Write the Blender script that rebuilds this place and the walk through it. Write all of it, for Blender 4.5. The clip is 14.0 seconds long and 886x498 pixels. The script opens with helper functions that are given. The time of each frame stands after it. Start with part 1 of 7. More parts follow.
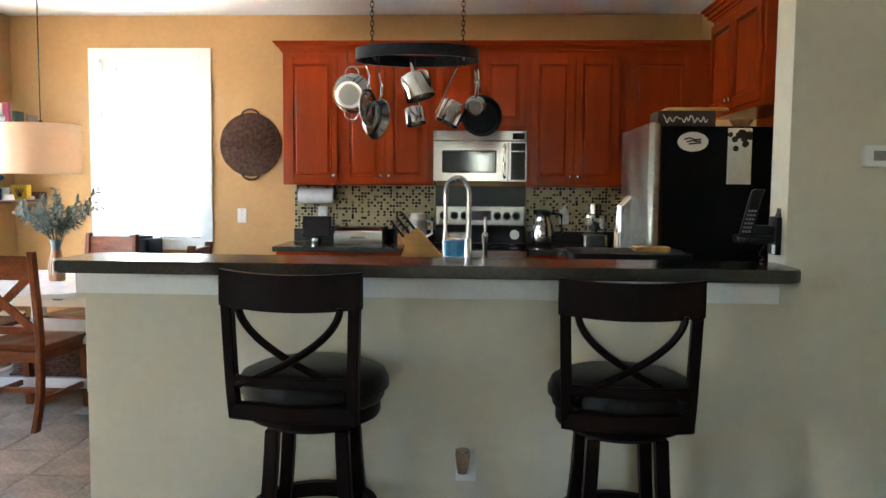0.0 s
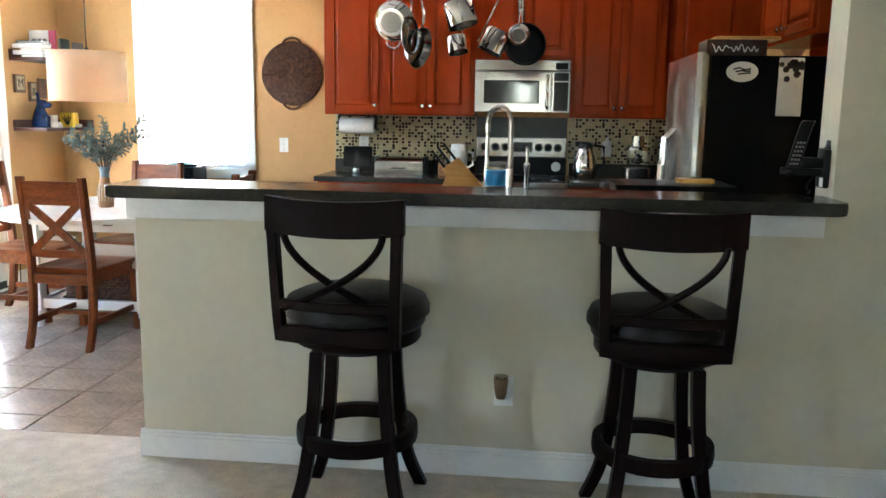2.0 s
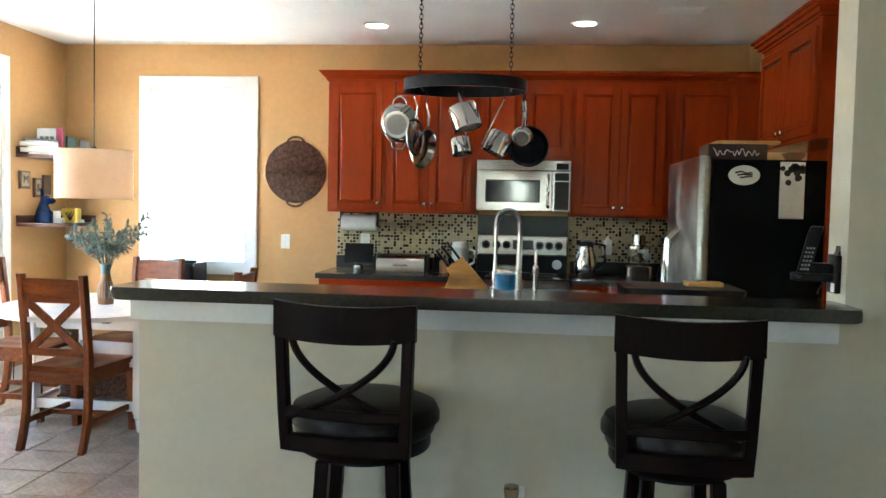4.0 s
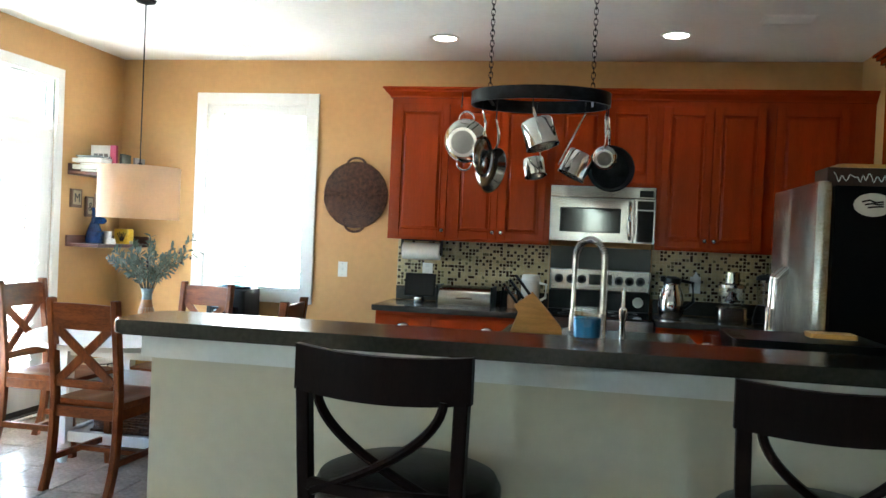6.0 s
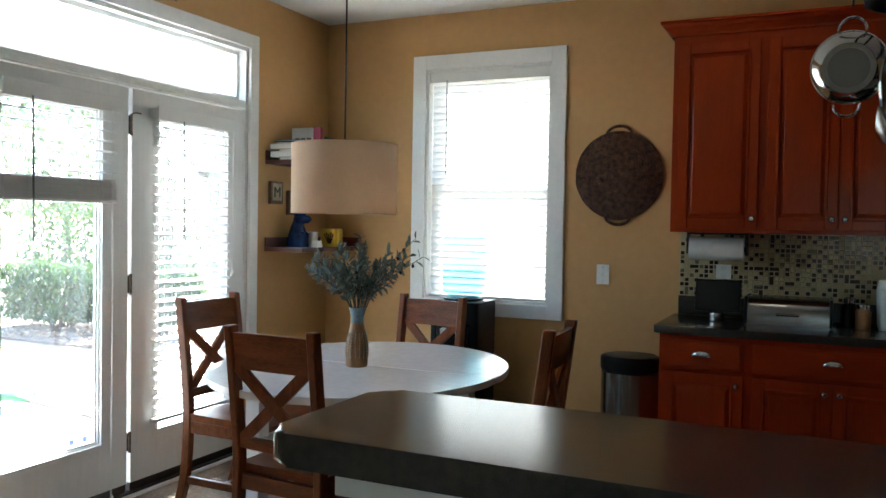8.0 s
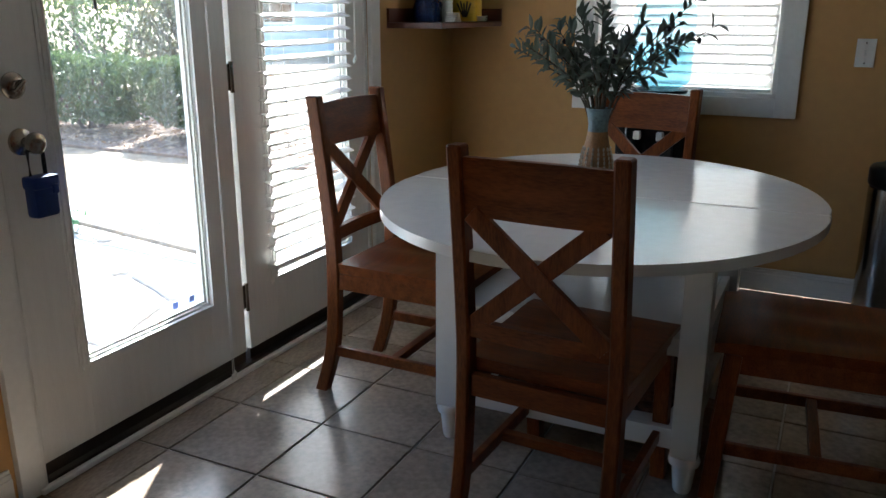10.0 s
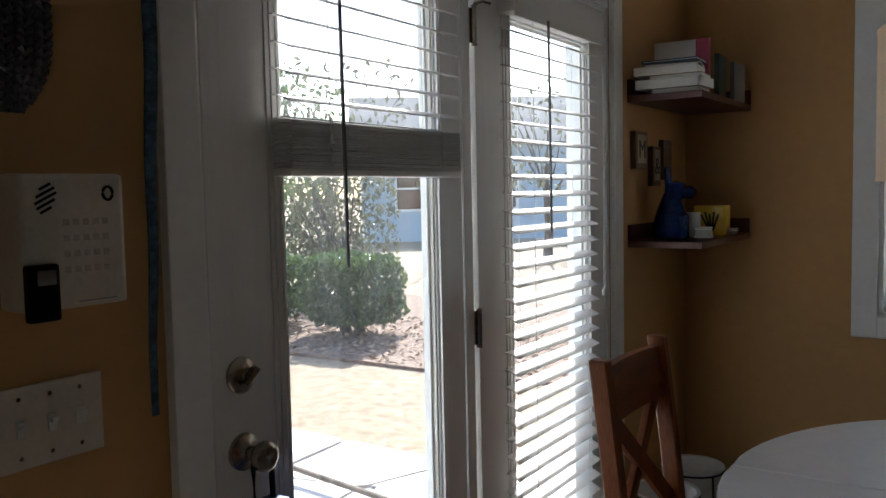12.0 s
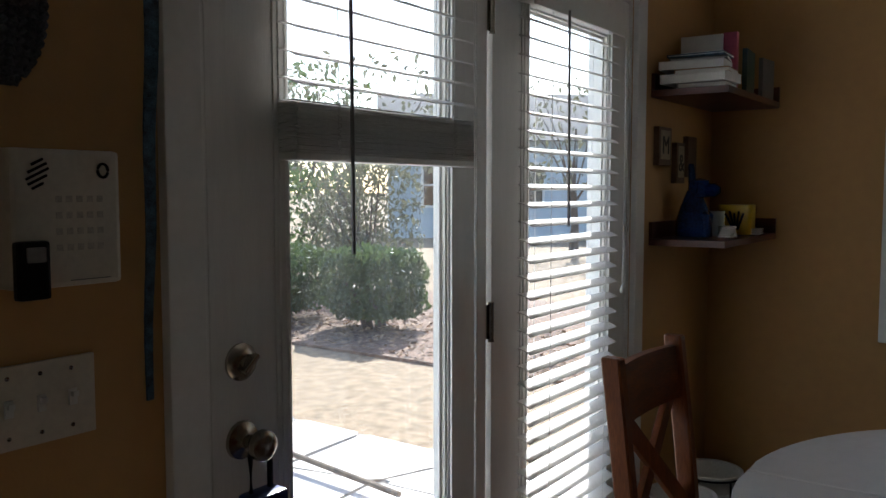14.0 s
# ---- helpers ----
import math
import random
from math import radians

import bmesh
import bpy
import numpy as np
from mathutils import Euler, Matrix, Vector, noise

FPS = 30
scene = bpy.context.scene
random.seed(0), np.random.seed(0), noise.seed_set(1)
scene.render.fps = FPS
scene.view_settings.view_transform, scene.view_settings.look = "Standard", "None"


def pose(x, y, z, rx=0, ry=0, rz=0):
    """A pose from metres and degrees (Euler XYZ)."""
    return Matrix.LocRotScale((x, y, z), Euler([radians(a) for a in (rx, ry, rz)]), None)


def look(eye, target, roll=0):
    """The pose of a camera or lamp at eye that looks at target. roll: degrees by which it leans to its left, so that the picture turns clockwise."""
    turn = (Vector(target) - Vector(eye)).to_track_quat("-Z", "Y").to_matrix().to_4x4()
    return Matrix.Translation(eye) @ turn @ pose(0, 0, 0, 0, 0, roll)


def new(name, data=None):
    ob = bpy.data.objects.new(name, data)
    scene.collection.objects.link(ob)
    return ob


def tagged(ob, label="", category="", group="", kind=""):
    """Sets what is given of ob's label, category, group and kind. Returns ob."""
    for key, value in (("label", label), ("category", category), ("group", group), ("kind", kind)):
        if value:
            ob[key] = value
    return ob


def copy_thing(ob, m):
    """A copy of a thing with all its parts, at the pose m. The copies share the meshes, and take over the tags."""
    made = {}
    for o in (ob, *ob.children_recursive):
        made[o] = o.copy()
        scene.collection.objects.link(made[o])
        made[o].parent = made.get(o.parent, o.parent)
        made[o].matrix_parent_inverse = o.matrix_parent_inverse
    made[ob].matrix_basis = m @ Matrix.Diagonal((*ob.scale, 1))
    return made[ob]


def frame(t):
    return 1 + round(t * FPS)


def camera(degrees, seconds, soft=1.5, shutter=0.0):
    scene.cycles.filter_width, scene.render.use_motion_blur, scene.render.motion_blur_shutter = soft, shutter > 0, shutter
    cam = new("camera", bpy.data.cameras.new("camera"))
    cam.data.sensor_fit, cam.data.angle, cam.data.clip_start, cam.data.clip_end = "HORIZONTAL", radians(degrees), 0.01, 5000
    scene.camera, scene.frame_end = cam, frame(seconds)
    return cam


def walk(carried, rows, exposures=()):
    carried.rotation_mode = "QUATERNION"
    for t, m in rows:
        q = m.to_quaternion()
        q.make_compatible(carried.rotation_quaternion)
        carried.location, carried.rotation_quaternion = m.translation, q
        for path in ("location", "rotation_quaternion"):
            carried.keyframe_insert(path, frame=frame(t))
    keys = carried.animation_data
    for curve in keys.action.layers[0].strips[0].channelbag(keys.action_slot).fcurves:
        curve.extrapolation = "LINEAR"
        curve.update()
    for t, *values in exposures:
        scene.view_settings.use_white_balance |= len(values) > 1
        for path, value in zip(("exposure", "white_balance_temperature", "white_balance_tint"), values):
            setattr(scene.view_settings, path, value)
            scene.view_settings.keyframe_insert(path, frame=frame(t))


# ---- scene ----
cam = camera(57.0, 14.0)
PATH = [
    (0, (0.442, -0.171, 1.391), (0.329, 1.819, 1.231), 0.5),
    (0.5, (0.44, -0.178, 1.385), (0.308, 1.808, 1.187), 0.7),
    (1, (0.432, -0.185, 1.383), (0.253, 1.787, 1.1), 0.7),
    (1.5, (0.435, -0.191, 1.374), (0.227, 1.771, 1.045), 1.3),
    (2, (0.435, -0.194, 1.379), (0.231, 1.769, 1.055), 0.9),
    (2.5, (0.431, -0.13, 1.388), (0.219, 1.847, 1.178), 1.2),
    (3, (0.44, -0.164, 1.406), (0.231, 1.823, 1.3), 1.3),
    (3.2, (0.427, -0.172, 1.405), (0.214, 1.814, 1.315), 1.2),
    (5.3, (0.358, -0.079, 1.436), (0.195, 1.911, 1.318), 1.3),
    (5.5, (0.379, 0.033, 1.425), (0.145, 2.017, 1.329), 1.3),
    (6, (0.33, 0.363, 1.403), (-0.038, 2.329, 1.372), 2.5),
    (6.5, (0.164, 0.718, 1.412), (-0.25, 2.674, 1.366), 0.3),
    (7, (0.025, 1.076, 1.417), (-0.522, 2.999, 1.358), 0.8),
    (7.5, (-0.156, 1.434, 1.395), (-0.896, 3.291, 1.353), 2.4),
    (8, (-0.434, 1.722, 1.388), (-1.278, 3.535, 1.329), 1.0),
    (8.5, (-0.727, 2.008, 1.356), (-1.718, 3.743, 1.268), 1.9),
    (8.7, (-0.817, 2.104, 1.35), (-1.884, 3.791, 1.215), 2.2),
    (10.8, (-2.162, 2.744, 1.261), (-2.876, 4.479, 0.568), -0.0),
    (11, (-2.242, 2.814, 1.273), (-3.008, 4.581, 0.732), 0.1),
    (11.5, (-2.385, 2.908, 1.351), (-3.346, 4.638, 1.06), -0.9),
    (12, (-2.425, 2.907, 1.425), (-3.54, 4.562, 1.288), -1.2),
    (12.5, (-2.418, 2.9, 1.465), (-3.532, 4.561, 1.457), 0.0),
    (13, (-2.407, 2.913, 1.442), (-3.522, 4.573, 1.454), -0.7),
    (13.5, (-2.404, 2.931, 1.438), (-3.55, 4.57, 1.403), -0.4),
    (14, (-2.419, 2.96, 1.407), (-3.586, 4.578, 1.264), 0.0),
]
EXPOSURES = [(0.0, 5.5, 6000, 7), (3.0, 5.65, 5800, 5), (5.3, 5.45, 5650, 0), (6.0, 5.3, 5600, -1), (6.5, 5.05, 5600, -1), (7.5, 4.25, 5650, 1), (8.0, 3.6, 5700, 2),
             (8.5, 2.95, 5750, 4), (8.7, 2.75, 5750, 4), (11.0, 2.5, 6000, 8), (11.5, 2.15, 6050, 9), (12.0, 1.65, 6050, 10), (13.0, 1.35, 6050, 10), (14.0, 1.35, 6050, 10)]
walk(cam, [(t, look(eye, target, roll)) for t, eye, target, roll in PATH], EXPOSURES)


# ---- world, sun, large lights ----
SUN_EL, SUN_AZ = radians(37), radians(-28)
world = bpy.data.worlds.new("world")
scene.world = world
world.use_nodes = True
wn = world.node_tree.nodes
sky = wn.new("ShaderNodeTexSky")
sky.sky_type = "NISHITA"
sky.sun_disc = False
sky.sun_elevation, sky.sun_rotation = SUN_EL, SUN_AZ
wn["Background"].inputs["Strength"].default_value = 0.15
world.node_tree.links.new(sky.outputs["Color"], wn["Background"].inputs["Color"])

sun = new("sun", bpy.data.lights.new("sun", "SUN"))
sun.data.energy, sun.data.angle, sun.data.color = 5.0, radians(0.6), (1.0, 0.96, 0.90)
sun.matrix_world = look((50 * math.sin(SUN_AZ) * math.cos(SUN_EL), 50 * math.cos(SUN_AZ) * math.cos(SUN_EL),
                         50 * math.sin(SUN_EL)), (0, 0, 0))


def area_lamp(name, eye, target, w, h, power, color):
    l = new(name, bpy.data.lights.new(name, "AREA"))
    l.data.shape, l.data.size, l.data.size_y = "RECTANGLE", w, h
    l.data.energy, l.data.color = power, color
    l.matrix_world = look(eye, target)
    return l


# daylight for the living room, behind the walk; the west lamp is added fill
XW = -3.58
area_lamp("added_west_fill", (XW, -0.9, 1.55), (0, -0.9, 1.4), 0.46, 1.1, 0.5, (0.95, 0.97, 1.0))
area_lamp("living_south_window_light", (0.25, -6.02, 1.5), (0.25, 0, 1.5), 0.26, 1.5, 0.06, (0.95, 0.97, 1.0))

# ---- materials ----
MATS = {}


def material(name, color, rough=0.5, metal=0.0, vary=0.12, scale=6.0, bump=0.0, bump_scale=60.0, stretch=(1, 1, 1),
             second=None, spec=0.5, random_amount=0.0, coat=0.0, trans=0.0):
    """A surface with variation at two scales, optional grain along an axis and fine relief."""
    m = bpy.data.materials.new(name)
    m.use_nodes = True
    nt = m.node_tree
    n, l = nt.nodes, nt.links
    b = n["Principled BSDF"]
    b.inputs["Roughness"].default_value = rough
    b.inputs["Metallic"].default_value = metal
    b.inputs["Specular IOR Level"].default_value = spec
    b.inputs["Coat Weight"].default_value = coat
    b.inputs["Transmission Weight"].default_value = trans
    tc = n.new("ShaderNodeTexCoord")
    mp = n.new("ShaderNodeMapping")
    mp.inputs["Scale"].default_value = stretch
    l.new(tc.outputs["Object"], mp.inputs["Vector"])
    big, fine = n.new("ShaderNodeTexNoise"), n.new("ShaderNodeTexNoise")
    big.inputs["Scale"].default_value, big.inputs["Detail"].default_value = scale, 4
    fine.inputs["Scale"].default_value, fine.inputs["Detail"].default_value = scale * 9, 5
    for t in (big, fine):
        l.new(mp.outputs["Vector"], t.inputs["Vector"])
    mixn = n.new("ShaderNodeMath")
    mixn.operation = "ADD"
    l.new(big.outputs["Fac"], mixn.inputs[0])
    l.new(fine.outputs["Fac"], mixn.inputs[1])
    half = n.new("ShaderNodeMath")
    half.operation = "MULTIPLY"
    half.inputs[1].default_value = 0.5
    l.new(mixn.outputs[0], half.inputs[0])
    ramp = n.new("ShaderNodeValToRGB")
    other = second or tuple(c * (1 - 2 * vary) for c in color)
    ramp.color_ramp.elements[0].position, ramp.color_ramp.elements[1].position = 0.36, 0.64
    ramp.color_ramp.elements[0].color = (*other, 1)
    ramp.color_ramp.elements[1].color = (*[min(1, c * (1 + vary * 0.6)) for c in color], 1)
    l.new(half.outputs[0], ramp.inputs["Fac"])
    out = ramp.outputs["Color"]
    if random_amount:
        info = n.new("ShaderNodeObjectInfo")
        geo = n.new("ShaderNodeNewGeometry")
        s = n.new("ShaderNodeMath")
        s.operation = "ADD"
        l.new(info.outputs["Random"], s.inputs[0])
        l.new(geo.outputs["Random Per Island"], s.inputs[1])
        mr = n.new("ShaderNodeMapRange")
        mr.inputs["From Max"].default_value = 2.0
        mr.inputs["To Min"].default_value, mr.inputs["To Max"].default_value = 1 - random_amount, 1 + random_amount
        l.new(s.outputs[0], mr.inputs["Value"])
        hv = n.new("ShaderNodeHueSaturation")
        l.new(mr.outputs["Result"], hv.inputs["Value"])
        l.new(out, hv.inputs["Color"])
        out = hv.outputs["Color"]
    l.new(out, b.inputs["Base Color"])
    rr = n.new("ShaderNodeMapRange")
    rr.inputs["To Min"].default_value, rr.inputs["To Max"].default_value = max(0.02, rough - 0.07), min(1, rough + 0.07)
    l.new(fine.outputs["Fac"], rr.inputs["Value"])
    l.new(rr.outputs["Result"], b.inputs["Roughness"])
    if bump:
        bt = n.new("ShaderNodeTexNoise")
        bt.inputs["Scale"].default_value, bt.inputs["Detail"].default_value = bump_scale, 4
        l.new(mp.outputs["Vector"], bt.inputs["Vector"])
        bp = n.new("ShaderNodeBump")
        bp.inputs["Strength"].default_value, bp.inputs["Distance"].default_value = bump, 0.004
        l.new(bt.outputs["Fac"], bp.inputs["Height"])
        l.new(bp.outputs["Normal"], b.inputs["Normal"])
    MATS[name] = m
    return m


def emitter(name, color, strength):
    m = bpy.data.materials.new(name)
    m.use_nodes = True
    b = m.node_tree.nodes["Principled BSDF"]
    b.inputs["Base Color"].default_value = (*color, 1)
    b.inputs["Emission Color"].default_value = (*color, 1)
    b.inputs["Emission Strength"].default_value = strength
    return m


def sheer(name, color, through_part, rough=0.5):
    """Thin cloth, blind slats or leaves: part of the light passes through."""
    m = material(name, color, rough, vary=0.06, scale=8)
    nt = m.node_tree
    b, o = nt.nodes["Principled BSDF"], nt.nodes["Material Output"]
    tr = nt.nodes.new("ShaderNodeBsdfTranslucent")
    tr.inputs["Color"].default_value = (*color, 1)
    mx = nt.nodes.new("ShaderNodeMixShader")
    mx.inputs["Fac"].default_value = through_part
    nt.links.new(b.outputs[0], mx.inputs[1])
    nt.links.new(tr.outputs[0], mx.inputs[2])
    nt.links.new(mx.outputs[0], o.inputs["Surface"])
    return m


def pane_glass(name, tint, gloss=0.06, dust=0.0):
    """Flat window glass: clear with a faint mirror."""
    m = bpy.data.materials.new(name)
    m.use_nodes = True
    nt = m.node_tree
    nt.nodes.remove(nt.nodes["Principled BSDF"])
    t, g, mx = (nt.nodes.new("ShaderNodeBsdfTransparent"), nt.nodes.new("ShaderNodeBsdfGlossy"),
                nt.nodes.new("ShaderNodeMixShader"))
    t.inputs["Color"].default_value = (*tint, 1)
    g.inputs["Roughness"].default_value = 0.03
    mx.inputs["Fac"].default_value = gloss
    nt.links.new(t.outputs[0], mx.inputs[1])
    nt.links.new(g.outputs[0], mx.inputs[2])
    nt.links.new(mx.outputs[0], nt.nodes["Material Output"].inputs["Surface"])
    if dust:
        # a film of dust in streaks that run down the pane
        co, mp, no = nt.nodes.new("ShaderNodeTexCoord"), nt.nodes.new("ShaderNodeMapping"), nt.nodes.new("ShaderNodeTexNoise")
        mp.inputs["Scale"].default_value = (9, 9, 1.6)
        no.inputs["Scale"].default_value, no.inputs["Detail"].default_value = 1.6, 5
        rg, tl, m2 = nt.nodes.new("ShaderNodeMapRange"), nt.nodes.new("ShaderNodeBsdfTranslucent"), nt.nodes.new("ShaderNodeMixShader")
        rg.inputs["From Min"].default_value, rg.inputs["From Max"].default_value = 0.35, 0.75
        rg.inputs["To Min"].default_value, rg.inputs["To Max"].default_value = dust * 0.4, dust * 1.8
        tl.inputs["Color"].default_value = (0.85, 0.88, 0.92, 1)
        for a, b in ((co.outputs["Object"], mp.inputs["Vector"]), (mp.outputs[0], no.inputs["Vector"]), (no.outputs["Fac"], rg.inputs["Value"]),
                     (rg.outputs[0], m2.inputs["Fac"]), (mx.outputs[0], m2.inputs[1]), (tl.outputs[0], m2.inputs[2])):
            nt.links.new(a, b)
        nt.links.new(m2.outputs[0], nt.nodes["Material Output"].inputs["Surface"])
    return m


M_TAN = material("tan_paint", (0.52, 0.30, 0.115), 0.6, vary=0.04, scale=2.5, bump=0.12, bump_scale=180, spec=0.3)
M_BEIGE = material("beige_paint", (0.60, 0.55, 0.43), 0.6, vary=0.03, scale=2.5, bump=0.12, bump_scale=180, spec=0.3)
M_CEIL = material("ceiling_paint", (0.78, 0.77, 0.74), 0.8, vary=0.03, scale=3, bump=0.25, bump_scale=120)
M_TRIM = material("white_trim", (0.78, 0.77, 0.74), 0.35, vary=0.03, scale=5, bump=0.03, bump_scale=90)
M_DOOR = material("white_door_paint", (0.76, 0.75, 0.72), 0.35, vary=0.03, scale=4, bump=0.08, bump_scale=14, stretch=(12, 12, 1))
M_CHERRY = material("cherry_wood", (0.27, 0.033, 0.005), 0.22, vary=0.07, scale=3.5, stretch=(6, 6, 0.7), bump=0.02, bump_scale=30, spec=0.2)
M_CHERRY_H = material("cherry_wood_across", (0.27, 0.033, 0.005), 0.22, vary=0.07, scale=3.5, stretch=(0.7, 6, 6), bump=0.02, bump_scale=30, spec=0.2)
M_CHAIR = material("chair_wood", (0.19, 0.052, 0.012), 0.36, vary=0.25, scale=6, stretch=(5, 5, 0.8), bump=0.05, bump_scale=40, spec=0.2)
M_CHAIR_H = material("chair_wood_across", (0.19, 0.052, 0.012), 0.36, vary=0.25, scale=6, stretch=(0.8, 5, 5), bump=0.05, bump_scale=40, spec=0.2)
M_ESPRESSO = material("espresso_wood", (0.009, 0.0042, 0.0034), 0.42, vary=0.2, scale=8, stretch=(4, 4, 0.8), spec=0.08)
M_LEATHER = material("black_leather", (0.010, 0.008, 0.007), 0.36, vary=0.2, scale=14, bump=0.3, bump_scale=160, spec=0.14)
M_COUNTER = material("dark_laminate", (0.042, 0.038, 0.030), 0.16, vary=0.15, scale=60, spec=0.45)
M_STEEL = material("brushed_steel", (0.37, 0.36, 0.345), 0.20, 1.0, vary=0.06, scale=10, stretch=(1, 1, 30))
M_STEEL_DULL = material("steel_fridge", (0.50, 0.50, 0.49), 0.27, 1.0, vary=0.05, scale=8, stretch=(1, 1, 25))
M_CHROME = material("chrome", (0.66, 0.65, 0.62), 0.10, 1.0, vary=0.04, scale=10)
M_NICKEL = material("aged_nickel", (0.40, 0.36, 0.30), 0.24, 1.0, vary=0.15, scale=30)
M_BLACK = material("black_plastic", (0.007, 0.007, 0.007), 0.35, vary=0.15, scale=20, spec=0.18)
M_BLACK_SHINY = material("black_glass", (0.006, 0.006, 0.007), 0.08, vary=0.1, scale=10)
M_FRIDGE_SIDE = material("black_textured_steel", (0.006, 0.006, 0.006), 0.55, vary=0.1, scale=40, bump=0.2, bump_scale=200, spec=0.05)
M_IRON = material("black_iron", (0.016, 0.018, 0.022), 0.45, 0.3, vary=0.25, scale=25, bump=0.2, bump_scale=90, spec=0.2)
M_TABLE = material("white_table_paint", (0.80, 0.78, 0.75), 0.22, vary=0.018, scale=3, coat=0.2)
M_WHITEPLASTIC = material("white_plastic", (0.75, 0.74, 0.70), 0.4, vary=0.03, scale=12)
M_IVORY = material("ivory_plastic", (0.62, 0.56, 0.46), 0.4, vary=0.05, scale=12)
M_PAPER = material("white_paper", (0.80, 0.79, 0.76), 0.9, vary=0.05, scale=30, bump=0.1, bump_scale=200)
M_WICKER = material("dark_wicker", (0.13, 0.062, 0.038), 0.6, spec=0.2, vary=0.45, scale=40, bump=0.5, bump_scale=90)
M_SHELF = material("dark_shelf_wood", (0.10, 0.026, 0.014), 0.4, vary=0.25, scale=6, stretch=(1, 1, 6))
M_BLUEGLAZE = material("blue_glaze", (0.008, 0.032, 0.13), 0.22, vary=0.35, scale=12, spec=0.3)
M_YELLOW = material("yellow_ceramic", (0.75, 0.50, 0.03), 0.3, vary=0.08, scale=10)
M_CERAMIC = material("pale_ceramic", (0.68, 0.68, 0.64), 0.3, vary=0.06, scale=14)
M_TERRACOTTA = material("vase_raw_clay", (0.38, 0.19, 0.075), 0.6, vary=0.2, scale=25, bump=0.2, bump_scale=80)
M_TEALGLAZE = material("teal_glaze", (0.17, 0.235, 0.255), 0.3, vary=0.2, scale=14)
M_VASEGLAZE = material("vase_pale_bead", (0.50, 0.42, 0.32), 0.4, vary=0.15, scale=14)
M_STEM = material("branch_bark", (0.10, 0.085, 0.055), 0.7, vary=0.3, scale=40)
M_LEAF = sheer("olive_leaf", (0.13, 0.155, 0.125), 0.30, 0.5)
M_BERRY = material("dark_olive_fruit", (0.02, 0.016, 0.018), 0.35, vary=0.2, scale=20)
M_SHADE = sheer("linen_shade", (0.85, 0.68, 0.50), 0.55, 0.9)
M_SLAT = sheer("blind_slat", (0.84, 0.83, 0.81), 0.46, 0.45)
M_STICKINK = sheer("blue_film_ink", (0.36, 0.44, 0.66), 0.6, 0.4)
M_STICKER = sheer("printed_film", (0.80, 0.81, 0.86), 0.7, 0.4)
M_CORD = material("blind_cord", (0.70, 0.69, 0.66), 0.8, vary=0.05, scale=30)
M_GLASS = pane_glass("clear_pane", (0.97, 0.985, 0.98))
M_DUSTY = pane_glass("dusty_pane", (0.97, 0.985, 0.98), dust=0.012)
M_BLOCK = material("pale_maple", (0.64, 0.34, 0.10), 0.45, spec=0.2, vary=0.12, scale=7, stretch=(1, 7, 7))
M_BLUEWAX = material("blue_wax", (0.03, 0.30, 0.68), 0.45, vary=0.06, scale=10)
M_WAXGLASS = pane_glass("jar_glass", (0.95, 0.97, 0.97), 0.12)
M_JUG = pane_glass("blue_bottle", (0.72, 0.89, 0.95), 0.08)
M_GROUT = material("tile_grout", (0.40, 0.35, 0.29), 0.8, vary=0.1, scale=8, bump=0.2, bump_scale=90)
M_TILE = material("floor_tile", (0.34, 0.265, 0.20), 0.22, vary=0.18, scale=5, bump=0.08, bump_scale=26, random_amount=0.10)
M_CARPET = material("beige_carpet", (0.60, 0.53, 0.44), 0.95, vary=0.14, scale=14, bump=0.8, bump_scale=260)
M_MOSAIC = material("mosaic_tile_glass", (0.44, 0.35, 0.19), 0.2, vary=0.1, scale=20, random_amount=0.12)
M_MOSAIC_D = material("mosaic_tile_dark", (0.040, 0.025, 0.015), 0.15, vary=0.2, scale=20, random_amount=0.15)
M_MOSAIC_O = material("mosaic_tile_olive", (0.16, 0.14, 0.07), 0.15, vary=0.2, scale=20, random_amount=0.15)
M_MOSAIC_G = material("mosaic_grout", (0.48, 0.40, 0.25), 0.8, vary=0.1, scale=20)
M_PANEL = material("green_black_panel", (0.030, 0.035, 0.031), 0.35, vary=0.1, scale=12)
M_BOXBROWN = material("brown_wood_box", (0.055, 0.025, 0.014), 0.6, vary=0.2, scale=10)
M_PINK = material("pink_cover", (0.50, 0.07, 0.13), 0.5, vary=0.08, scale=10)
M_GREENCOVER = material("dark_green_cover", (0.04, 0.07, 0.05), 0.5, vary=0.1, scale=10)
M_GREY = material("grey_cover", (0.22, 0.21, 0.20), 0.5, vary=0.1, scale=10)
M_OLDWOOD = material("plaque_wood", (0.16, 0.09, 0.05), 0.6, vary=0.25, scale=9, stretch=(1, 1, 5))
M_PLAQUE = material("plaque_paint", (0.40, 0.32, 0.20), 0.6, vary=0.15, scale=12)
M_INK = material("dark_print", (0.03, 0.025, 0.02), 0.6, vary=0.1, scale=20)
M_LOCKBLUE = material("blue_rubber", (0.008, 0.030, 0.16), 0.35, vary=0.15, scale=20)
M_KNIT = material("grey_knit", (0.085, 0.088, 0.09), 0.9, vary=0.4, scale=30, bump=0.8, bump_scale=60)
M_LEASH = material("blue_webbing", (0.08, 0.16, 0.24), 0.8, second=(0.012, 0.016, 0.03), scale=60, bump=0.4, bump_scale=200)
M_SILL = material("dark_sill", (0.035, 0.022, 0.016), 0.5, vary=0.2, scale=15)
M_DRIFT = material("driftwood", (0.22, 0.17, 0.12), 0.8, vary=0.3, scale=14, bump=0.5, bump_scale=50)
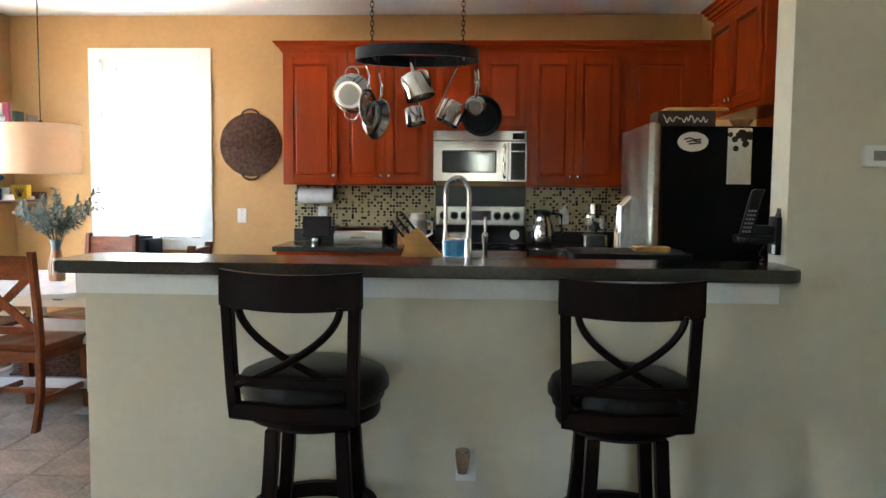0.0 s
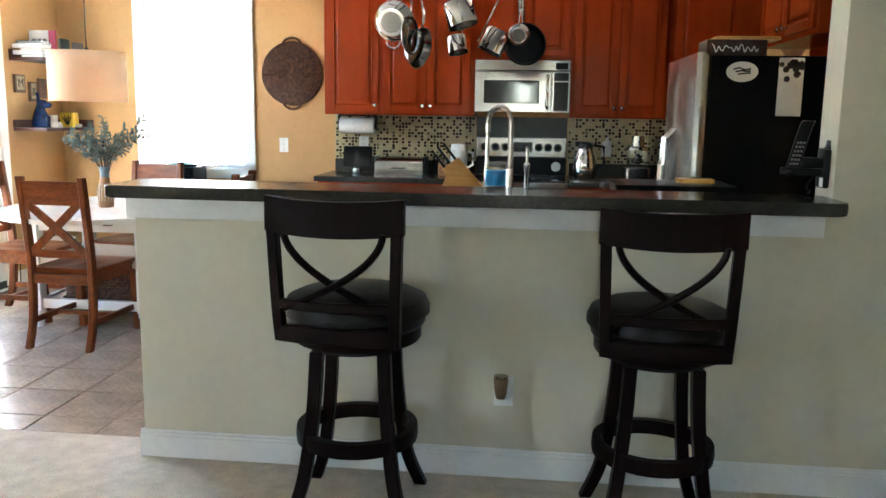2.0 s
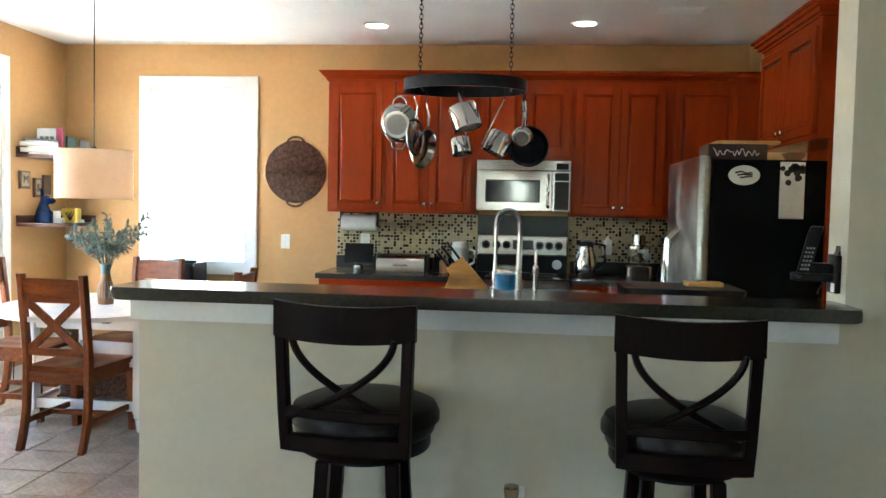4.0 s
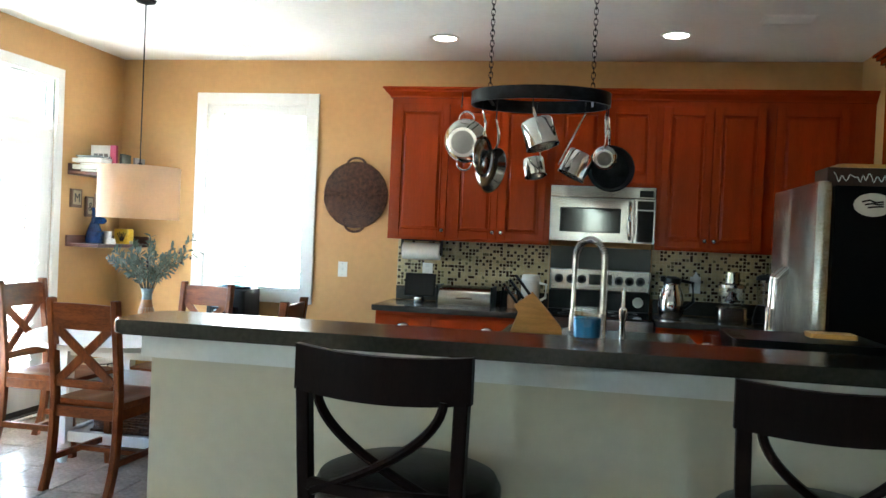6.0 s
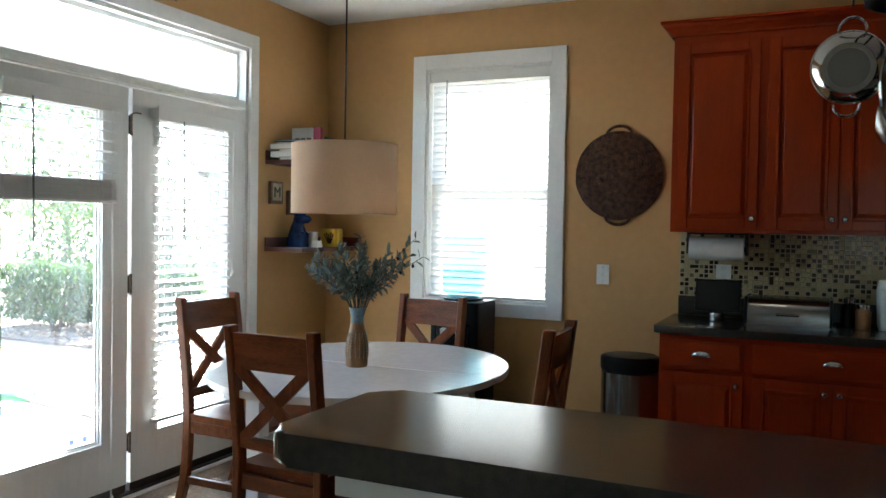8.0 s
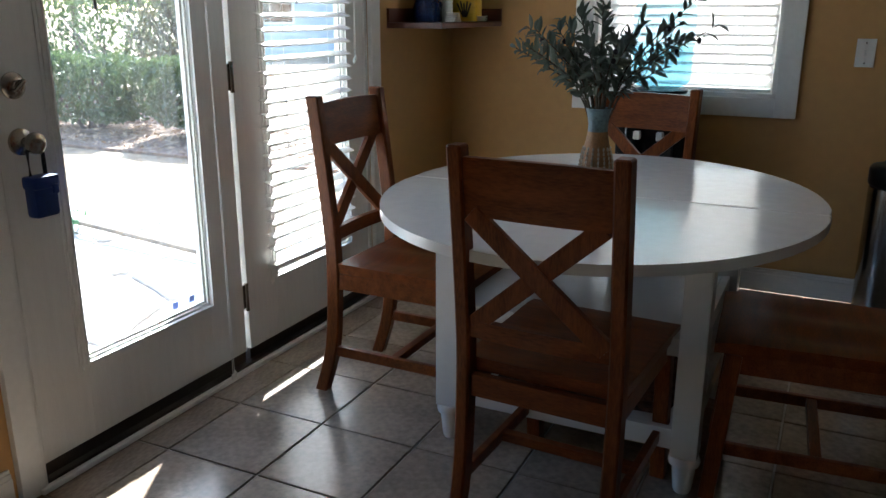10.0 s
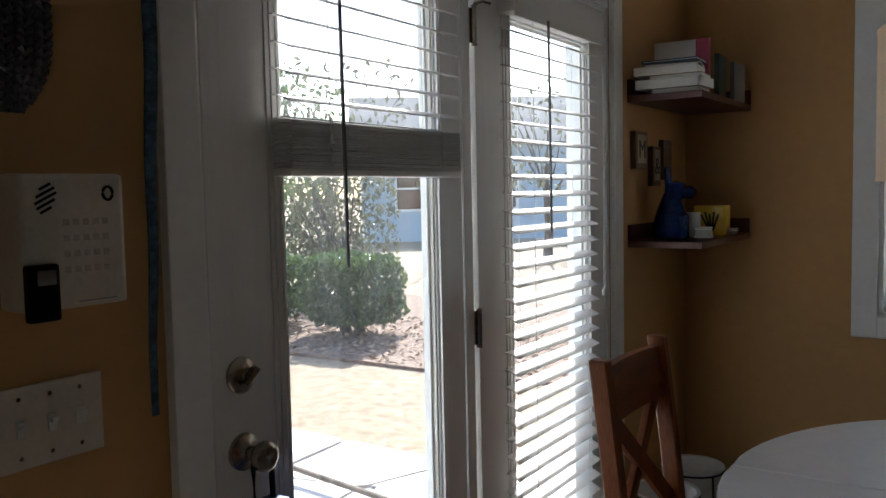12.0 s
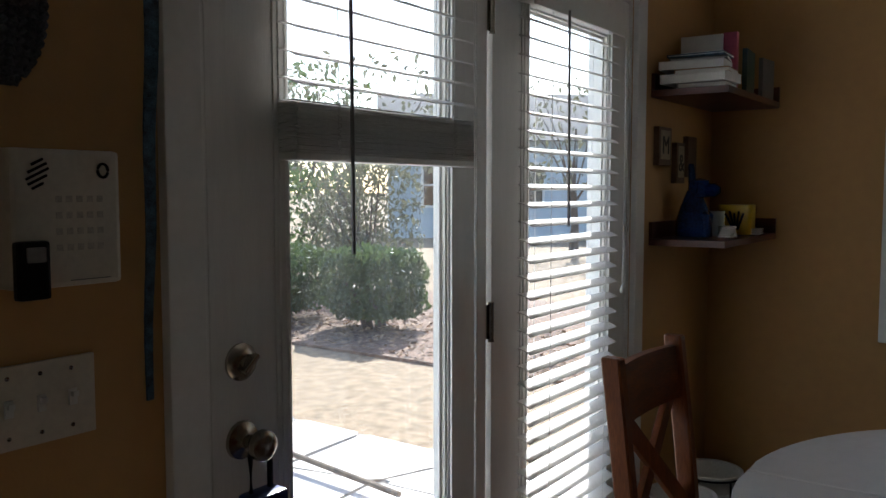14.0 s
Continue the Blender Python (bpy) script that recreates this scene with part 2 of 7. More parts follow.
M_LED = emitter("lamp_lens", (1.0, 0.86, 0.66), 0.8)
# outdoors
M_LAWN = material("dormant_lawn", (0.31, 0.225, 0.14), 0.95, vary=0.4, scale=11, bump=1.0, bump_scale=40, second=(0.15, 0.105, 0.06))
M_STONE = material("flagstone", (0.56, 0.53, 0.50), 0.7, vary=0.12, scale=4, bump=0.3, bump_scale=18, random_amount=0.14)
M_MORTAR = material("patio_mortar", (0.30, 0.27, 0.24), 0.9, vary=0.15, scale=9)
M_MULCH = material("leaf_litter", (0.27, 0.17, 0.115), 0.95, vary=0.4, scale=14, bump=1.0, bump_scale=30)
M_HEDGE = sheer("hedge_leaf", (0.085, 0.12, 0.042), 0.40, 0.4)
M_SHRUB = sheer("shrub_leaf", (0.12, 0.12, 0.075), 0.45, 0.5)
M_BARK = material("tree_bark", (0.12, 0.095, 0.075), 0.9, vary=0.3, scale=10, bump=0.6, bump_scale=30)
M_SIDING = material("blue_siding", (0.46, 0.53, 0.60), 0.6, vary=0.06, scale=3)
M_ROOF = material("grey_shingle", (0.10, 0.10, 0.105), 0.9, vary=0.2, scale=9)
M_PALM = material("green_rake", (0.10, 0.24, 0.09), 0.5, vary=0.15, scale=20)

# ---- mesh helpers ----


FLAT_TOPS = ("bar_top", "top", "tabletop", "worktop", "counter_top", "base", "handset")


def part(name, bm, mat, parent=None, label="", smooth=False):
    me = bpy.data.meshes.new(name)
    bmesh.ops.recalc_face_normals(bm, faces=bm.faces)
    bm.to_mesh(me)
    bm.free()
    me.materials.append(mat)
    if smooth:
        me.polygons.foreach_set("use_smooth", [True] * len(me.polygons))
        me.set_sharp_from_angle(angle=radians(38))
    ob = new(name, me)
    if smooth and name in FLAT_TOPS:
        ob.modifiers.new("flat_faces", "WEIGHTED_NORMAL").keep_sharp = True
    ob.parent = parent
    if label:
        ob["label"] = label
    return ob


def shared(name, mesh, parent, m):
    ob = new(name, mesh)
    ob.parent = parent
    ob.matrix_basis = m
    return ob


def thing(name, label, category, at=(0, 0, 0), rz=0.0, group="", kind=""):
    e = new(name)
    e.empty_display_size = 0.05
    e.matrix_world = pose(*at, 0, 0, rz)
    return tagged(e, label, category, group, kind)


def B():
    return bmesh.new()


def box(bm, x0, y0, z0, x1, y1, z1, bev=0.0, m=None):
    r = bmesh.ops.create_cube(bm, size=1.0)
    vs = r["verts"]
    t = Matrix.Translation(((x0 + x1) / 2, (y0 + y1) / 2, (z0 + z1) / 2)) @ Matrix.Diagonal((abs(x1 - x0), abs(y1 - y0), abs(z1 - z0), 1))
    bmesh.ops.transform(bm, matrix=(m @ t) if m else t, verts=vs)
    if bev:
        es = {e for v in vs for e in v.link_edges}
        bmesh.ops.bevel(bm, geom=list(es), offset=bev, segments=2, affect="EDGES", profile=0.6)
    return bm


def beam(bm, a, b, w, d, bev=0.0, up=(0, 0, 1)):
    """A bar of section w by d from a to b; w lies across, d along up."""
    a, b = Vector(a), Vector(b)
    z = (b - a).normalized()
    x = Vector(up).cross(z)
    if x.length < 1e-4:
        x = Vector((1, 0, 0)).cross(z) if abs(z.x) < 0.9 else Vector((0, 1, 0)).cross(z)
    x.normalize()
    y = z.cross(x)
    m = Matrix((x, y, z)).transposed().to_4x4()
    m.translation = a
    return box(bm, -w / 2, -d / 2, 0, w / 2, d / 2, (b - a).length, bev, m)


def tube(bm, pts, r, seg=8, closed=False, flat=1.0):
    """A round bar along the points; r may be one radius or one for each point."""
    pts = [Vector(p) for p in pts]
    n = len(pts)
    rs = r if isinstance(r, (list, tuple)) else [r] * n
    rings = []
    ref = Vector((0, 0, 1))
    for i, p in enumerate(pts):
        if closed:
            d = pts[(i + 1) % n] - pts[i - 1]
        else:
            d = pts[min(i + 1, n - 1)] - pts[max(i - 1, 0)]
        d.normalize()
        x = ref.cross(d)
        if x.length < 0.05:
            x = Vector((1, 0, 0)).cross(d)
        x.normalize()
        y = d.cross(x)
        rings.append([bm.verts.new(p + (x * math.cos(2 * math.pi * k / seg) + y * math.sin(2 * math.pi * k / seg) * flat) * rs[i]) for k in range(seg)])
    for i in range(n if closed else n - 1):
        a, b = rings[i], rings[(i + 1) % n]
        for k in range(seg):
            bm.faces.new((a[k], a[(k + 1) % seg], b[(k + 1) % seg], b[k]))
    if not closed:
        bm.faces.new(rings[0][::-1])
        bm.faces.new(rings[-1])
    return bm


def lathe(bm, profile, seg=32, at=(0, 0, 0), m=None):
    """Profile of (radius, height) pairs turned about z."""
    m = m or Matrix.Translation(at)
    rings = []
    for r, z in profile:
        if r < 1e-5:
            rings.append([bm.verts.new(m @ Vector((0, 0, z)))])
        else:
            rings.append([bm.verts.new(m @ Vector((r * math.cos(2 * math.pi * k / seg), r * math.sin(2 * math.pi * k / seg), z))) for k in range(seg)])
    for a, b in zip(rings, rings[1:]):
        for k in range(seg):
            k2 = (k + 1) % seg
            if len(a) == 1 and len(b) == 1:
                continue
            if len(a) == 1:
                bm.faces.new((a[0], b[k], b[k2]))
            elif len(b) == 1:
                bm.faces.new((a[k], a[k2], b[0]))
            else:
                bm.faces.new((a[k], a[k2], b[k2], b[k]))
    return bm


def prism(bm, outline, z0, z1, bev=0.0, m=None):
    """An upright prism over a plan outline."""
    lo = [bm.verts.new((x, y, z0)) for x, y in outline]
    hi = [bm.verts.new((x, y, z1)) for x, y in outline]
    n = len(outline)
    top = bm.faces.new(hi)
    bot = bm.faces.new(lo[::-1])
    for i in range(n):
        bm.faces.new((lo[i], lo[(i + 1) % n], hi[(i + 1) % n], hi[i]))
    if bev:
        bmesh.ops.bevel(bm, geom=list(top.edges) + list(bot.edges), offset=bev, segments=3, affect="EDGES", profile=0.5)
    if m:
        bmesh.ops.transform(bm, matrix=m, verts=bm.verts)
    return bm


def post(bm, pts, wx, wy, turn=0.0, c=0.004):
    """One bent upright: a chamfered section swept through points that climb."""
    ring = [(-wx / 2, -wy / 2 + c), (-wx / 2 + c, -wy / 2), (wx / 2 - c, -wy / 2), (wx / 2, -wy / 2 + c),
            (wx / 2, wy / 2 - c), (wx / 2 - c, wy / 2), (-wx / 2 + c, wy / 2), (-wx / 2, wy / 2 - c)]
    ca, sa = math.cos(turn), math.sin(turn)
    rows = [[bm.verts.new((x + a * ca - b * sa, y + a * sa + b * ca, z)) for a, b in ring] for x, y, z in pts]
    for p, q in zip(rows, rows[1:]):
        for k in range(8):
            bm.faces.new((p[k], p[(k + 1) % 8], q[(k + 1) % 8], q[k]))
    bm.faces.new(rows[0][::-1])
    top = bm.faces.new(rows[-1])
    bmesh.ops.bevel(bm, geom=list(top.edges), offset=c * 0.8, segments=1, affect="EDGES")
    return bm


def smooth_line(pts, n):
    """Points along a smooth line through those given."""
    out = []
    P = [Vector(p) for p in pts]
    for i in range(len(P) - 1):
        a, b, c, d = P[max(0, i - 1)], P[i], P[i + 1], P[min(len(P) - 1, i + 2)]
        for k in range(n):
            u = k / n
            out.append(0.5 * (2 * b + (c - a) * u + (2 * a - 5 * b + 4 * c - d) * u * u + (3 * b - a - 3 * c + d) * u ** 3))
    return out + [P[-1]]


def arc(cx, cz, r, a0, a1, n):
    return [(cx + r * math.cos(radians(a0 + (a1 - a0) * i / n)), cz + r * math.sin(radians(a0 + (a1 - a0) * i / n))) for i in range(n + 1)]


def wall(name, mat, boxes, label):
    bm = B()
    for b in boxes:
        box(bm, *b)
    return tagged(part(name, bm, mat), label, "wall", kind="structure")


# ---- the large structure ----
XL, XR, YB, H = -3.55, 2.10, 6.50, 2.743
WX0, WX1, WZ0, WZ1 = -2.79, -1.945, 0.905, 2.385          # back window opening
DY0, DY1, DZ = 3.825, 5.64, 2.415                         # door and transom opening

wall("wall_north", M_TAN, [(XL - 0.16, YB, 0, WX0, YB + 0.16, H), (WX1, YB, 0, XR + 0.16, YB + 0.16, H),
                           (WX0, YB, 0, WX1, YB + 0.16, WZ0), (WX0, YB, WZ1, WX1, YB + 0.16, H)], "tan painted plaster wall with one window opening")
wall("wall_west", M_TAN, [(XL - 0.16, 2.2, 0, XL, DY0, H), (XL - 0.16, DY1, 0, XL, YB, H), (XL - 0.16, DY0, DZ, XL, DY1, H)],
     "tan painted plaster wall round the patio doors")
# the opening in this wall is added, out of view, to let daylight in
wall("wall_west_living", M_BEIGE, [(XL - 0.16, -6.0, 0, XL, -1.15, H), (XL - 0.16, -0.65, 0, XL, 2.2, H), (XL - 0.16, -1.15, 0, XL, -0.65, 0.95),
                                   (XL - 0.16, -1.15, 2.15, XL, -0.65, H)], "beige living room wall with an unseen opening that lets daylight in")
wall("wall_east", M_TAN, [(XR, 2.98, 0, XR + 0.16, YB, H)], "tan painted kitchen wall behind the refrigerator")
wall("wall_partition", M_BEIGE, [(1.50, 2.80, 0, 3.6, 2.98, H)], "beige painted wall at the end of the breakfast bar")
wall("wall_east_living", M_BEIGE, [(3.6, -6.0, 0, 3.76, 2.98, H)], "plain beige living room wall")
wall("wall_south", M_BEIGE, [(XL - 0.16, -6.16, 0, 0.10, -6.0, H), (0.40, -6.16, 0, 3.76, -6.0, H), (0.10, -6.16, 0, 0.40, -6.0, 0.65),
                             (0.10, -6.16, 2.35, 0.40, -6.0, H)], "beige living room wall with an unseen opening that lets daylight in")
wall("wall_knee", M_BEIGE, [(-1.075, 2.80, 0, 1.50, 2.92, 1.062)], "beige half-height wall under the breakfast bar")
bm = B()
box(bm, XL - 0.16, -6.16, H, 3.76, YB + 0.16, H + 0.12)
tagged(part("ceiling", bm, M_CEIL), "white textured plaster ceiling", "ceiling", kind="structure")
bm = B()
box(bm, XL - 0.1, -6.1, -0.14, 3.7, 2.80, 0.0)
box(bm, XL - 0.1, 2.80, -0.14, -1.075, 2.965, 0.0)
carpet = tagged(part("floor_carpet", bm, M_CARPET), "pale beige cut-pile carpet", "carpet", kind="structure")
bm = B()
box(bm, XL - 0.1, 2.965, -0.14, XR, YB, -0.006)
tile_floor = tagged(part("floor", bm, M_GROUT), "brown-beige square ceramic tile floor with pale grout", "floor", kind="structure")


def baseboard(name, x0, y0, x1, y1, nx, ny):
    """A board with a moulded top along a wall; nx, ny point into the room."""
    bm = B()
    t = 0.015
    for (z0, z1, th) in ((0.0, 0.088, t), (0.088, 0.102, t * 0.75), (0.102, 0.113, t * 0.45)):
        box(bm, min(x0, x1, x0 + nx * th), min(y0, y1, y0 + ny * th), z0, max(x0, x1, x0 + nx * th), max(y0, y1, y0 + ny * th), z1, 0.002)
    return tagged(part(name, bm, M_TRIM), "white painted moulded baseboard", "baseboard", kind="structure")


baseboard("baseboard_knee", -1.09, 2.80, 3.6, 2.80, 0, -1)
baseboard("baseboard_knee_end", -1.075, 2.80, -1.075, 2.92, -1, 0)
baseboard("baseboard_north", XL, YB, -1.18, YB, 0, -1)
baseboard("baseboard_west", XL, 5.72, XL, YB, 1, 0)
baseboard("baseboard_west_near", XL, 2.2, XL, 3.735, 1, 0)

# breakfast bar: trim board and top
def rounded_rect(x0, y0, x1, y1, r, corners=(1, 1, 1, 1), n=6):
    out = []
    for (cx, cy, a, on) in ((x0 + r, y0 + r, 180, corners[0]), (x1 - r, y0 + r, 270, corners[1]), (x1 - r, y1 - r, 0, corners[2]), (x0 + r, y1 - r, 90, corners[3])):
        if on:
            out += arc(cx, cy, r, a, a + 90, n)
        else:
            out.append((cx - r if a in (180, 90) else cx + r, cy - r if a in (180, 270) else cy + r))
    return out


bar = thing("breakfast_bar", "dark grey-green laminate breakfast bar with white apron board", "countertop", (0, 0, 0))
bm = B()
prism(bm, rounded_rect(-1.105, 2.60, 1.495, 2.925, 0.04), 1.066, 1.111, 0.010)
part("bar_top", bm, M_COUNTER, bar, smooth=True)
bm = B()
box(bm, -1.10, 2.775, 0.972, 1.475, 2.80, 1.064, 0.002)
part("apron_board", bm, M_TRIM, bar, "white painted apron board")
bm = B()
box(bm, -1.10, 2.8005, 0.972, -1.0755, 2.92, 1.064, 0.002)
part("apron_board", bm, M_TRIM, bar, "white painted apron board")

# ---- back window ----
win = thing("window_1", "white-framed double-hung window with lowered white blinds", "window", (0, 0, 0), kind="structure")
bm = B()
c0, c1 = 0.092, 0.022
box(bm, WX0 - c0, YB - c1, WZ0 - 0.085, WX0, YB, WZ1 + c0, 0.003)
box(bm, WX1, YB - c1, WZ0 - 0.085, WX1 + c0, YB, WZ1 + c0, 0.003)
box(bm, WX0, YB - c1, WZ1, WX1, YB, WZ1 + c0, 0.003)
box(bm, WX0, YB - c1, WZ0 - 0.085, WX1, YB, WZ0, 0.003)
part("casing", bm, M_TRIM, win)
bm = B()
box(bm, WX0, YB - 0.005, WZ0 - 0.002, WX0 + 0.018, YB + 0.155, WZ1)
box(bm, WX1 - 0.018, YB - 0.005, WZ0 - 0.002, WX1, YB + 0.155, WZ1)
box(bm, WX0, YB - 0.005, WZ1 - 0.018, WX1, YB + 0.155, WZ1)
box(bm, WX0, YB - 0.005, WZ0, WX1, YB + 0.155, WZ0 + 0.018)
part("jamb", bm, M_TRIM, win)
for (z0, z1, y) in ((WZ0 + 0.018, 1.66, 0.085), (1.63, WZ1 - 0.018, 0.12)):
    bm = B()
    xa, xb = WX0 + 0.018, WX1 - 0.018
    box(bm, xa, YB + y, z0, xa + 0.045, YB + y + 0.03, z1, 0.003)
    box(bm, xb - 0.045, YB + y, z0, xb, YB + y + 0.03, z1, 0.003)
    box(bm, xa + 0.045, YB + y, z1 - 0.045, xb - 0.045, YB + y + 0.03, z1, 0.003)
    box(bm, xa + 0.045, YB + y, z0, xb - 0.045, YB + y + 0.03, z0 + 0.045, 0.003)
    sash = part("sash", bm, M_TRIM, win)
    bm = B()
    box(bm, xa + 0.045, YB + y + 0.013, z0 + 0.045, xb - 0.045, YB + y + 0.017, z1 - 0.045)
    p = part("pane", bm, M_GLASS, sash)
    p.visible_shadow = False


def slat_mesh(length, depth=0.045, thick=0.0028):
    bm = B()
    n = 4
    rows = []
    for i in range(n + 1):
        u = i / n - 0.5
        z = -0.003 * (2 * u) ** 2
        rows.append([bm.verts.new((x, u * depth, z + s * thick / 2)) for x in (-length / 2, length / 2) for s in (1, -1)])
    for a, b in zip(rows, rows[1:]):
        bm.faces.new((a[0], a[2], b[2], b[0]))
        bm.faces.new((a[1], b[1], b[3], a[3]))
        bm.faces.new((a[0], b[0], b[1], a[1]))
        bm.faces.new((a[2], a[3], b[3], b[2]))
    bm.faces.new((rows[0][0], rows[0][1], rows[0][3], rows[0][2]))
    bm.faces.new((rows[-1][0], rows[-1][2], rows[-1][3], rows[-1][1]))
    bmesh.ops.recalc_face_normals(bm, faces=bm.faces)
    me = bpy.data.meshes.new("slat")
    bm.to_mesh(me)
    bm.free()
    me.materials.append(M_SLAT)
    return me


def blind(label, at, rz, length, top, bottom, slats, stack=None, wand=0.5, wand_at=0.115, cords=(), depth=0.045):
    """A venetian blind facing local -y. slats: list of (z, tilt)."""
    t = thing("window_blind", label, "blind", at, rz)
    bm = B()
    box(bm, -length / 2 - 0.004, -0.028, top - 0.045, length / 2 + 0.004, 0.028, top, 0.003)
    part("headrail", bm, M_WHITEPLASTIC, t)
    bm = B()
    box(bm, -length / 2 - 0.012, -0.038, top - 0.062, length / 2 + 0.012, -0.030, top + 0.012, 0.003)
    part("valance", bm, M_WHITEPLASTIC, t)
    me = slat_mesh(length, depth)
    for z, tilt in slats:
        shared("slat", me, t, pose(0, 0, z, tilt, 0, 0))
    if stack:
        z = stack[0]
        k = 0
        while z < stack[1]:
            shared("slat", me, t, pose(random.uniform(-0.004, 0.004), random.uniform(-0.003, 0.003), z, random.uniform(-2, 2), 0, random.uniform(-0.25, 0.25)))
            z += 0.0043
            k += 1
    bm = B()
    box(bm, -length / 2, -0.024, bottom - 0.012, length / 2, 0.024, bottom + 0.004, 0.004)
    part("bottom_rail", bm, M_WHITEPLASTIC, t)
    for fx in (-0.32, 0.32):
        for fy in (-0.026, 0.026):
            bm = B()
            tube(bm, [(fx * length, fy, top - 0.04), (fx * length, fy, bottom)], 0.0011, 5)
            part("ladder_cord", bm, M_CORD, t)
        if stack:
            bm = B()
            pts = [(fx * length + 0.007 * math.sin(k * 2.3) , -0.029 - 0.003 * math.cos(k * 1.7), stack[0] + (stack[1] - stack[0]) * k / 22) for k in range(23)]
            tube(bm, pts, 0.0016, 5)
            part("gathered_cord", bm, M_CORD, t)
    if wand:
        bm = B()
        tube(bm, [(-length / 2 + wand_at, -0.045, top - 0.05), (-length / 2 + wand_at + 0.003, -0.047, top - 0.05 - wand)], 0.0042, 6)
        part("tilt_wand", bm, M_GREY, t)
    for (cx, z1) in cords:
        bm = B()
        tube(bm, [(cx, -0.043, top - 0.05), (cx + 0.003, -0.046, (top + z1) / 2), (cx, -0.044, z1)], 0.0013, 5)
        tube(bm, [(cx + 0.007, -0.044, top - 0.05), (cx + 0.006, -0.047, (top + z1) / 2), (cx + 0.008, -0.044, z1 + 0.012)], 0.0013, 5)
        cord = part("pull_cord", bm, M_CORD, t)
        bm = B()
        lathe(bm, [(0, 0.012), (0.004, 0.010), (0.007, -0.004), (0.006, -0.012), (0, -0.014)], 10, (cx, -0.044, z1))
        lathe(bm, [(0, 0.012), (0.004, 0.010), (0.007, -0.004), (0.006, -0.012), (0, -0.014)], 10, (cx + 0.012, -0.044, z1 + 0.008))
        part("tassel", bm, M_WHITEPLASTIC, cord)
    return t


zs = []
z = WZ1 - 0.075
while z > WZ0 + 0.05:
    zs.append((z, -61))
    z -= 0.0425
blind("white slatted blind, lowered and tilted nearly shut over the window", ((WX0 + WX1) / 2, YB + 0.045, 0), 0, WX1 - WX0 - 0.05, WZ1 - 0.02, WZ0 + 0.034,
      zs, wand=0.62, cords=(), depth=0.051)

# ---- patio doors ----
door = thing("door_1", "white glazed double patio door with transom window", "door", (0, 0, 0), kind="structure")
DX = XL - 0.005
bm = B()
box(bm, XL, 3.752, 0, XL + 0.022, DY0, 2.495, 0.003)
box(bm, XL, DY1, 0, XL + 0.022, 5.715, 2.495, 0.003)
box(bm, XL, DY0, DZ, XL + 0.022, DY1, 2.495, 0.003)
part("casing", bm, M_TRIM, door)
bm = B()
box(bm, XL - 0.155, DY0, 0, XL - 0.002, DY0 + 0.022, DZ)
box(bm, XL - 0.155, DY1 - 0.022, 0, XL - 0.002, DY1, DZ)
box(bm, XL - 0.155, DY0 + 0.022, DZ - 0.022, XL - 0.002, DY1 - 0.022, DZ)
box(bm, XL - 0.15, DY0 + 0.022, 2.045, XL - 0.004, DY1 - 0.022, 2.10, 0.004)
box(bm, XL - 0.02, DY0 + 0.022, 2.052, XL + 0.008, DY1 - 0.022, 2.072, 0.003)
box(bm, XL - 0.15, 4.732, 0.03, XL - 0.05, 4.746, 2.045)
part("jamb", bm, M_TRIM, door)
bm = B()
for (a, b, c, d) in ((DY0 + 0.022, 2.10, DY1 - 0.022, 2.125), (DY0 + 0.022, DZ - 0.047, DY1 - 0.022, DZ - 0.022),
                     (DY0 + 0.022, 2.125, DY0 + 0.047, DZ - 0.047), (DY1 - 0.047, 2.125, DY1 - 0.022, DZ - 0.047)):
    box(bm, XL - 0.10, a, b, XL - 0.05, c, d, 0.003)
transom = part("transom", bm, M_TRIM, door)
bm = B()
box(bm, XL - 0.078, DY0 + 0.047, 2.125, XL - 0.074, DY1 - 0.047, DZ - 0.047)
p = part("pane", bm, M_GLASS, transom)
p.visible_shadow = False
bm = B()
box(bm, XL - 0.155, DY0 + 0.022, 0.0, XL + 0.012, DY1 - 0.022, 0.022, 0.003)
part("sill", bm, M_SILL, door)
bm = B()
box(bm, XL + 0.013, DY0 - 0.02, 0.0, XL + 0.034, DY1 + 0.02, 0.016, 0.004)
part("threshold_strip", bm, M_TRIM, door)


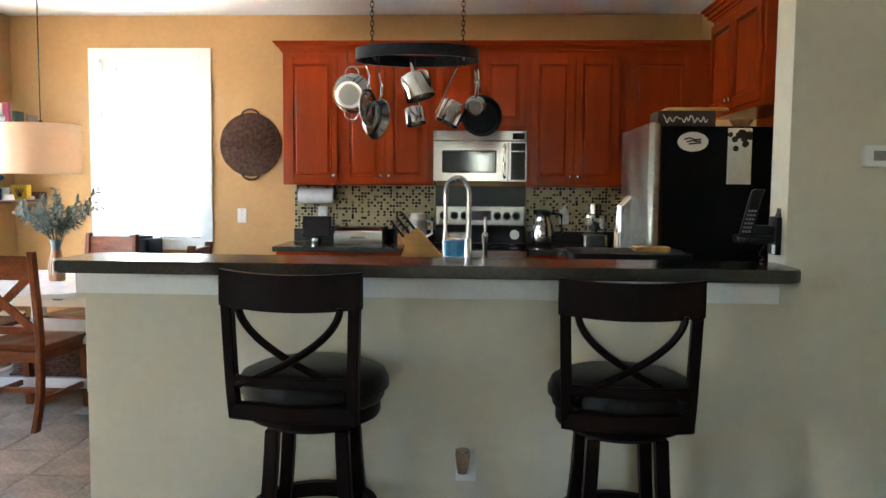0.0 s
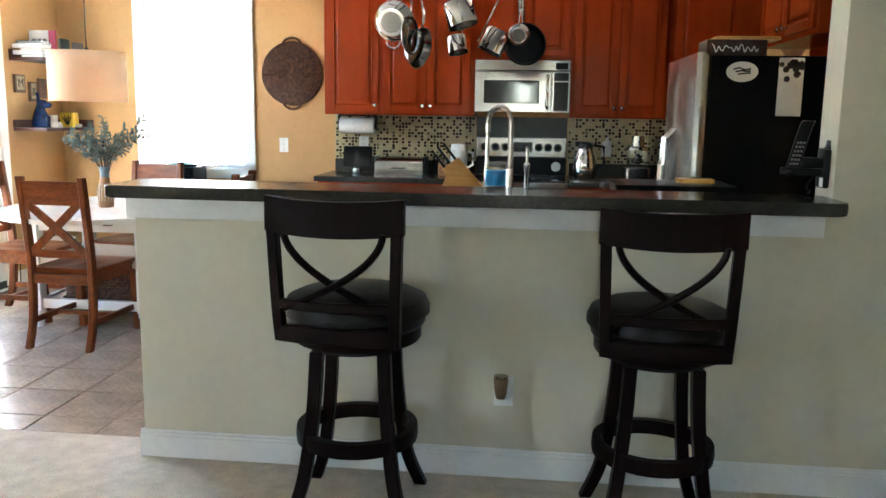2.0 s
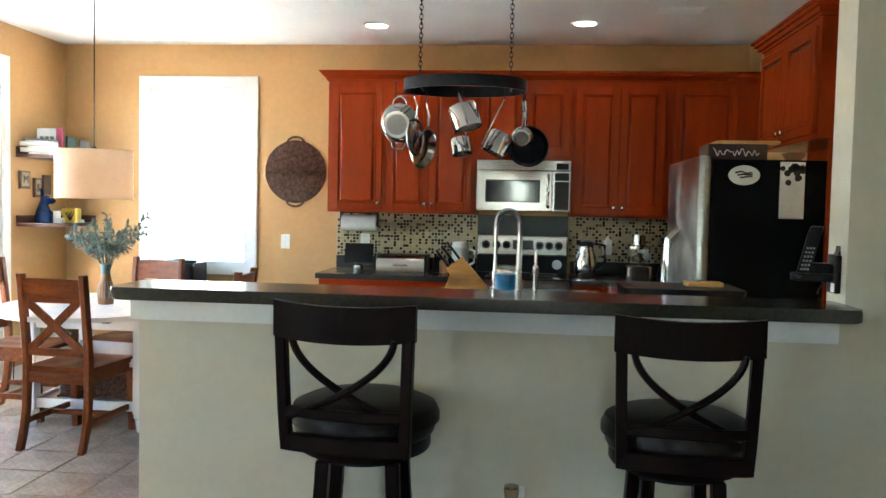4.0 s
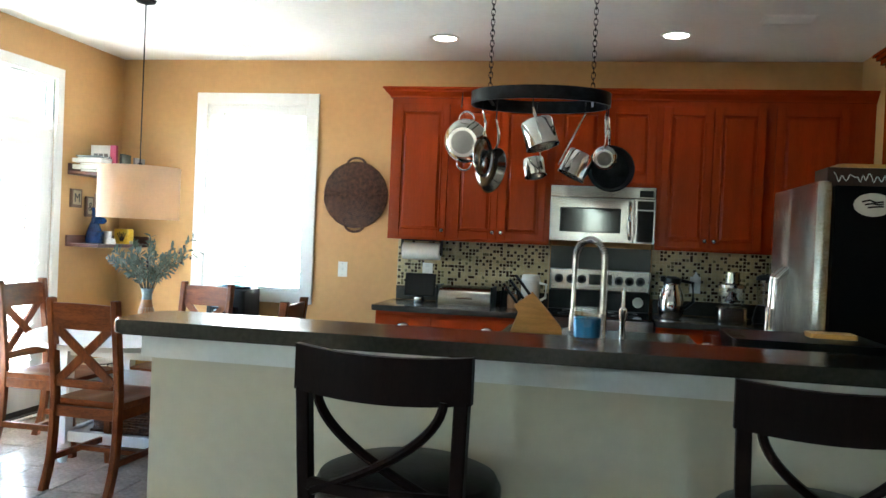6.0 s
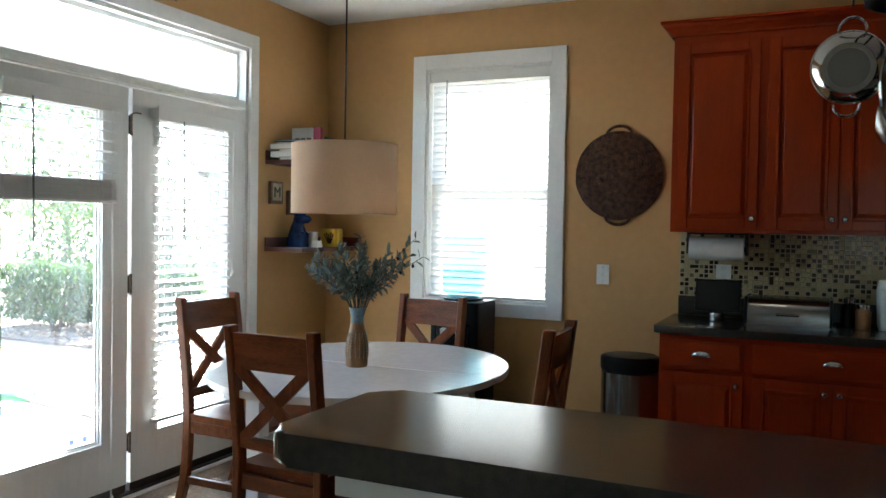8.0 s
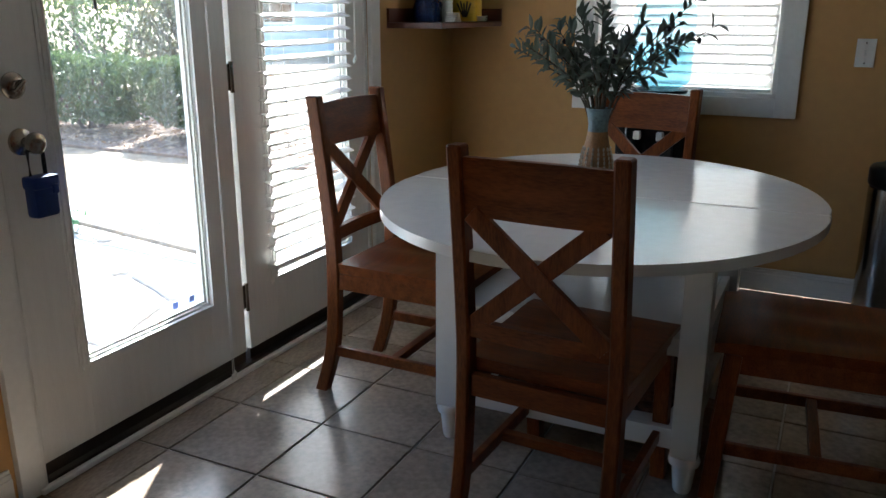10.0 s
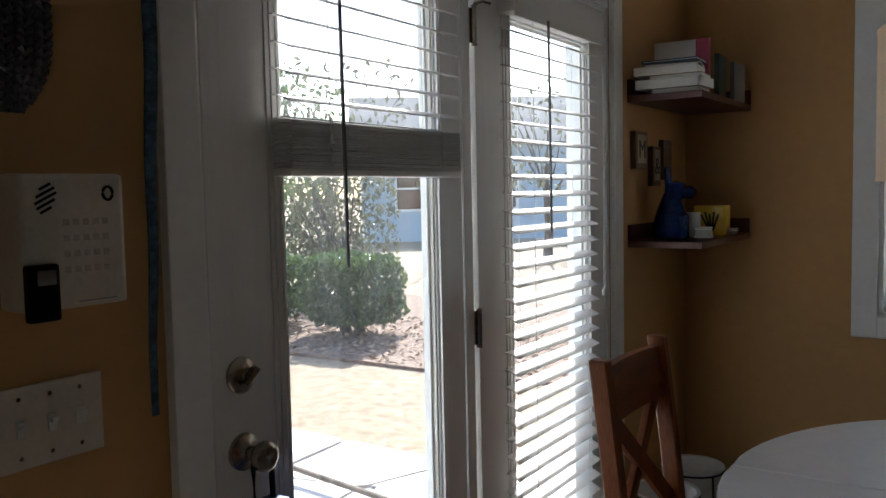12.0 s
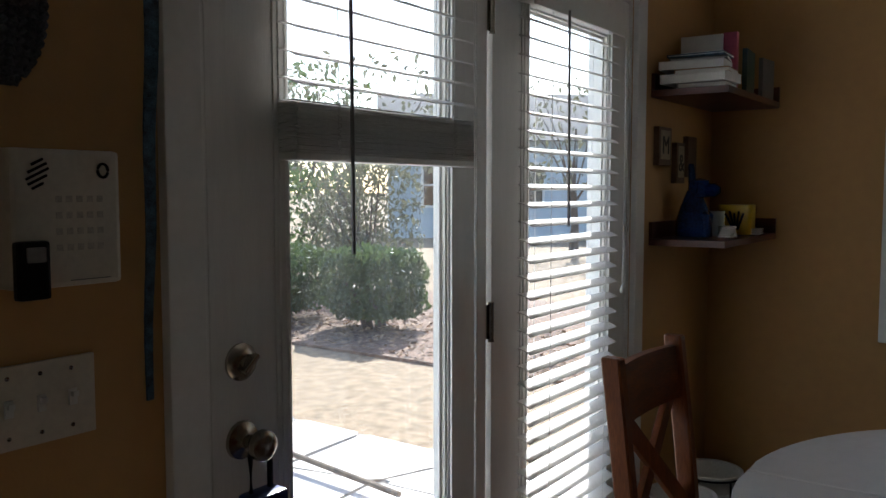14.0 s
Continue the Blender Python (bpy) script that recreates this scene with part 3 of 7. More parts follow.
def leaf(y0, y1, g0, g1):
    """One door leaf with its glazed light; the light's bead is proud of the stiles."""
    bm = B()
    z0, z1, gz0, gz1, t = 0.065, 2.038, 0.305, 1.91, 0.045
    xa, xb = DX - t, DX
    box(bm, xa, y0, z0, xb, g0, z1, 0.002)
    box(bm, xa, g1, z0, xb, y1, z1, 0.002)
    box(bm, xa, g0, z0, xb, g1, gz0, 0.002)
    box(bm, xa, g0, gz1, xb, g1, z1, 0.002)
    ob = part("door_leaf", bm, M_DOOR, door)
    bm = B()
    for w, pr in ((0.030, 0.004), (0.020, 0.008), (0.008, 0.012)):
        box(bm, xb, g0 - w, gz0 - w, xb + pr, g0, gz1 + w, 0.002)
        box(bm, xb, g1, gz0 - w, xb + pr, g1 + w, gz1 + w, 0.002)
        box(bm, xb, g0, gz0 - w, xb + pr, g1, gz0, 0.002)
        box(bm, xb, g0, gz1, xb + pr, g1, gz1 + w, 0.002)
    part("glazing_bead", bm, M_TRIM, ob)
    bm = B()
    for w, x0_, x1_ in ((0.007, -0.014, -0.004), (0.016, -0.0195, -0.014)):
        for f0, f1, e0, e1 in ((g0, g0 + w, gz0, gz1), (g1 - w, g1, gz0, gz1), (g0 + w, g1 - w, gz0, gz0 + w), (g0 + w, g1 - w, gz1 - w, gz1)):
            box(bm, xb + x0_, f0, e0, xb + x1_, f1, e1, 0.0015)
    part("glazing_stop", bm, M_TRIM, ob)
    bm = B()
    box(bm, xa + 0.02, g0 - 0.001, gz0 - 0.001, xa + 0.025, g1 + 0.001, gz1 + 0.001)
    p = part("pane", bm, M_DUSTY, ob)
    p.visible_shadow = False
    bm = B()
    box(bm, xa + 0.006, y0, 0.024, xb - 0.006, y1, 0.064)
    part("sweep", bm, M_SILL, ob)
    return ob


leaf_a = leaf(3.85, 4.726, 4.030, 4.556)
leaf_b = leaf(4.752, 5.614, 4.924, 5.456)
for z in (0.276, 1.066, 1.856):
    bm = B()
    tube(bm, [(DX + 0.008, 4.737, z - 0.052), (DX + 0.008, 4.737, z + 0.052)], 0.0075, 10)
    for k in (-0.05, 0.05):
        lathe(bm, [(0, 0.004), (0.0085, 0.002), (0.0085, -0.002), (0, -0.004)], 10, (DX + 0.008, 4.737, z + k))
    box(bm, DX - 0.003, 4.726, z - 0.045, DX + 0.002, 4.752, z + 0.045)
    part("hinge", bm, M_NICKEL, leaf_a)
bm = B()
tube(bm, [(DX + 0.008, 4.737, 1.91), (DX + 0.03, 4.745, 1.915), (DX + 0.038, 4.77, 1.913)], 0.004, 8)
part("hinge_stop", bm, M_NICKEL, leaf_a)
# deadbolt and knob
RX = Matrix.Rotation(radians(90), 4, "Y")
bm = B()
lathe(bm, [(0, 0), (0.034, 0.0), (0.034, 0.006), (0.028, 0.013), (0.014, 0.016), (0.012, 0.024), (0, 0.024)], 28, m=Matrix.Translation((DX, 3.915, 1.102)) @ RX)
bolt = part("deadbolt", bm, M_NICKEL, leaf_a, smooth=True)
bm = B()
beam(bm, (DX + 0.026, 3.915 - 0.016, 1.102 - 0.014), (DX + 0.026, 3.915 + 0.016, 1.102 + 0.014), 0.009, 0.018, 0.003, (1, 0, 0))
part("thumb_turn", bm, M_NICKEL, bolt)
bm = B()
lathe(bm, [(0, 0), (0.035, 0.0), (0.034, 0.007), (0.020, 0.012), (0.013, 0.018), (0.012, 0.034), (0.020, 0.040), (0.028, 0.052), (0.027, 0.064), (0.018, 0.070), (0, 0.071)], 28,
      m=Matrix.Translation((DX, 3.915, 0.960)) @ RX)
part("door_handle", bm, M_NICKEL, leaf_a, "round aged nickel knob", smooth=True)
bm = B()
box(bm, XL - 0.0255, 4.395, 0.328, XL - 0.0245, 4.505, 0.362)
sticker = part("sticker", bm, M_STICKER, leaf_a, "small printed security sticker on the glass")
bm = B()
for y in (4.412, 4.487):
    box(bm, XL - 0.0243, y - 0.012, 0.335, XL - 0.0237, y + 0.012, 0.357, 0.0002)
for k in range(3):
    box(bm, XL - 0.0243, 4.433, 0.337 + 0.007 * k, XL - 0.0237, 4.468, 0.3385 + 0.007 * k)
part("print", bm, M_STICKINK, sticker)

# blinds on the doors
sl = [(1.857 - 0.0493 * k, 17 + random.uniform(-1.5, 1.5)) for k in range(6)]
blind("white slatted blind half raised on the patio door", (XL + 0.029, 4.305, 0), 90, 0.60, 1.955, 1.474, sl, stack=(1.482, 1.574), wand=0.62, wand_at=0.122,
      cords=((0.247, 0.05),), depth=0.05)
sl = []
z = 1.866
while z > 0.385:
    sl.append((z, 18 + random.uniform(-1.5, 1.5)))
    z -= 0.0497
blind("white slatted blind lowered over the fixed patio door", (XL + 0.024, 5.154, 0), 90, 0.566, 1.955, 0.362, sl, wand=0.60, wand_at=0.162, cords=((0.268, 1.09),), depth=0.046)

# ---- outdoors ----
bm = B()
box(bm, -400, -400, -0.5, 400, 400, -0.16)
tagged(part("ground", bm, M_LAWN), "straw-coloured dormant lawn", "lawn", kind="structure")
bm = B()
box(bm, -8.6, -1.0, -0.2, -3.71, 6.78, -0.135)
patio = tagged(part("pavement", bm, M_MORTAR), "pale irregular flagstone patio", "patio", kind="structure")
bm = B()
prism(bm, [(-14, 8.7), (-6.0, 8.75), (-2, 9.2), (-2, 13), (-14, 13)], -0.2, -0.13, 0.02)
tagged(part("mulch_bed", bm, M_MULCH), "brown leaf mulch bed under the hedges", "flower bed", kind="structure")
rnd = random.Random(5)
bm = B()
for k in range(2600):
    x, y = rnd.uniform(-12, -4.2), rnd.uniform(8.75, 11)
    a, s = rnd.uniform(0, 6.3), rnd.uniform(0.02, 0.05)
    m = Matrix.Translation((x, y, -0.125 + rnd.uniform(0, 0.03))) @ Euler((rnd.uniform(-0.6, 0.6), rnd.uniform(-0.6, 0.6), a)).to_matrix().to_4x4()
    vs = [bm.verts.new(m @ Vector(p)) for p in ((-s, 0, 0), (0, -s * 0.5, 0.004), (s, 0, 0), (0, s * 0.5, 0.004))]
    bm.faces.new(vs)
M_LITTER = material("dry_leaf", (0.44, 0.30, 0.19), 0.9, vary=0.2, scale=6, random_amount=0.45)
tagged(part("leaf_litter", bm, M_LITTER), "dry brown fallen leaves on the bed", "leaves", kind="stuff")


def leafy(name, label, category, at, boxes, count, size, mat, seed, trunk=None, fill=None):
    """A shrub, hedge or tree crown of many small leaves near the surface of rounded boxes."""
    r = random.Random(seed)
    t = thing(name, label, category, at)
    vol = [(b[3] - b[0]) * (b[4] - b[1]) * (b[5] - b[2]) for b in boxes]
    verts, faces = [], []
    for k in range(count):
        b = r.choices(boxes, vol)[0]
        while True:
            u = [r.uniform(-1, 1) for _ in range(3)]
            q = sum(abs(c) ** 6 for c in u) ** (1 / 6)
            if 0.35 < q <= 1.0 and r.random() < q ** 2:
                break
        w = 1 + 0.10 * noise.noise(Vector((u[0] * 2.3 + seed, u[1] * 2.3, u[2] * 2.3)))
        p = Vector([(b[i] + b[i + 3]) / 2 + (b[i + 3] - b[i]) / 2 * u[i] * w for i in range(3)])
        s = size * r.uniform(0.6, 1.3)
        e = Euler((r.uniform(0, 6.3), r.uniform(0, 6.3), r.uniform(0, 6.3))).to_matrix()
        i = len(verts)
        for c in ((-s, 0, 0), (0, -s * 0.45, s * 0.12), (s, 0, 0), (0, s * 0.45, s * 0.12)):
            verts.append(p + e @ Vector(c))
        faces.append((i, i + 1, i + 2, i + 3))
    me = bpy.data.meshes.new("crown")
    me.from_pydata(verts, [], faces)
    me.materials.append(mat)
    o = new("crown", me)
    o.parent = t
    bm = B()
    rr = random.Random(seed + 1)
    for b in boxes:
        cx, cy = (b[0] + b[3]) / 2, (b[1] + b[4]) / 2
        for k in range(7):
            ex, ey, ez = rr.uniform(b[0], b[3]), rr.uniform(b[1], b[4]), rr.uniform((b[2] + b[5]) / 2, b[5] - 0.05)
            base = (cx + rr.uniform(-0.1, 0.1), cy + rr.uniform(-0.1, 0.1), 0.0 if trunk is None else trunk * 0.8)
            tube(bm, [base, ((base[0] + ex) / 2 + 0.05, (base[1] + ey) / 2, (base[2] + ez) / 2 + 0.1), (ex, ey, ez)], [0.03, 0.018, 0.006], 6)
    part("branches", bm, M_BARK, t)
    if trunk is not None:
        bm = B()
        tube(bm, [(0, 0, -0.05), (0.03, 0.02, trunk * 0.4), (-0.03, 0.0, trunk), (0.02, 0.05, trunk * 1.8)], [0.13, 0.10, 0.08, 0.03], 9)
        part("trunk", bm, M_BARK, t)
    return t


leafy("hedge", "clipped green evergreen hedge with a flat top", "hedge", (-8.32, 9.85, -0.16), [(-0.52, -0.42, 0.16, 0.52, 0.42, 0.93)], 5200, 0.042, M_HEDGE, 3)
leafy("hedge", "clipped green evergreen hedge beside the lawn", "hedge", (-10.0, 9.75, -0.16), [(-0.85, -0.45, 0.14, 0.85, 0.45, 0.92)], 5200, 0.045, M_HEDGE, 4)
leafy("shrub", "loose sunlit grey-green shrub behind the hedge", "shrub", (-10.6, 12.4, -0.16), [(-0.7, -0.6, 0.5, 0.7, 0.6, 2.05), (-1.1, -0.5, 0.4, 0.1, 0.6, 1.6)], 3000, 0.05, M_SHRUB, 6)
leafy("shrub", "loose dark green shrub behind the hedge", "shrub", (-12.9, 12.8, -0.16), [(-1.2, -0.8, 0.3, 1.2, 0.8, 1.9)], 3200, 0.055, M_HEDGE, 8)
leafy("shrub", "low light green shrub by the patio", "shrub", (-5.3, 12.8, -0.16), [(-0.6, -0.4, 0.2, 0.6, 0.4, 0.7)], 1200, 0.045, M_SHRUB, 9)
leafy("tree", "tall broad tree with thin sunlit foliage", "tree", (-15.5, 17.5, -0.16), [(-2.6, -2, 1.6, 2.6, 2, 4.6), (-3.6, -1.5, 1.6, 0, 1.5, 4.0)], 800, 0.10, M_SHRUB, 12, trunk=1.7)
leafy("tree", "tall broad tree with thin sunlit foliage", "tree", (-11.5, 21.0, -0.16), [(-1.8, -1.6, 1.6, 1.8, 1.6, 4.2)], 380, 0.10, M_SHRUB, 13, trunk=1.7)
leafy("tree", "slim tree at the edge of the lawn", "tree", (-22, 20, -0.16), [(-3, -3, 1.6, 3, 3, 5.4)], 2200, 0.15, M_HEDGE, 15, trunk=1.8)

# neighbouring house, far beyond the hedges
hs = thing("house", "blue-grey clapboard house with white windows", "house", (-14.2, 28.2, -0.16), 40)
bm = B()
box(bm, -7, 0, 0, 7, 8, 3.2)
for k in range(20):
    box(bm, -7.0, -0.03, 0.15 + 0.15 * k, 7.0, 0.0, 0.275 + 0.15 * k)
part("wall", bm, M_SIDING, hs)
bm = B()
e_ = [(-0.5, 3.2), (4.0, 5.2), (8.5, 3.2)]
lo = [bm.verts.new((-7.4, y, z)) for y, z in e_]
hi = [bm.verts.new((7.4, y, z)) for y, z in e_]
bm.faces.new(lo)
bm.faces.new(hi[::-1])
for k in range(3):
    bm.faces.new((lo[k], hi[k], hi[(k + 1) % 3], lo[(k + 1) % 3]))
part("roof", bm, M_ROOF, hs)
for x in (-5.4, -2.4, 1.2, 4.4):
    bm = B()
    box(bm, x - 0.55, -0.08, 1.0, x + 0.55, -0.03, 2.5)
    w = part("window", bm, M_TRIM, hs)
    for zz_ in (1.08, 1.78):
        bm = B()
        box(bm, x - 0.47, -0.10, zz_, x + 0.47, -0.082, zz_ + 0.64)
        part("pane", bm, M_BLACK_SHINY, w)

# rake lying on the patio
rk = thing("garden_rake", "green leaf rake with a long grey handle on the patio", "rake", (-4.86, 5.98, -0.115))
bm = B()
tube(bm, [(0, 0, 0.045), (-1.25, 0.13, 0.075)], 0.016, 8)
part("handle", bm, M_DRIFT, rk)
for k in range(15):
    bm = B()
    a = radians(-40 + 80 * k / 14)
    ca, sa = math.cos(a), math.sin(a)
    pts = [(-1.15, 0.12, 0.075), (-1.15 - 0.20 * ca, 0.12 + 0.24 * sa, 0.10), (-1.15 - 0.36 * ca, 0.12 + 0.42 * sa, 0.08), (-1.15 - 0.40 * ca, 0.12 + 0.46 * sa, 0.03)]
    tube(bm, smooth_line(pts, 3), 0.011, 5)
    part("tine", bm, M_PALM, rk)

# ---- breakfast bar stools ----


def bow(bm, hw, y, sag, z, thick, high):
    """A curved rail with chamfered edges, bent outwards in the middle."""
    c = 0.004
    ring = [(-thick / 2, -high / 2 + c), (-thick / 2 + c, -high / 2), (thick / 2 - c, -high / 2), (thick / 2, -high / 2 + c),
            (thick / 2, high / 2 - c), (thick / 2 - c, high / 2), (-thick / 2 + c, high / 2), (-thick / 2, high / 2 - c)]
    rows = []
    for i in range(13):
        x = hw * (-1 + i / 6)
        yy = y - sag * (1 - (x / hw) ** 2)
        rows.append([bm.verts.new((x, yy + a, z + b)) for a, b in ring])
    for p, q in zip(rows, rows[1:]):
        for k in range(8):
            bm.faces.new((p[k], q[k], q[(k + 1) % 8], p[(k + 1) % 8]))
    bm.faces.new(rows[0])
    bm.faces.new(rows[-1][::-1])


def bar_stool(at, rz):
    t = thing("bar_stool", "espresso wood swivel bar stool with black leather seat", "bar stool", at, rz, "stools at the breakfast bar")
    zs = 0.755
    bm = B()
    lathe(bm, [(0, 0.675), (0.235, 0.675), (0.246, 0.69), (0.247, 0.715), (0.262, 0.72), (0.262, 0.745), (0.248, 0.772), (0.20, 0.792), (0.1, 0.801), (0, 0.803)], 40)
    part("seat", bm, M_LEATHER, t, "round padded black leather seat", smooth=True)
    bm = B()
    lathe(bm, [(0, 0.625), (0.225, 0.625), (0.232, 0.635), (0.232, 0.678), (0, 0.678)], 40)
    part("seat_frame", bm, M_ESPRESSO, t, smooth=True)
    bm = B()
    lathe(bm, [(0, 0.598), (0.17, 0.598), (0.17, 0.625), (0, 0.625)], 32)
    part("swivel_plate", bm, M_BLACK, t)
    for sx in (-1, 1):
        for sy in (-1, 1):
            bm = B()
            pts = [(0.125, 0.60), (0.135, 0.42), (0.155, 0.24), (0.178, 0.12), (0.222, 0.0)]
            ca, sa = 0.95 * math.cos(0.11), 0.95 * math.sin(0.11)
            post(bm, smooth_line([((sx * ca - sy * sa) * q, (sx * sa + sy * ca) * q, z) for q, z in pts[::-1]], 4), 0.046, 0.046, 0.11)
            part("leg", bm, M_ESPRESSO, t)
    bm = B()
    n = 40
    for z, r in ((0.285, 0.205),):
        inner, outer = r - 0.016, r + 0.016
        lathe(bm, [(inner, z - 0.026), (outer, z - 0.026), (outer + 0.003, z), (outer, z + 0.026), (inner, z + 0.026), (inner, z - 0.026)], n)
    part("footrest_ring", bm, M_ESPRESSO, t, smooth=True)
    # back: posts, curved top rail, crossing curved bars, lower rail
    for sx in (-1, 1):
        bm = B()
        pts = [(sx * 0.200, -0.217, 0.657), (sx * 0.205, -0.232, 0.78), (sx * 0.213, -0.245, 1.03)]
        post(bm, smooth_line(pts, 4), 0.037, 0.037)
        part("back_post", bm, M_ESPRESSO, t)

    def curve_y(x):
        return -0.285 + 0.040 * (x / 0.235) ** 2

    bm = B()
    n = 14
    rows = []
    for i in range(n + 1):
        x = -0.237 + 0.474 * i / n
        y = curve_y(x)
        dip = -0.012 * (1 - (x / 0.237) ** 2)
        rows.append([bm.verts.new((x, y + dy, z + (dip if z < 1.1 else dip * 0.9))) for dy, z in ((-0.013, 1.022), (0.013, 1.022), (0.013, 1.135), (-0.013, 1.135))])
    for a, b in zip(rows, rows[1:]):
        for k in range(4):
            bm.faces.new((a[k], b[k], b[(k + 1) % 4], a[(k + 1) % 4]))
    bm.faces.new(rows[0])
    bm.faces.new(rows[-1][::-1])
    part("top_rail", bm, M_ESPRESSO, t, smooth=True)
    for sx in (-1, 1):
        bm = B()
        pts = []
        for i in range(17):
            u = (i / 16) ** 1.8
            x = sx * (-0.172 + 0.350 * u)
            z = 1.028 - 0.258 * u ** 0.53
            y = -0.262 + 0.020 * u
            pts.append((x, y + (0.006 if sx > 0 else -0.006), z))
        tube(bm, pts, 0.0165, 8, flat=0.75)
        part("cross_bar", bm, M_ESPRESSO, t, smooth=True)
    bm = B()
    bow(bm, 0.2, -0.238, 0.03, 0.785, 0.022, 0.034)
    part("lower_rail", bm, M_ESPRESSO, t)
    bm = B()
    bow(bm, 0.205, -0.225, 0.02, 0.684, 0.03, 0.056)
    part("back_apron", bm, M_ESPRESSO, t)
    return t


SLIM = Matrix.Diagonal((0.955, 0.955, 0.99, 1))
st = bar_stool((0, 0, 0), 0)
st.matrix_world = pose(-0.138, 2.50, 0, 0, 0, -6) @ SLIM
copy_thing(st, pose(0.880, 2.50, 0, 0, 0, -3) @ SLIM)

# ---- dining table and chairs ----
TX, TY, TA, TBB = -2.30, 4.90, 0.64, 0.74
tb = thing("dining_table", "white painted oval wooden table with square legs and lower shelf", "table", (TX, TY, 0))
for sgn in (-1, 1):
    bm = B()
    pts = [(TA * math.cos(a), TBB * math.sin(a)) for a in [sgn * math.pi * (0.0 + k / 32) for k in range(33)]]
    pts = [(x, y + sgn * 0.0012) for x, y in pts]
    if sgn < 0:
        pts = pts[::-1]
    prism(bm, pts, 0.724, 0.752, 0.007)
    part("tabletop", bm, M_TABLE, tb, smooth=True)
LX, LY0, LY1 = 0.355, -0.30, 0.34
for sx in (-1, 1):
    for ly in (LY0, LY1):
        bm = B()
        box(bm, sx * LX - 0.036, ly - 0.036, 0.115, sx * LX + 0.036, ly + 0.036, 0.724, 0.003)
        lg = part("leg", bm, M_TABLE, tb)
        bm = B()
        lathe(bm, [(0, 0), (0.022, 0), (0.026, 0.01), (0.032, 0.07), (0.030, 0.082), (0.042, 0.088), (0.044, 0.10), (0.038, 0.115), (0, 0.115)], 20, (sx * LX, ly, 0))
        part("turned_foot", bm, M_TABLE, lg, smooth=True)
for z0, z1 in ((0.625, 0.722), (0.40, 0.45), (0.125, 0.185)):
    for ly in (LY0, LY1):
        bm = B()
        box(bm, -LX + 0.036, ly - 0.012, z0, LX - 0.036, ly + 0.012, z1, 0.002)
        part("rail", bm, M_TABLE, tb)
    for sx in (-1, 1):
        bm = B()
        box(bm, sx * LX - 0.012, LY0 + 0.036, z0, sx * LX + 0.012, LY1 - 0.036, z1, 0.002)
        part("rail", bm, M_TABLE, tb)
for z in (0.43, 0.155):
    bm = B()
    box(bm, -LX + 0.014, LY0 + 0.014, z, LX - 0.014, LY1 - 0.014, z + 0.016)
    part("shelf", bm, M_TABLE, tb)
bm = B()
tube(bm, [(0.12, LY0 - 0.013, 0.675), (0.12, LY0 - 0.03, 0.672), (0.17, LY0 - 0.03, 0.672), (0.17, LY0 - 0.013, 0.675)], 0.004, 6)
part("drawer_pull", bm, M_NICKEL, tb)


def woven_basket(name, label, at, sx, sy, h, mat):
    t = thing(name, label, "basket", at)
    n = int(h / 0.016)
    for i in range(n):
        bm = B()
        z = 0.01 + i * 0.016
        pts = []
        for j in range(48):
            a = 2 * math.pi * j / 48
            c, s = math.cos(a), math.sin(a)
            q = (abs(c) ** 6 + abs(s) ** 6) ** (-1 / 6)
            wv = 1 + 0.008 * (1 if (j + i) % 2 else -1)
            pts.append((sx * c * q * wv, sy * s * q * wv, z))
        tube(bm, pts, 0.0085, 6, closed=True)
        part("woven_ring", bm, mat, t)
    bm = B()
    box(bm, -sx * 0.97, -sy * 0.97, 0, sx * 0.97, sy * 0.97, 0.012)
    part("base", bm, mat, t)
    return t


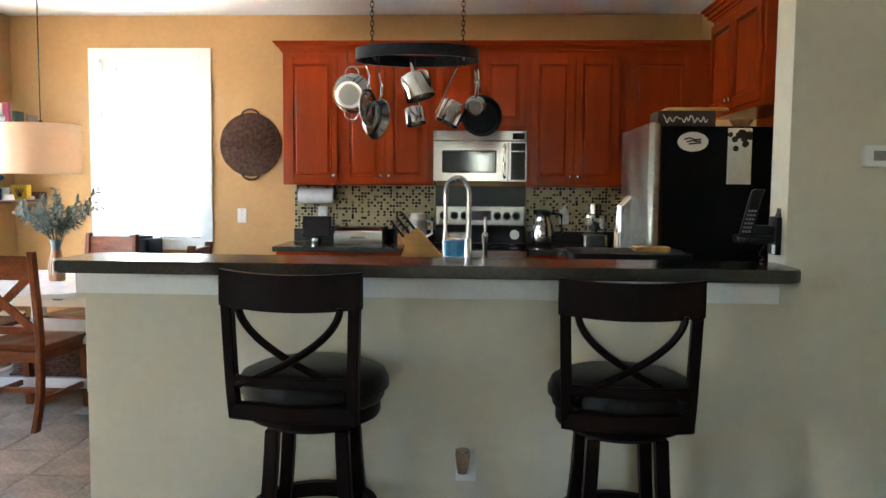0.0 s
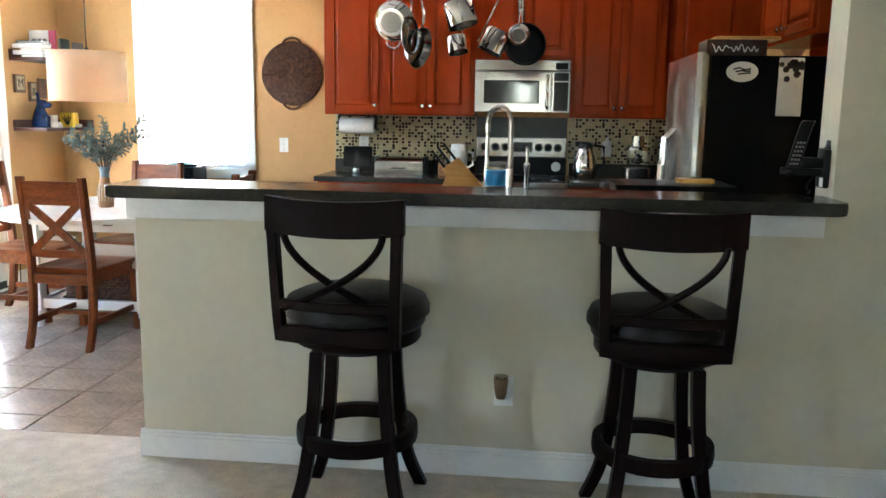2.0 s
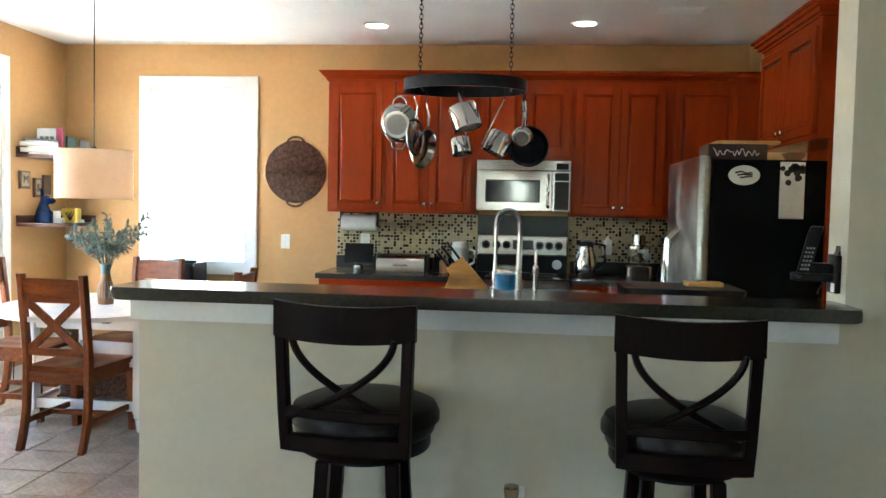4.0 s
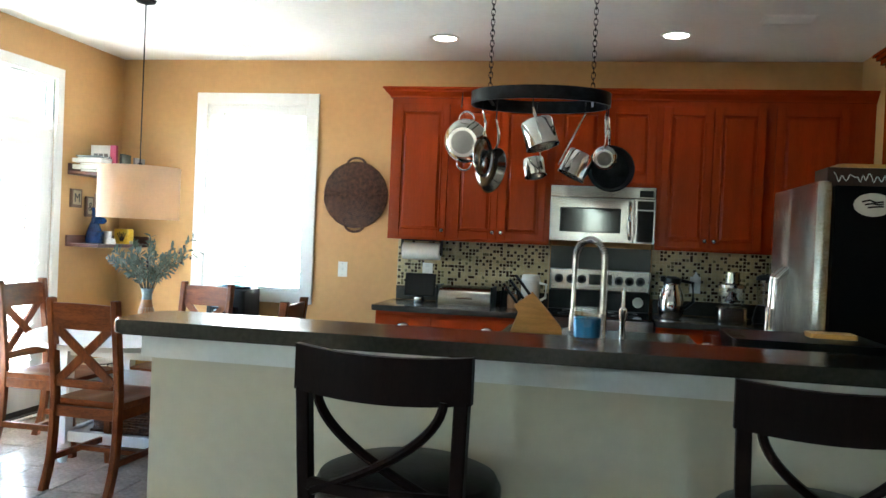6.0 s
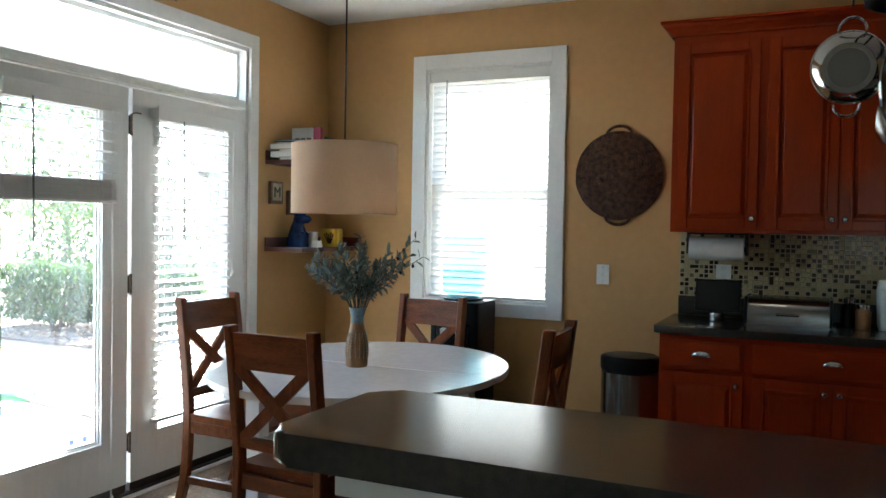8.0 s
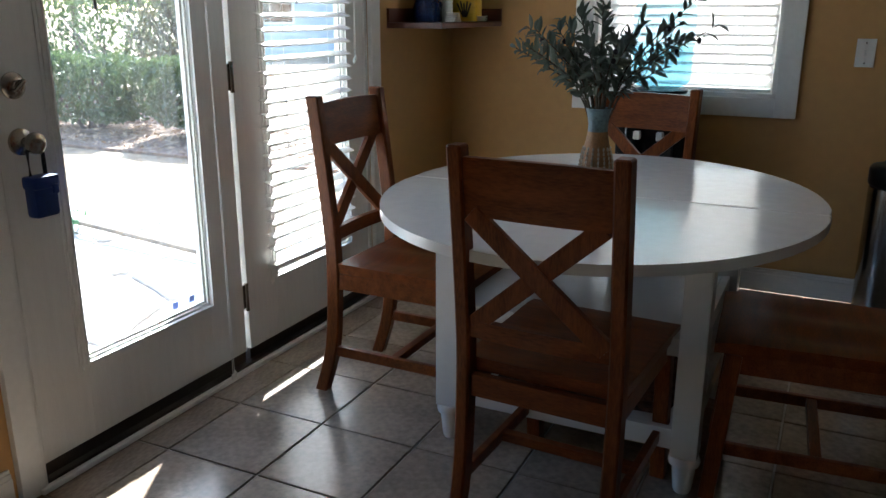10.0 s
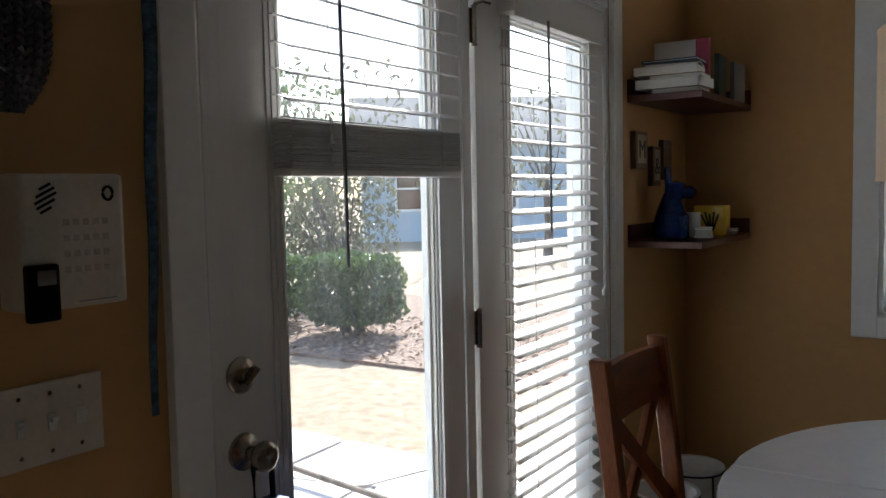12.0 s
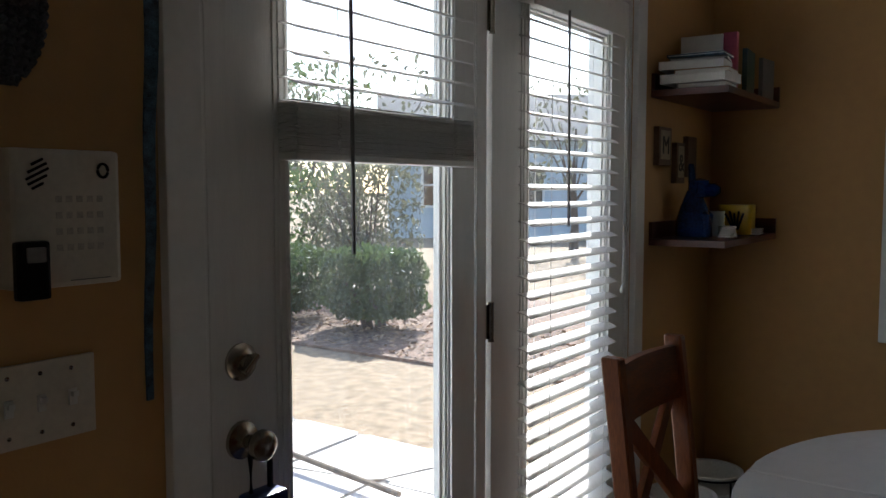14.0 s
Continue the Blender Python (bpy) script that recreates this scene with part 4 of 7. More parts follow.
woven_basket("storage_basket", "dark brown wicker basket on the table's lower shelf", (TX + 0.02, TY + 0.0, 0.171), 0.27, 0.22, 0.20, M_WICKER)
def dining_chair(at, rz, label):
    t = thing("dining_chair", label, "chair", at, rz, "chairs round the dining table")
    w = 0.19
    for sx in (-1, 1):
        bm = B()
        pts = [(sx * w, -0.045, 0.0), (sx * w, 0.005, 0.17), (sx * w, 0.022, 0.42), (sx * w, 0.012, 0.62), (sx * w, -0.032, 0.985)]
        post(bm, smooth_line(pts[:-1] + [(sx * w, -0.0335, 1.002)], 4), 0.036, 0.048, c=0.005)
        part("back_leg", bm, M_CHAIR, t)
        bm = B()
        pts = [(sx * (w - 0.0), 0.50, 0.0), (sx * (w - 0.0), 0.465, 0.43)]
        beam(bm, *pts, 0.042, 0.042, 0.004, (0, 1, 0))
        part("front_leg", bm, M_CHAIR, t)
        bm = B()
        beam(bm, (sx * w, 0.0, 0.155), (sx * w, 0.485, 0.155), 0.02, 0.034, 0.003)
        part("stretcher", bm, M_CHAIR_H, t)
        bm = B()
        beam(bm, (sx * w, 0.03, 0.405), (sx * w, 0.45, 0.405), 0.022, 0.055, 0.002)
        part("seat_rail", bm, M_CHAIR_H, t)
    bm = B()
    beam(bm, (-w, 0.24, 0.155), (w, 0.24, 0.155), 0.03, 0.026, 0.003)
    part("stretcher", bm, M_CHAIR_H, t)
    for y in (0.022, 0.462):
        bm = B()
        beam(bm, (-w + 0.018, y, 0.405), (w - 0.018, y, 0.405), 0.022, 0.058, 0.002)
        part("seat_rail", bm, M_CHAIR_H, t)
    # dished seat
    bm = B()
    nx, ny = 14, 12
    grid = []
    for j in range(ny + 1):
        row = []
        for i in range(nx + 1):
            u, v = i / nx * 2 - 1, j / ny
            half_w = 0.205 + 0.012 * v
            x = u * half_w
            y = 0.04 + 0.475 * v
            dish = -0.010 * math.exp(-((abs(u) - 0.42) / 0.28) ** 2 - ((v - 0.40) / 0.30) ** 2) - 0.006 * (max(0, v - 0.85) / 0.15) ** 2
            row.append(bm.verts.new((x, y, 0.468 + dish)))
        grid.append(row)
    for j in range(ny):
        for i in range(nx):
            bm.faces.new((grid[j][i], grid[j][i + 1], grid[j + 1][i + 1], grid[j + 1][i]))
    ext = bmesh.ops.extrude_face_region(bm, geom=bm.faces[:])
    for v in [g for g in ext["geom"] if isinstance(g, bmesh.types.BMVert)]:
        v.co.z = 0.434
        v.co.x *= 0.975
    part("seat", bm, M_CHAIR_H, t, smooth=True)
    # back: top rail, X, lower rail

    def bar(z0, z1, yb, th=0.022):
        bm = B()
        n = 10
        rows = []
        for i in range(n + 1):
            x = -w + 0.012 + (2 * w - 0.024) * i / n
            bow = -0.014 * (1 - (x / w) ** 2)
            y0, y1 = yb(z0) + bow, yb(z1) + bow
            crown = 0.004 * (1 - (x / w) ** 2)
            rows.append([bm.verts.new(p) for p in ((x, y0 - th / 2, z0), (x, y0 + th / 2, z0), (x, y1 + th / 2, z1 + crown), (x, y1 - th / 2, z1 + crown))])
        for a, b in zip(rows, rows[1:]):
            for k in range(4):
                bm.faces.new((a[k], b[k], b[(k + 1) % 4], a[(k + 1) % 4]))
        bm.faces.new(rows[0])
        bm.faces.new(rows[-1][::-1])
        return bm

    yb = lambda z: 0.012 - 0.044 * (z - 0.62) / 0.365 if z > 0.62 else 0.018
    part("top_rail", bar(0.842, 0.975, yb), M_CHAIR_H, t, smooth=True)
    part("lower_rail", bar(0.535, 0.575, yb), M_CHAIR_H, t, smooth=True)
    for k, sx in enumerate((-1, 1)):
        bm = B()
        beam(bm, (-sx * 0.165, yb(0.57) - 0.01 + 0.004 * sx, 0.565), (sx * 0.155, yb(0.85) - 0.01 + 0.004 * sx, 0.85), 0.046, 0.018, 0.003, (0, 1, 0))
        part("cross_slat", bm, M_CHAIR, t)
    return t


ch = dining_chair((-2.237, 4.165, 0), -3, "brown wooden cross-back dining chair pushed under the table")
for (x, y, rz, tall) in ((-3.155, 4.892, -91, 1.02), (-2.36, 5.70, 173, 1), (-1.395, 4.83, 94, 1)):
    copy_thing(ch, pose(x, y, 0, 0, 0, rz) @ Matrix.Diagonal((1, 1, tall, 1)))

# vase with branches
vs = thing("vase", "bottle-shaped clay vase with olive branches on the table", "vase", (-2.305, 4.85, 0.752))
bm = B()
lathe(bm, [(0, 0), (0.050, 0), (0.054, 0.006), (0.055, 0.035), (0.0, 0.035)], 36)
part("base", bm, M_TERRACOTTA, vs, "raw terracotta foot", smooth=True)
bm = B()
lathe(bm, [(0.0548, 0.035), (0.056, 0.07), (0.052, 0.11), (0.040, 0.155), (0.033, 0.185), (0.032, 0.195), (0.028, 0.195), (0.028, 0.04)], 36)
part("body", bm, M_TERRACOTTA, vs, "carved clay body", smooth=True)
bm = B()
lathe(bm, [(0.0318, 0.195), (0.031, 0.215), (0.036, 0.245), (0.042, 0.262), (0.039, 0.262), (0.033, 0.244), (0.027, 0.215), (0.027, 0.195), (0.0318, 0.195)], 36)
part("neck", bm, M_TEALGLAZE, vs, "grey-blue glazed neck", smooth=True)
bd_ = B()
lathe(bd_, [(0, 0.0045), (0.0030, 0.0036), (0.0045, 0.0)], 6, m=Matrix.Diagonal((1.5, 0.8, 1, 1)))
bead_me = bpy.data.meshes.new("bead")
bd_.to_mesh(bead_me)
bd_.free()
bead_me.materials.append(M_VASEGLAZE)
for i in range(9):
    z = 0.046 + i * 0.0125
    rr = 0.0002 + (0.055 + 0.001 * (z - 0.035) / 0.035 if z < 0.07 else 0.056 - 0.10 * (z - 0.07) if z < 0.11 else 0.052 - 0.267 * (z - 0.11))
    for j in range(16):
        a = 2 * math.pi * j / 16
        shared("bead", bead_me, vs, Matrix.Translation((rr * math.cos(a), rr * math.sin(a), z)) @ Matrix.Rotation(a, 4, "Z") @ RX)


def leaf_mesh(l, w, mat):
    bm = B()
    n = 5
    left, right, mid = [], [], []
    for i in range(n + 1):
        u = i / n
        ww = w * math.sin(math.pi * min(1, u * 0.93 + 0.05)) ** 0.8
        z = 0.10 * l * math.sin(u * 2.2)
        mid.append(bm.verts.new((u * l, 0, z)))
        left.append(bm.verts.new((u * l, ww, z + ww * 0.3)))
        right.append(bm.verts.new((u * l, -ww, z + ww * 0.3)))
    for i in range(n):
        bm.faces.new((mid[i], mid[i + 1], left[i + 1], left[i]))
        bm.faces.new((mid[i], right[i], right[i + 1], mid[i + 1]))
    me = bpy.data.meshes.new("leaf")
    bm.to_mesh(me)
    bm.free()
    me.materials.append(mat)
    return me


LEAF = leaf_mesh(0.047, 0.0085, M_LEAF)
rl = random.Random(21)
bq = B()
lathe(bq, [(0, 0.009), (0.006, 0.006), (0.0085, 0), (0.006, -0.006), (0, -0.009)], 10)
berry_me = bpy.data.meshes.new("fruit")
bq.to_mesh(berry_me)
bq.free()
berry_me.materials.append(M_BERRY)
stems = [(0.20, 0.30, 38, 0.36), (0.02, 0.26, 100, 0.33), (-0.10, 0.26, 160, 0.32), (-0.20, 0.16, 190, 0.30), (0.12, 0.22, 300, 0.30),
         (-0.05, 0.25, 250, 0.33), (0.22, 0.16, 345, 0.33), (0.10, 0.32, 60, 0.34), (-0.16, 0.30, 205, 0.33), (0.08, 0.18, 20, 0.28), (-0.1, 0.2, 120, 0.28),
         (0.1, 0.2, 15, 0.46), (0.1, 0.2, 5, 0.40), (-0.1, 0.2, 172, 0.36), (0.0, 0.2, 275, 0.28), (0.0, 0.2, 80, 0.30), (0.0, 0.2, 225, 0.27),
         (0.0, 0.2, 140, 0.36), (0.0, 0.2, 185, 0.30), (0.0, 0.2, 320, 0.26), (0.0, 0.2, 50, 0.24), (0.0, 0.2, 200, 0.24), (0.0, 0.2, 110, 0.36), (0.0, 0.2, 350, 0.22)]
for i, (_, up, az, ln) in enumerate(stems):
    bm = B()
    ln *= 1.1
    a = radians(az)
    lean = [0.68, 0.25, 0.55, 0.80, 0.60, 0.35, 0.78, 0.5, 0.62, 0.7, 0.5, 0.60, 0.82, 0.72, 0.75, 0.7, 0.8, 0.6, 0.9, 0.5, 0.4, 0.45, 0.15, 0.9][i]
    pts = []
    for k in range(9):
        u = k / 8
        out = ln * lean * (u ** 1.3) * 0.95
        pts.append(Vector((out * math.cos(a), out * math.sin(a), 0.13 + 0.13 * min(1, u * 3) + (ln * (1 - lean * 0.45)) * u * 0.85)))
    tube(bm, pts, [0.0032 - 0.0002 * k for k in range(9)], 6)
    s_ob = part("branch", bm, M_STEM, vs)
    nleaf = 17 if i in (0, 11, 12) else 30
    for k in range(nleaf):
        u = 0.30 + 0.70 * k / (nleaf - 1)
        q = u * 8
        j = min(7, int(q))
        p = pts[j].lerp(pts[j + 1], q - j)
        d = (pts[j + 1] - pts[j]).normalized()
        side = d.cross(Vector((rl.uniform(-1, 1), rl.uniform(-1, 1), rl.uniform(-0.5, 1)))).normalized()
        v = (d * rl.uniform(0.1, 0.9) + side * rl.uniform(0.6, 1.1)).normalized()
        q2 = v.to_track_quat("X", "Z").to_matrix().to_4x4()
        s = rl.uniform(0.7, 1.15)
        shared("leaf", LEAF, s_ob, Matrix.Translation(p) @ q2 @ Matrix.Rotation(rl.uniform(-1, 1), 4, "X") @ Matrix.Scale(s, 4))
    if i in (0, 2, 4, 7, 11, 12, 13):
        for k in range(2):
            p = pts[6 + k % 2] + Vector((rl.uniform(-0.015, 0.015), rl.uniform(-0.015, 0.015), -0.012))
            shared("fruit", berry_me, s_ob, Matrix.Translation(p))

vs.matrix_world = pose(-2.305, 4.85, 0.752) @ Matrix.Diagonal((0.90, 0.90, 1, 1))

# pendant lamp
pl = thing("pendant_lamp", "drum pendant lamp with cream linen shade, unlit", "lamp", (-2.395, 4.87, 1.43))
bm = B()
lathe(bm, [(0.236, 0.0), (0.2365, 0.31), (0.2345, 0.31), (0.2335, 0.0), (0.236, 0.0)], 64)
shd = part("shade", bm, M_SHADE, pl, smooth=True)
for z in (0.0, 0.302):
    bm = B()
    lathe(bm, [(0.2375, z), (0.2375, z + 0.008), (0.2325, z + 0.008), (0.2325, z), (0.2375, z)], 64)
    part("rim", bm, M_SHADE, shd)
bm = B()
for k in range(3):
    a = 2 * math.pi * k / 3
    tube(bm, [(0, 0, 0.27), (0.233 * math.cos(a), 0.233 * math.sin(a), 0.304)], 0.003, 6)
lathe(bm, [(0, 0.34), (0.012, 0.335), (0.018, 0.30), (0.018, 0.22), (0, 0.22)], 16)
part("fitter", bm, M_IRON, pl)
bm = B()
tube(bm, [(0, 0, 0.33), (0, 0, H - 1.43 - 0.02)], 0.004, 8)
part("cord", bm, M_BLACK, pl)
bm = B()
lathe(bm, [(0, 0), (0.018, 0.0), (0.055, 0.012), (0.06, 0.025), (0, 0.025)], 24, (0, 0, H - 1.43 - 0.025))
part("canopy", bm, M_IRON, pl, smooth=True)

# ---- kitchen: cabinets ----


def panel_door(parent, x0, z0, x1, z1, yf, knob=None, mat=None, drawer=False, pull=False):
    """A raised-panel cabinet door or drawer front; its face looks along local -y."""
    mat = mat or M_CHERRY
    bm = B()
    t, s = 0.020, 0.058
    if drawer:
        box(bm, x0, yf - t, z0, x1, yf, z1, 0.004)
        box(bm, x0 + 0.012, yf - t - 0.004, z0 + 0.012, x1 - 0.012, yf - t, z1 - 0.012, 0.003)
    else:
        box(bm, x0, yf - t, z0, x0 + s, yf, z1, 0.003)
        box(bm, x1 - s, yf - t, z0, x1, yf, z1, 0.003)
        box(bm, x0 + s, yf - t, z0, x1 - s, yf, z0 + s, 0.003)
        box(bm, x0 + s, yf - t, z1 - s, x1 - s, yf, z1, 0.003)
    d = part("drawer_front" if drawer else "door", bm, M_CHERRY_H if drawer else mat, parent)
    if not drawer:
        bm = B()
        box(bm, x0 + s - 0.001, yf - t + 0.010, z0 + s - 0.001, x1 - s + 0.001, yf - 0.002, z1 - s + 0.001)
        levels = ((0.004, -t + 0.0098), (0.020, -t + 0.003), (0.022, -t + 0.002))
        rings = [[bm.verts.new((xx, yf + dy, zz_)) for xx, zz_ in ((x0 + s + e, z0 + s + e), (x1 - s - e, z0 + s + e), (x1 - s - e, z1 - s - e), (x0 + s + e, z1 - s - e))] for e, dy in levels]
        for ra, rb in zip(rings, rings[1:]):
            for k in range(4):
                bm.faces.new((ra[k], ra[(k + 1) % 4], rb[(k + 1) % 4], rb[k]))
        bm.faces.new(rings[-1])
        part("raised_panel", bm, mat, d)
        bm = B()
        e = s - 0.012
        for q in ((x0 + e, z0 + e, x0 + s, z1 - e), (x1 - s, z0 + e, x1 - e, z1 - e), (x0 + s, z0 + e, x1 - s, z0 + s), (x0 + s, z1 - s, x1 - s, z1 - e)):
            box(bm, q[0], yf - t - 0.005, q[1], q[2], yf - t + 0.008, q[3], 0.004)
        part("bead_moulding", bm, mat, d)
    if knob:
        bm = B()
        lathe(bm, [(0, 0), (0.007, 0), (0.006, 0.012), (0.013, 0.018), (0.0145, 0.024), (0.010, 0.030), (0, 0.031)], 18,
              m=Matrix.Translation((knob[0], yf - t, knob[1])) @ Matrix.Rotation(radians(90), 4, "X"))
        part("knob", bm, M_CHROME, d, "small nickel knob", smooth=True)
    if pull:
        cx, cz = (x0 + x1) / 2, (z0 + z1) / 2 + 0.002
        bm = B()
        n, k = 14, 8
        rows = []
        for i in range(n + 1):
            a = math.pi * i / n
            row = []
            for j in range(k + 1):
                b = 0.5 * math.pi * j / k
                row.append(bm.verts.new((cx - 0.046 * math.cos(a) * (0.55 + 0.45 * math.cos(b)), yf - t - 0.004 - 0.024 * math.sin(b) * (0.35 + 0.65 * math.sin(a)), cz - 0.012 + 0.030 * math.sin(a) * math.cos(b * 0.9) + 0.004)))
            rows.append(row)
        for a, b in zip(rows, rows[1:]):
            for j in range(k):
                bm.faces.new((a[j], a[j + 1], b[j + 1], b[j]))
        part("cup_pull", bm, M_CHROME, d, "nickel cup pull", smooth=True)
    return d


def cabinet(name, label, at, rz, w, d, z0, z1, fronts, group="", toe=False):
    """A cabinet box with its front at local y = 0 and its back at y = d."""
    t = thing(name, label, "cabinet", at, rz, group)
    bm = B()
    if toe:
        box(bm, 0, 0.0, z0 + 0.10, w, d, z1)
        box(bm, 0.0, 0.06, z0, w, d, z0 + 0.10)
    else:
        box(bm, 0, 0.0, z0, w, d, z1)
    part("body", bm, M_CHERRY, t)
    for f in fronts:
        panel_door(t, *f[:4], -0.0005, **f[4])
    return t


UY = 6.155
UG, BG = "upper kitchen cabinets", "base kitchen cabinets"
U0, U1 = 1.372, 2.41


def up(x0, x1, doors, label, z0=U0):
    cabinet("upper_cabinet", label, (x0, UY, 0), 0, x1 - x0, YB - UY, z0, U1, doors, UG)


zz = (U0 + 0.022, U1 - 0.055)
up(-1.172, -0.725, [(0.03, zz[0], 0.43, zz[1], {"knob": (0.405, U0 + 0.075)})], "cherry wood upper cabinet with one raised-panel door")
up(-0.725, 0.0, [(0.022, zz[0], 0.352, zz[1], {"knob": (0.325, U0 + 0.075)}), (0.358, zz[0], 0.69, zz[1], {"knob": (0.385, U0 + 0.075)})],
   "cherry wood upper cabinet with two raised-panel doors")
up(0.0, 0.725, [(0.02, 1.83, 0.358, zz[1], {}), (0.365, 1.83, 0.705, zz[1], {})], "short cherry wood cabinet above the microwave", 1.80)
up(0.725, 1.435, [(0.022, zz[0], 0.352, zz[1], {"knob": (0.325, U0 + 0.075)}), (0.358, zz[0], 0.69, zz[1], {"knob": (0.385, U0 + 0.075)})],
   "cherry wood upper cabinet with two raised-panel doors")
up(1.435, XR - 0.003, [(0.045, zz[0], 0.50, zz[1], {"knob": (0.08, U0 + 0.075)})], "cherry wood corner upper cabinet")


def crown(name, x0, x1, y_front, z, left_return=None):
    bm = B()
    prof = [(0.0, 0.0), (-0.012, 0.0), (-0.014, 0.012), (-0.03, 0.03), (-0.045, 0.042), (-0.05, 0.058), (-0.062, 0.062), (-0.062, 0.075), (0.0, 0.075)]
    a = [bm.verts.new((x0 + dy * 1.0, y_front + dy, z + dz)) for dy, dz in prof]
    b = [bm.verts.new((x1, y_front + dy, z + dz)) for dy, dz in prof]
    for i in range(len(prof) - 1):
        bm.faces.new((a[i], b[i], b[i + 1], a[i + 1]))
    c = [bm.verts.new((x0 + dy, YB, z + dz)) for dy, dz in prof]
    for i in range(len(prof) - 1):
        bm.faces.new((c[i], a[i], a[i + 1], c[i + 1]))
    bm.faces.new(b)
    bm.faces.new((a[-1], b[-1], bm.verts.new((x1, YB, z + 0.075)), c[-1]))
    return tagged(part(name, bm, M_CHERRY_H), "cherry wood crown moulding along the cabinet tops", "trim", kind="structure")


crown("trim_crown", -1.174, XR - 0.003, UY - 0.001, 2.395)
BY = 5.89
bz = (0.13, 0.685, 0.70, 0.845)
cabinet("base_cabinet", "cherry wood base cabinet with drawer and one door", (-1.165, BY, 0), 0, 0.425, YB - BY, 0, 0.868,
        [(0.012, bz[2], 0.40, bz[3], {"drawer": True, "pull": True}), (0.012, bz[0], 0.40, bz[1], {"knob": (0.372, bz[1] - 0.05)})], BG, True)
cabinet("base_cabinet", "cherry wood base cabinet with wide drawer and two doors", (-0.74, BY, 0), 0, 0.735, YB - BY, 0, 0.868,
        [(0.016, bz[2], 0.715, bz[3], {"drawer": True, "pull": True}), (0.016, bz[0], 0.362, bz[1], {"knob": (0.335, bz[1] - 0.05)}),
         (0.368, bz[0], 0.715, bz[1], {"knob": (0.395, bz[1] - 0.05)})], BG, True)
cabinet("base_cabinet", "cherry wood base cabinet beside the range", (0.74, BY, 0), 0, 0.66, YB - BY, 0, 0.868,
        [(0.016, bz[2], 0.64, bz[3], {"drawer": True, "pull": True}), (0.016, bz[0], 0.325, bz[1], {"knob": (0.298, bz[1] - 0.05)}),
         (0.331, bz[0], 0.64, bz[1], {"knob": (0.358, bz[1] - 0.05)})], BG, True)
cabinet("base_cabinet", "cherry wood corner base cabinet beside the refrigerator", (1.43, 5.87, 0), -90, 0.85, XR - 1.43 - 0.003, 0, 0.868, [], BG, True)


def countertop(label, x0, y0, x1, y1, back=True, extra=None):
    t = thing("countertop", label, "countertop", (0, 0, 0))
    bm = B()
    prism(bm, rounded_rect(x0, y0, x1, y1, 0.012), 0.869, 0.908, 0.008)
    part("slab", bm, M_COUNTER, t, smooth=True)
    if back:
        bm = B()
        box(bm, x0 + 0.02, YB - 0.019, 0.909, x1, YB - 0.001, 1.012, 0.003)
        part("backsplash_strip", bm, M_COUNTER, t)
    return t


countertop("dark grey-green laminate counter beside the range", -1.19, 5.855, -0.002, YB - 0.001)
countertop("dark grey-green laminate counter between range and refrigerator", 0.732, 5.855, XR - 0.003, YB - 0.001)
countertop("dark grey-green laminate counter beside the refrigerator", 1.41, 5.0, XR - 0.003, 5.853, back=False)
countertop("dark grey-green laminate sink counter behind the bar", -1.04, 2.926, 1.495, 3.56, back=False)
cabinet("base_cabinet", "cherry wood sink base cabinet behind the bar", (1.49, 3.52, 0), 180, 2.52, 0.59, 0, 0.868,
        [(0.02 + 0.5 * k, bz[0], 0.50 + 0.5 * k, bz[1], {}) for k in range(5)], BG, True)

# mosaic behind the counters
ms = tagged(thing("wall_tiles", "small mosaic of tan, olive and dark brown glass tiles", "backsplash", (0, 0, 0)), kind="structure")
rm = random.Random(9)
bg, bl, bd, bo = B(), [], [], []
for (x0, x1) in ((-1.17, -0.005), (0.735, XR - 0.004)):
    box(bg, x0, YB - 0.0055, 1.013, x1, YB - 0.0005, 1.3715)
    nx, nz = int((x1 - x0) / 0.0262), 14
    used, dark = set(), set()
    for j in range(nz):
        for i in range(nx):
            if (i, j) in used:
                continue
            wide = rm.random() < 0.03 and i + 1 < nx and (i + 1, j) not in used
            tall = not wide and rm.random() < 0.04 and j + 1 < nz and (i, j + 1) not in used
            if wide:
                used.add((i + 1, j))
            if tall:
                used.add((i, j + 1))
            px, pz = x0 + 0.004 + i * 0.0262, 1.0165 + j * 0.0252
            q = (px, pz, px + 0.0234 + (0.0262 if wide else 0), pz + 0.0224 + (0.0252 if tall else 0))
            v = rm.random()
            if {(i - 1, j), (i, j - 1)} & dark and rm.random() < 0.38:
                v = 1.0
            if v < 0.58:
                dark.add((i, j))
                q = (q[0] + 0.0012, q[1] + 0.0012, q[2] - 0.0012, q[3] - 0.0012)
            (bd if v < 0.50 else bo if v < 0.58 else bl).append(q)
part("grout", bg, M_MOSAIC_G, ms)
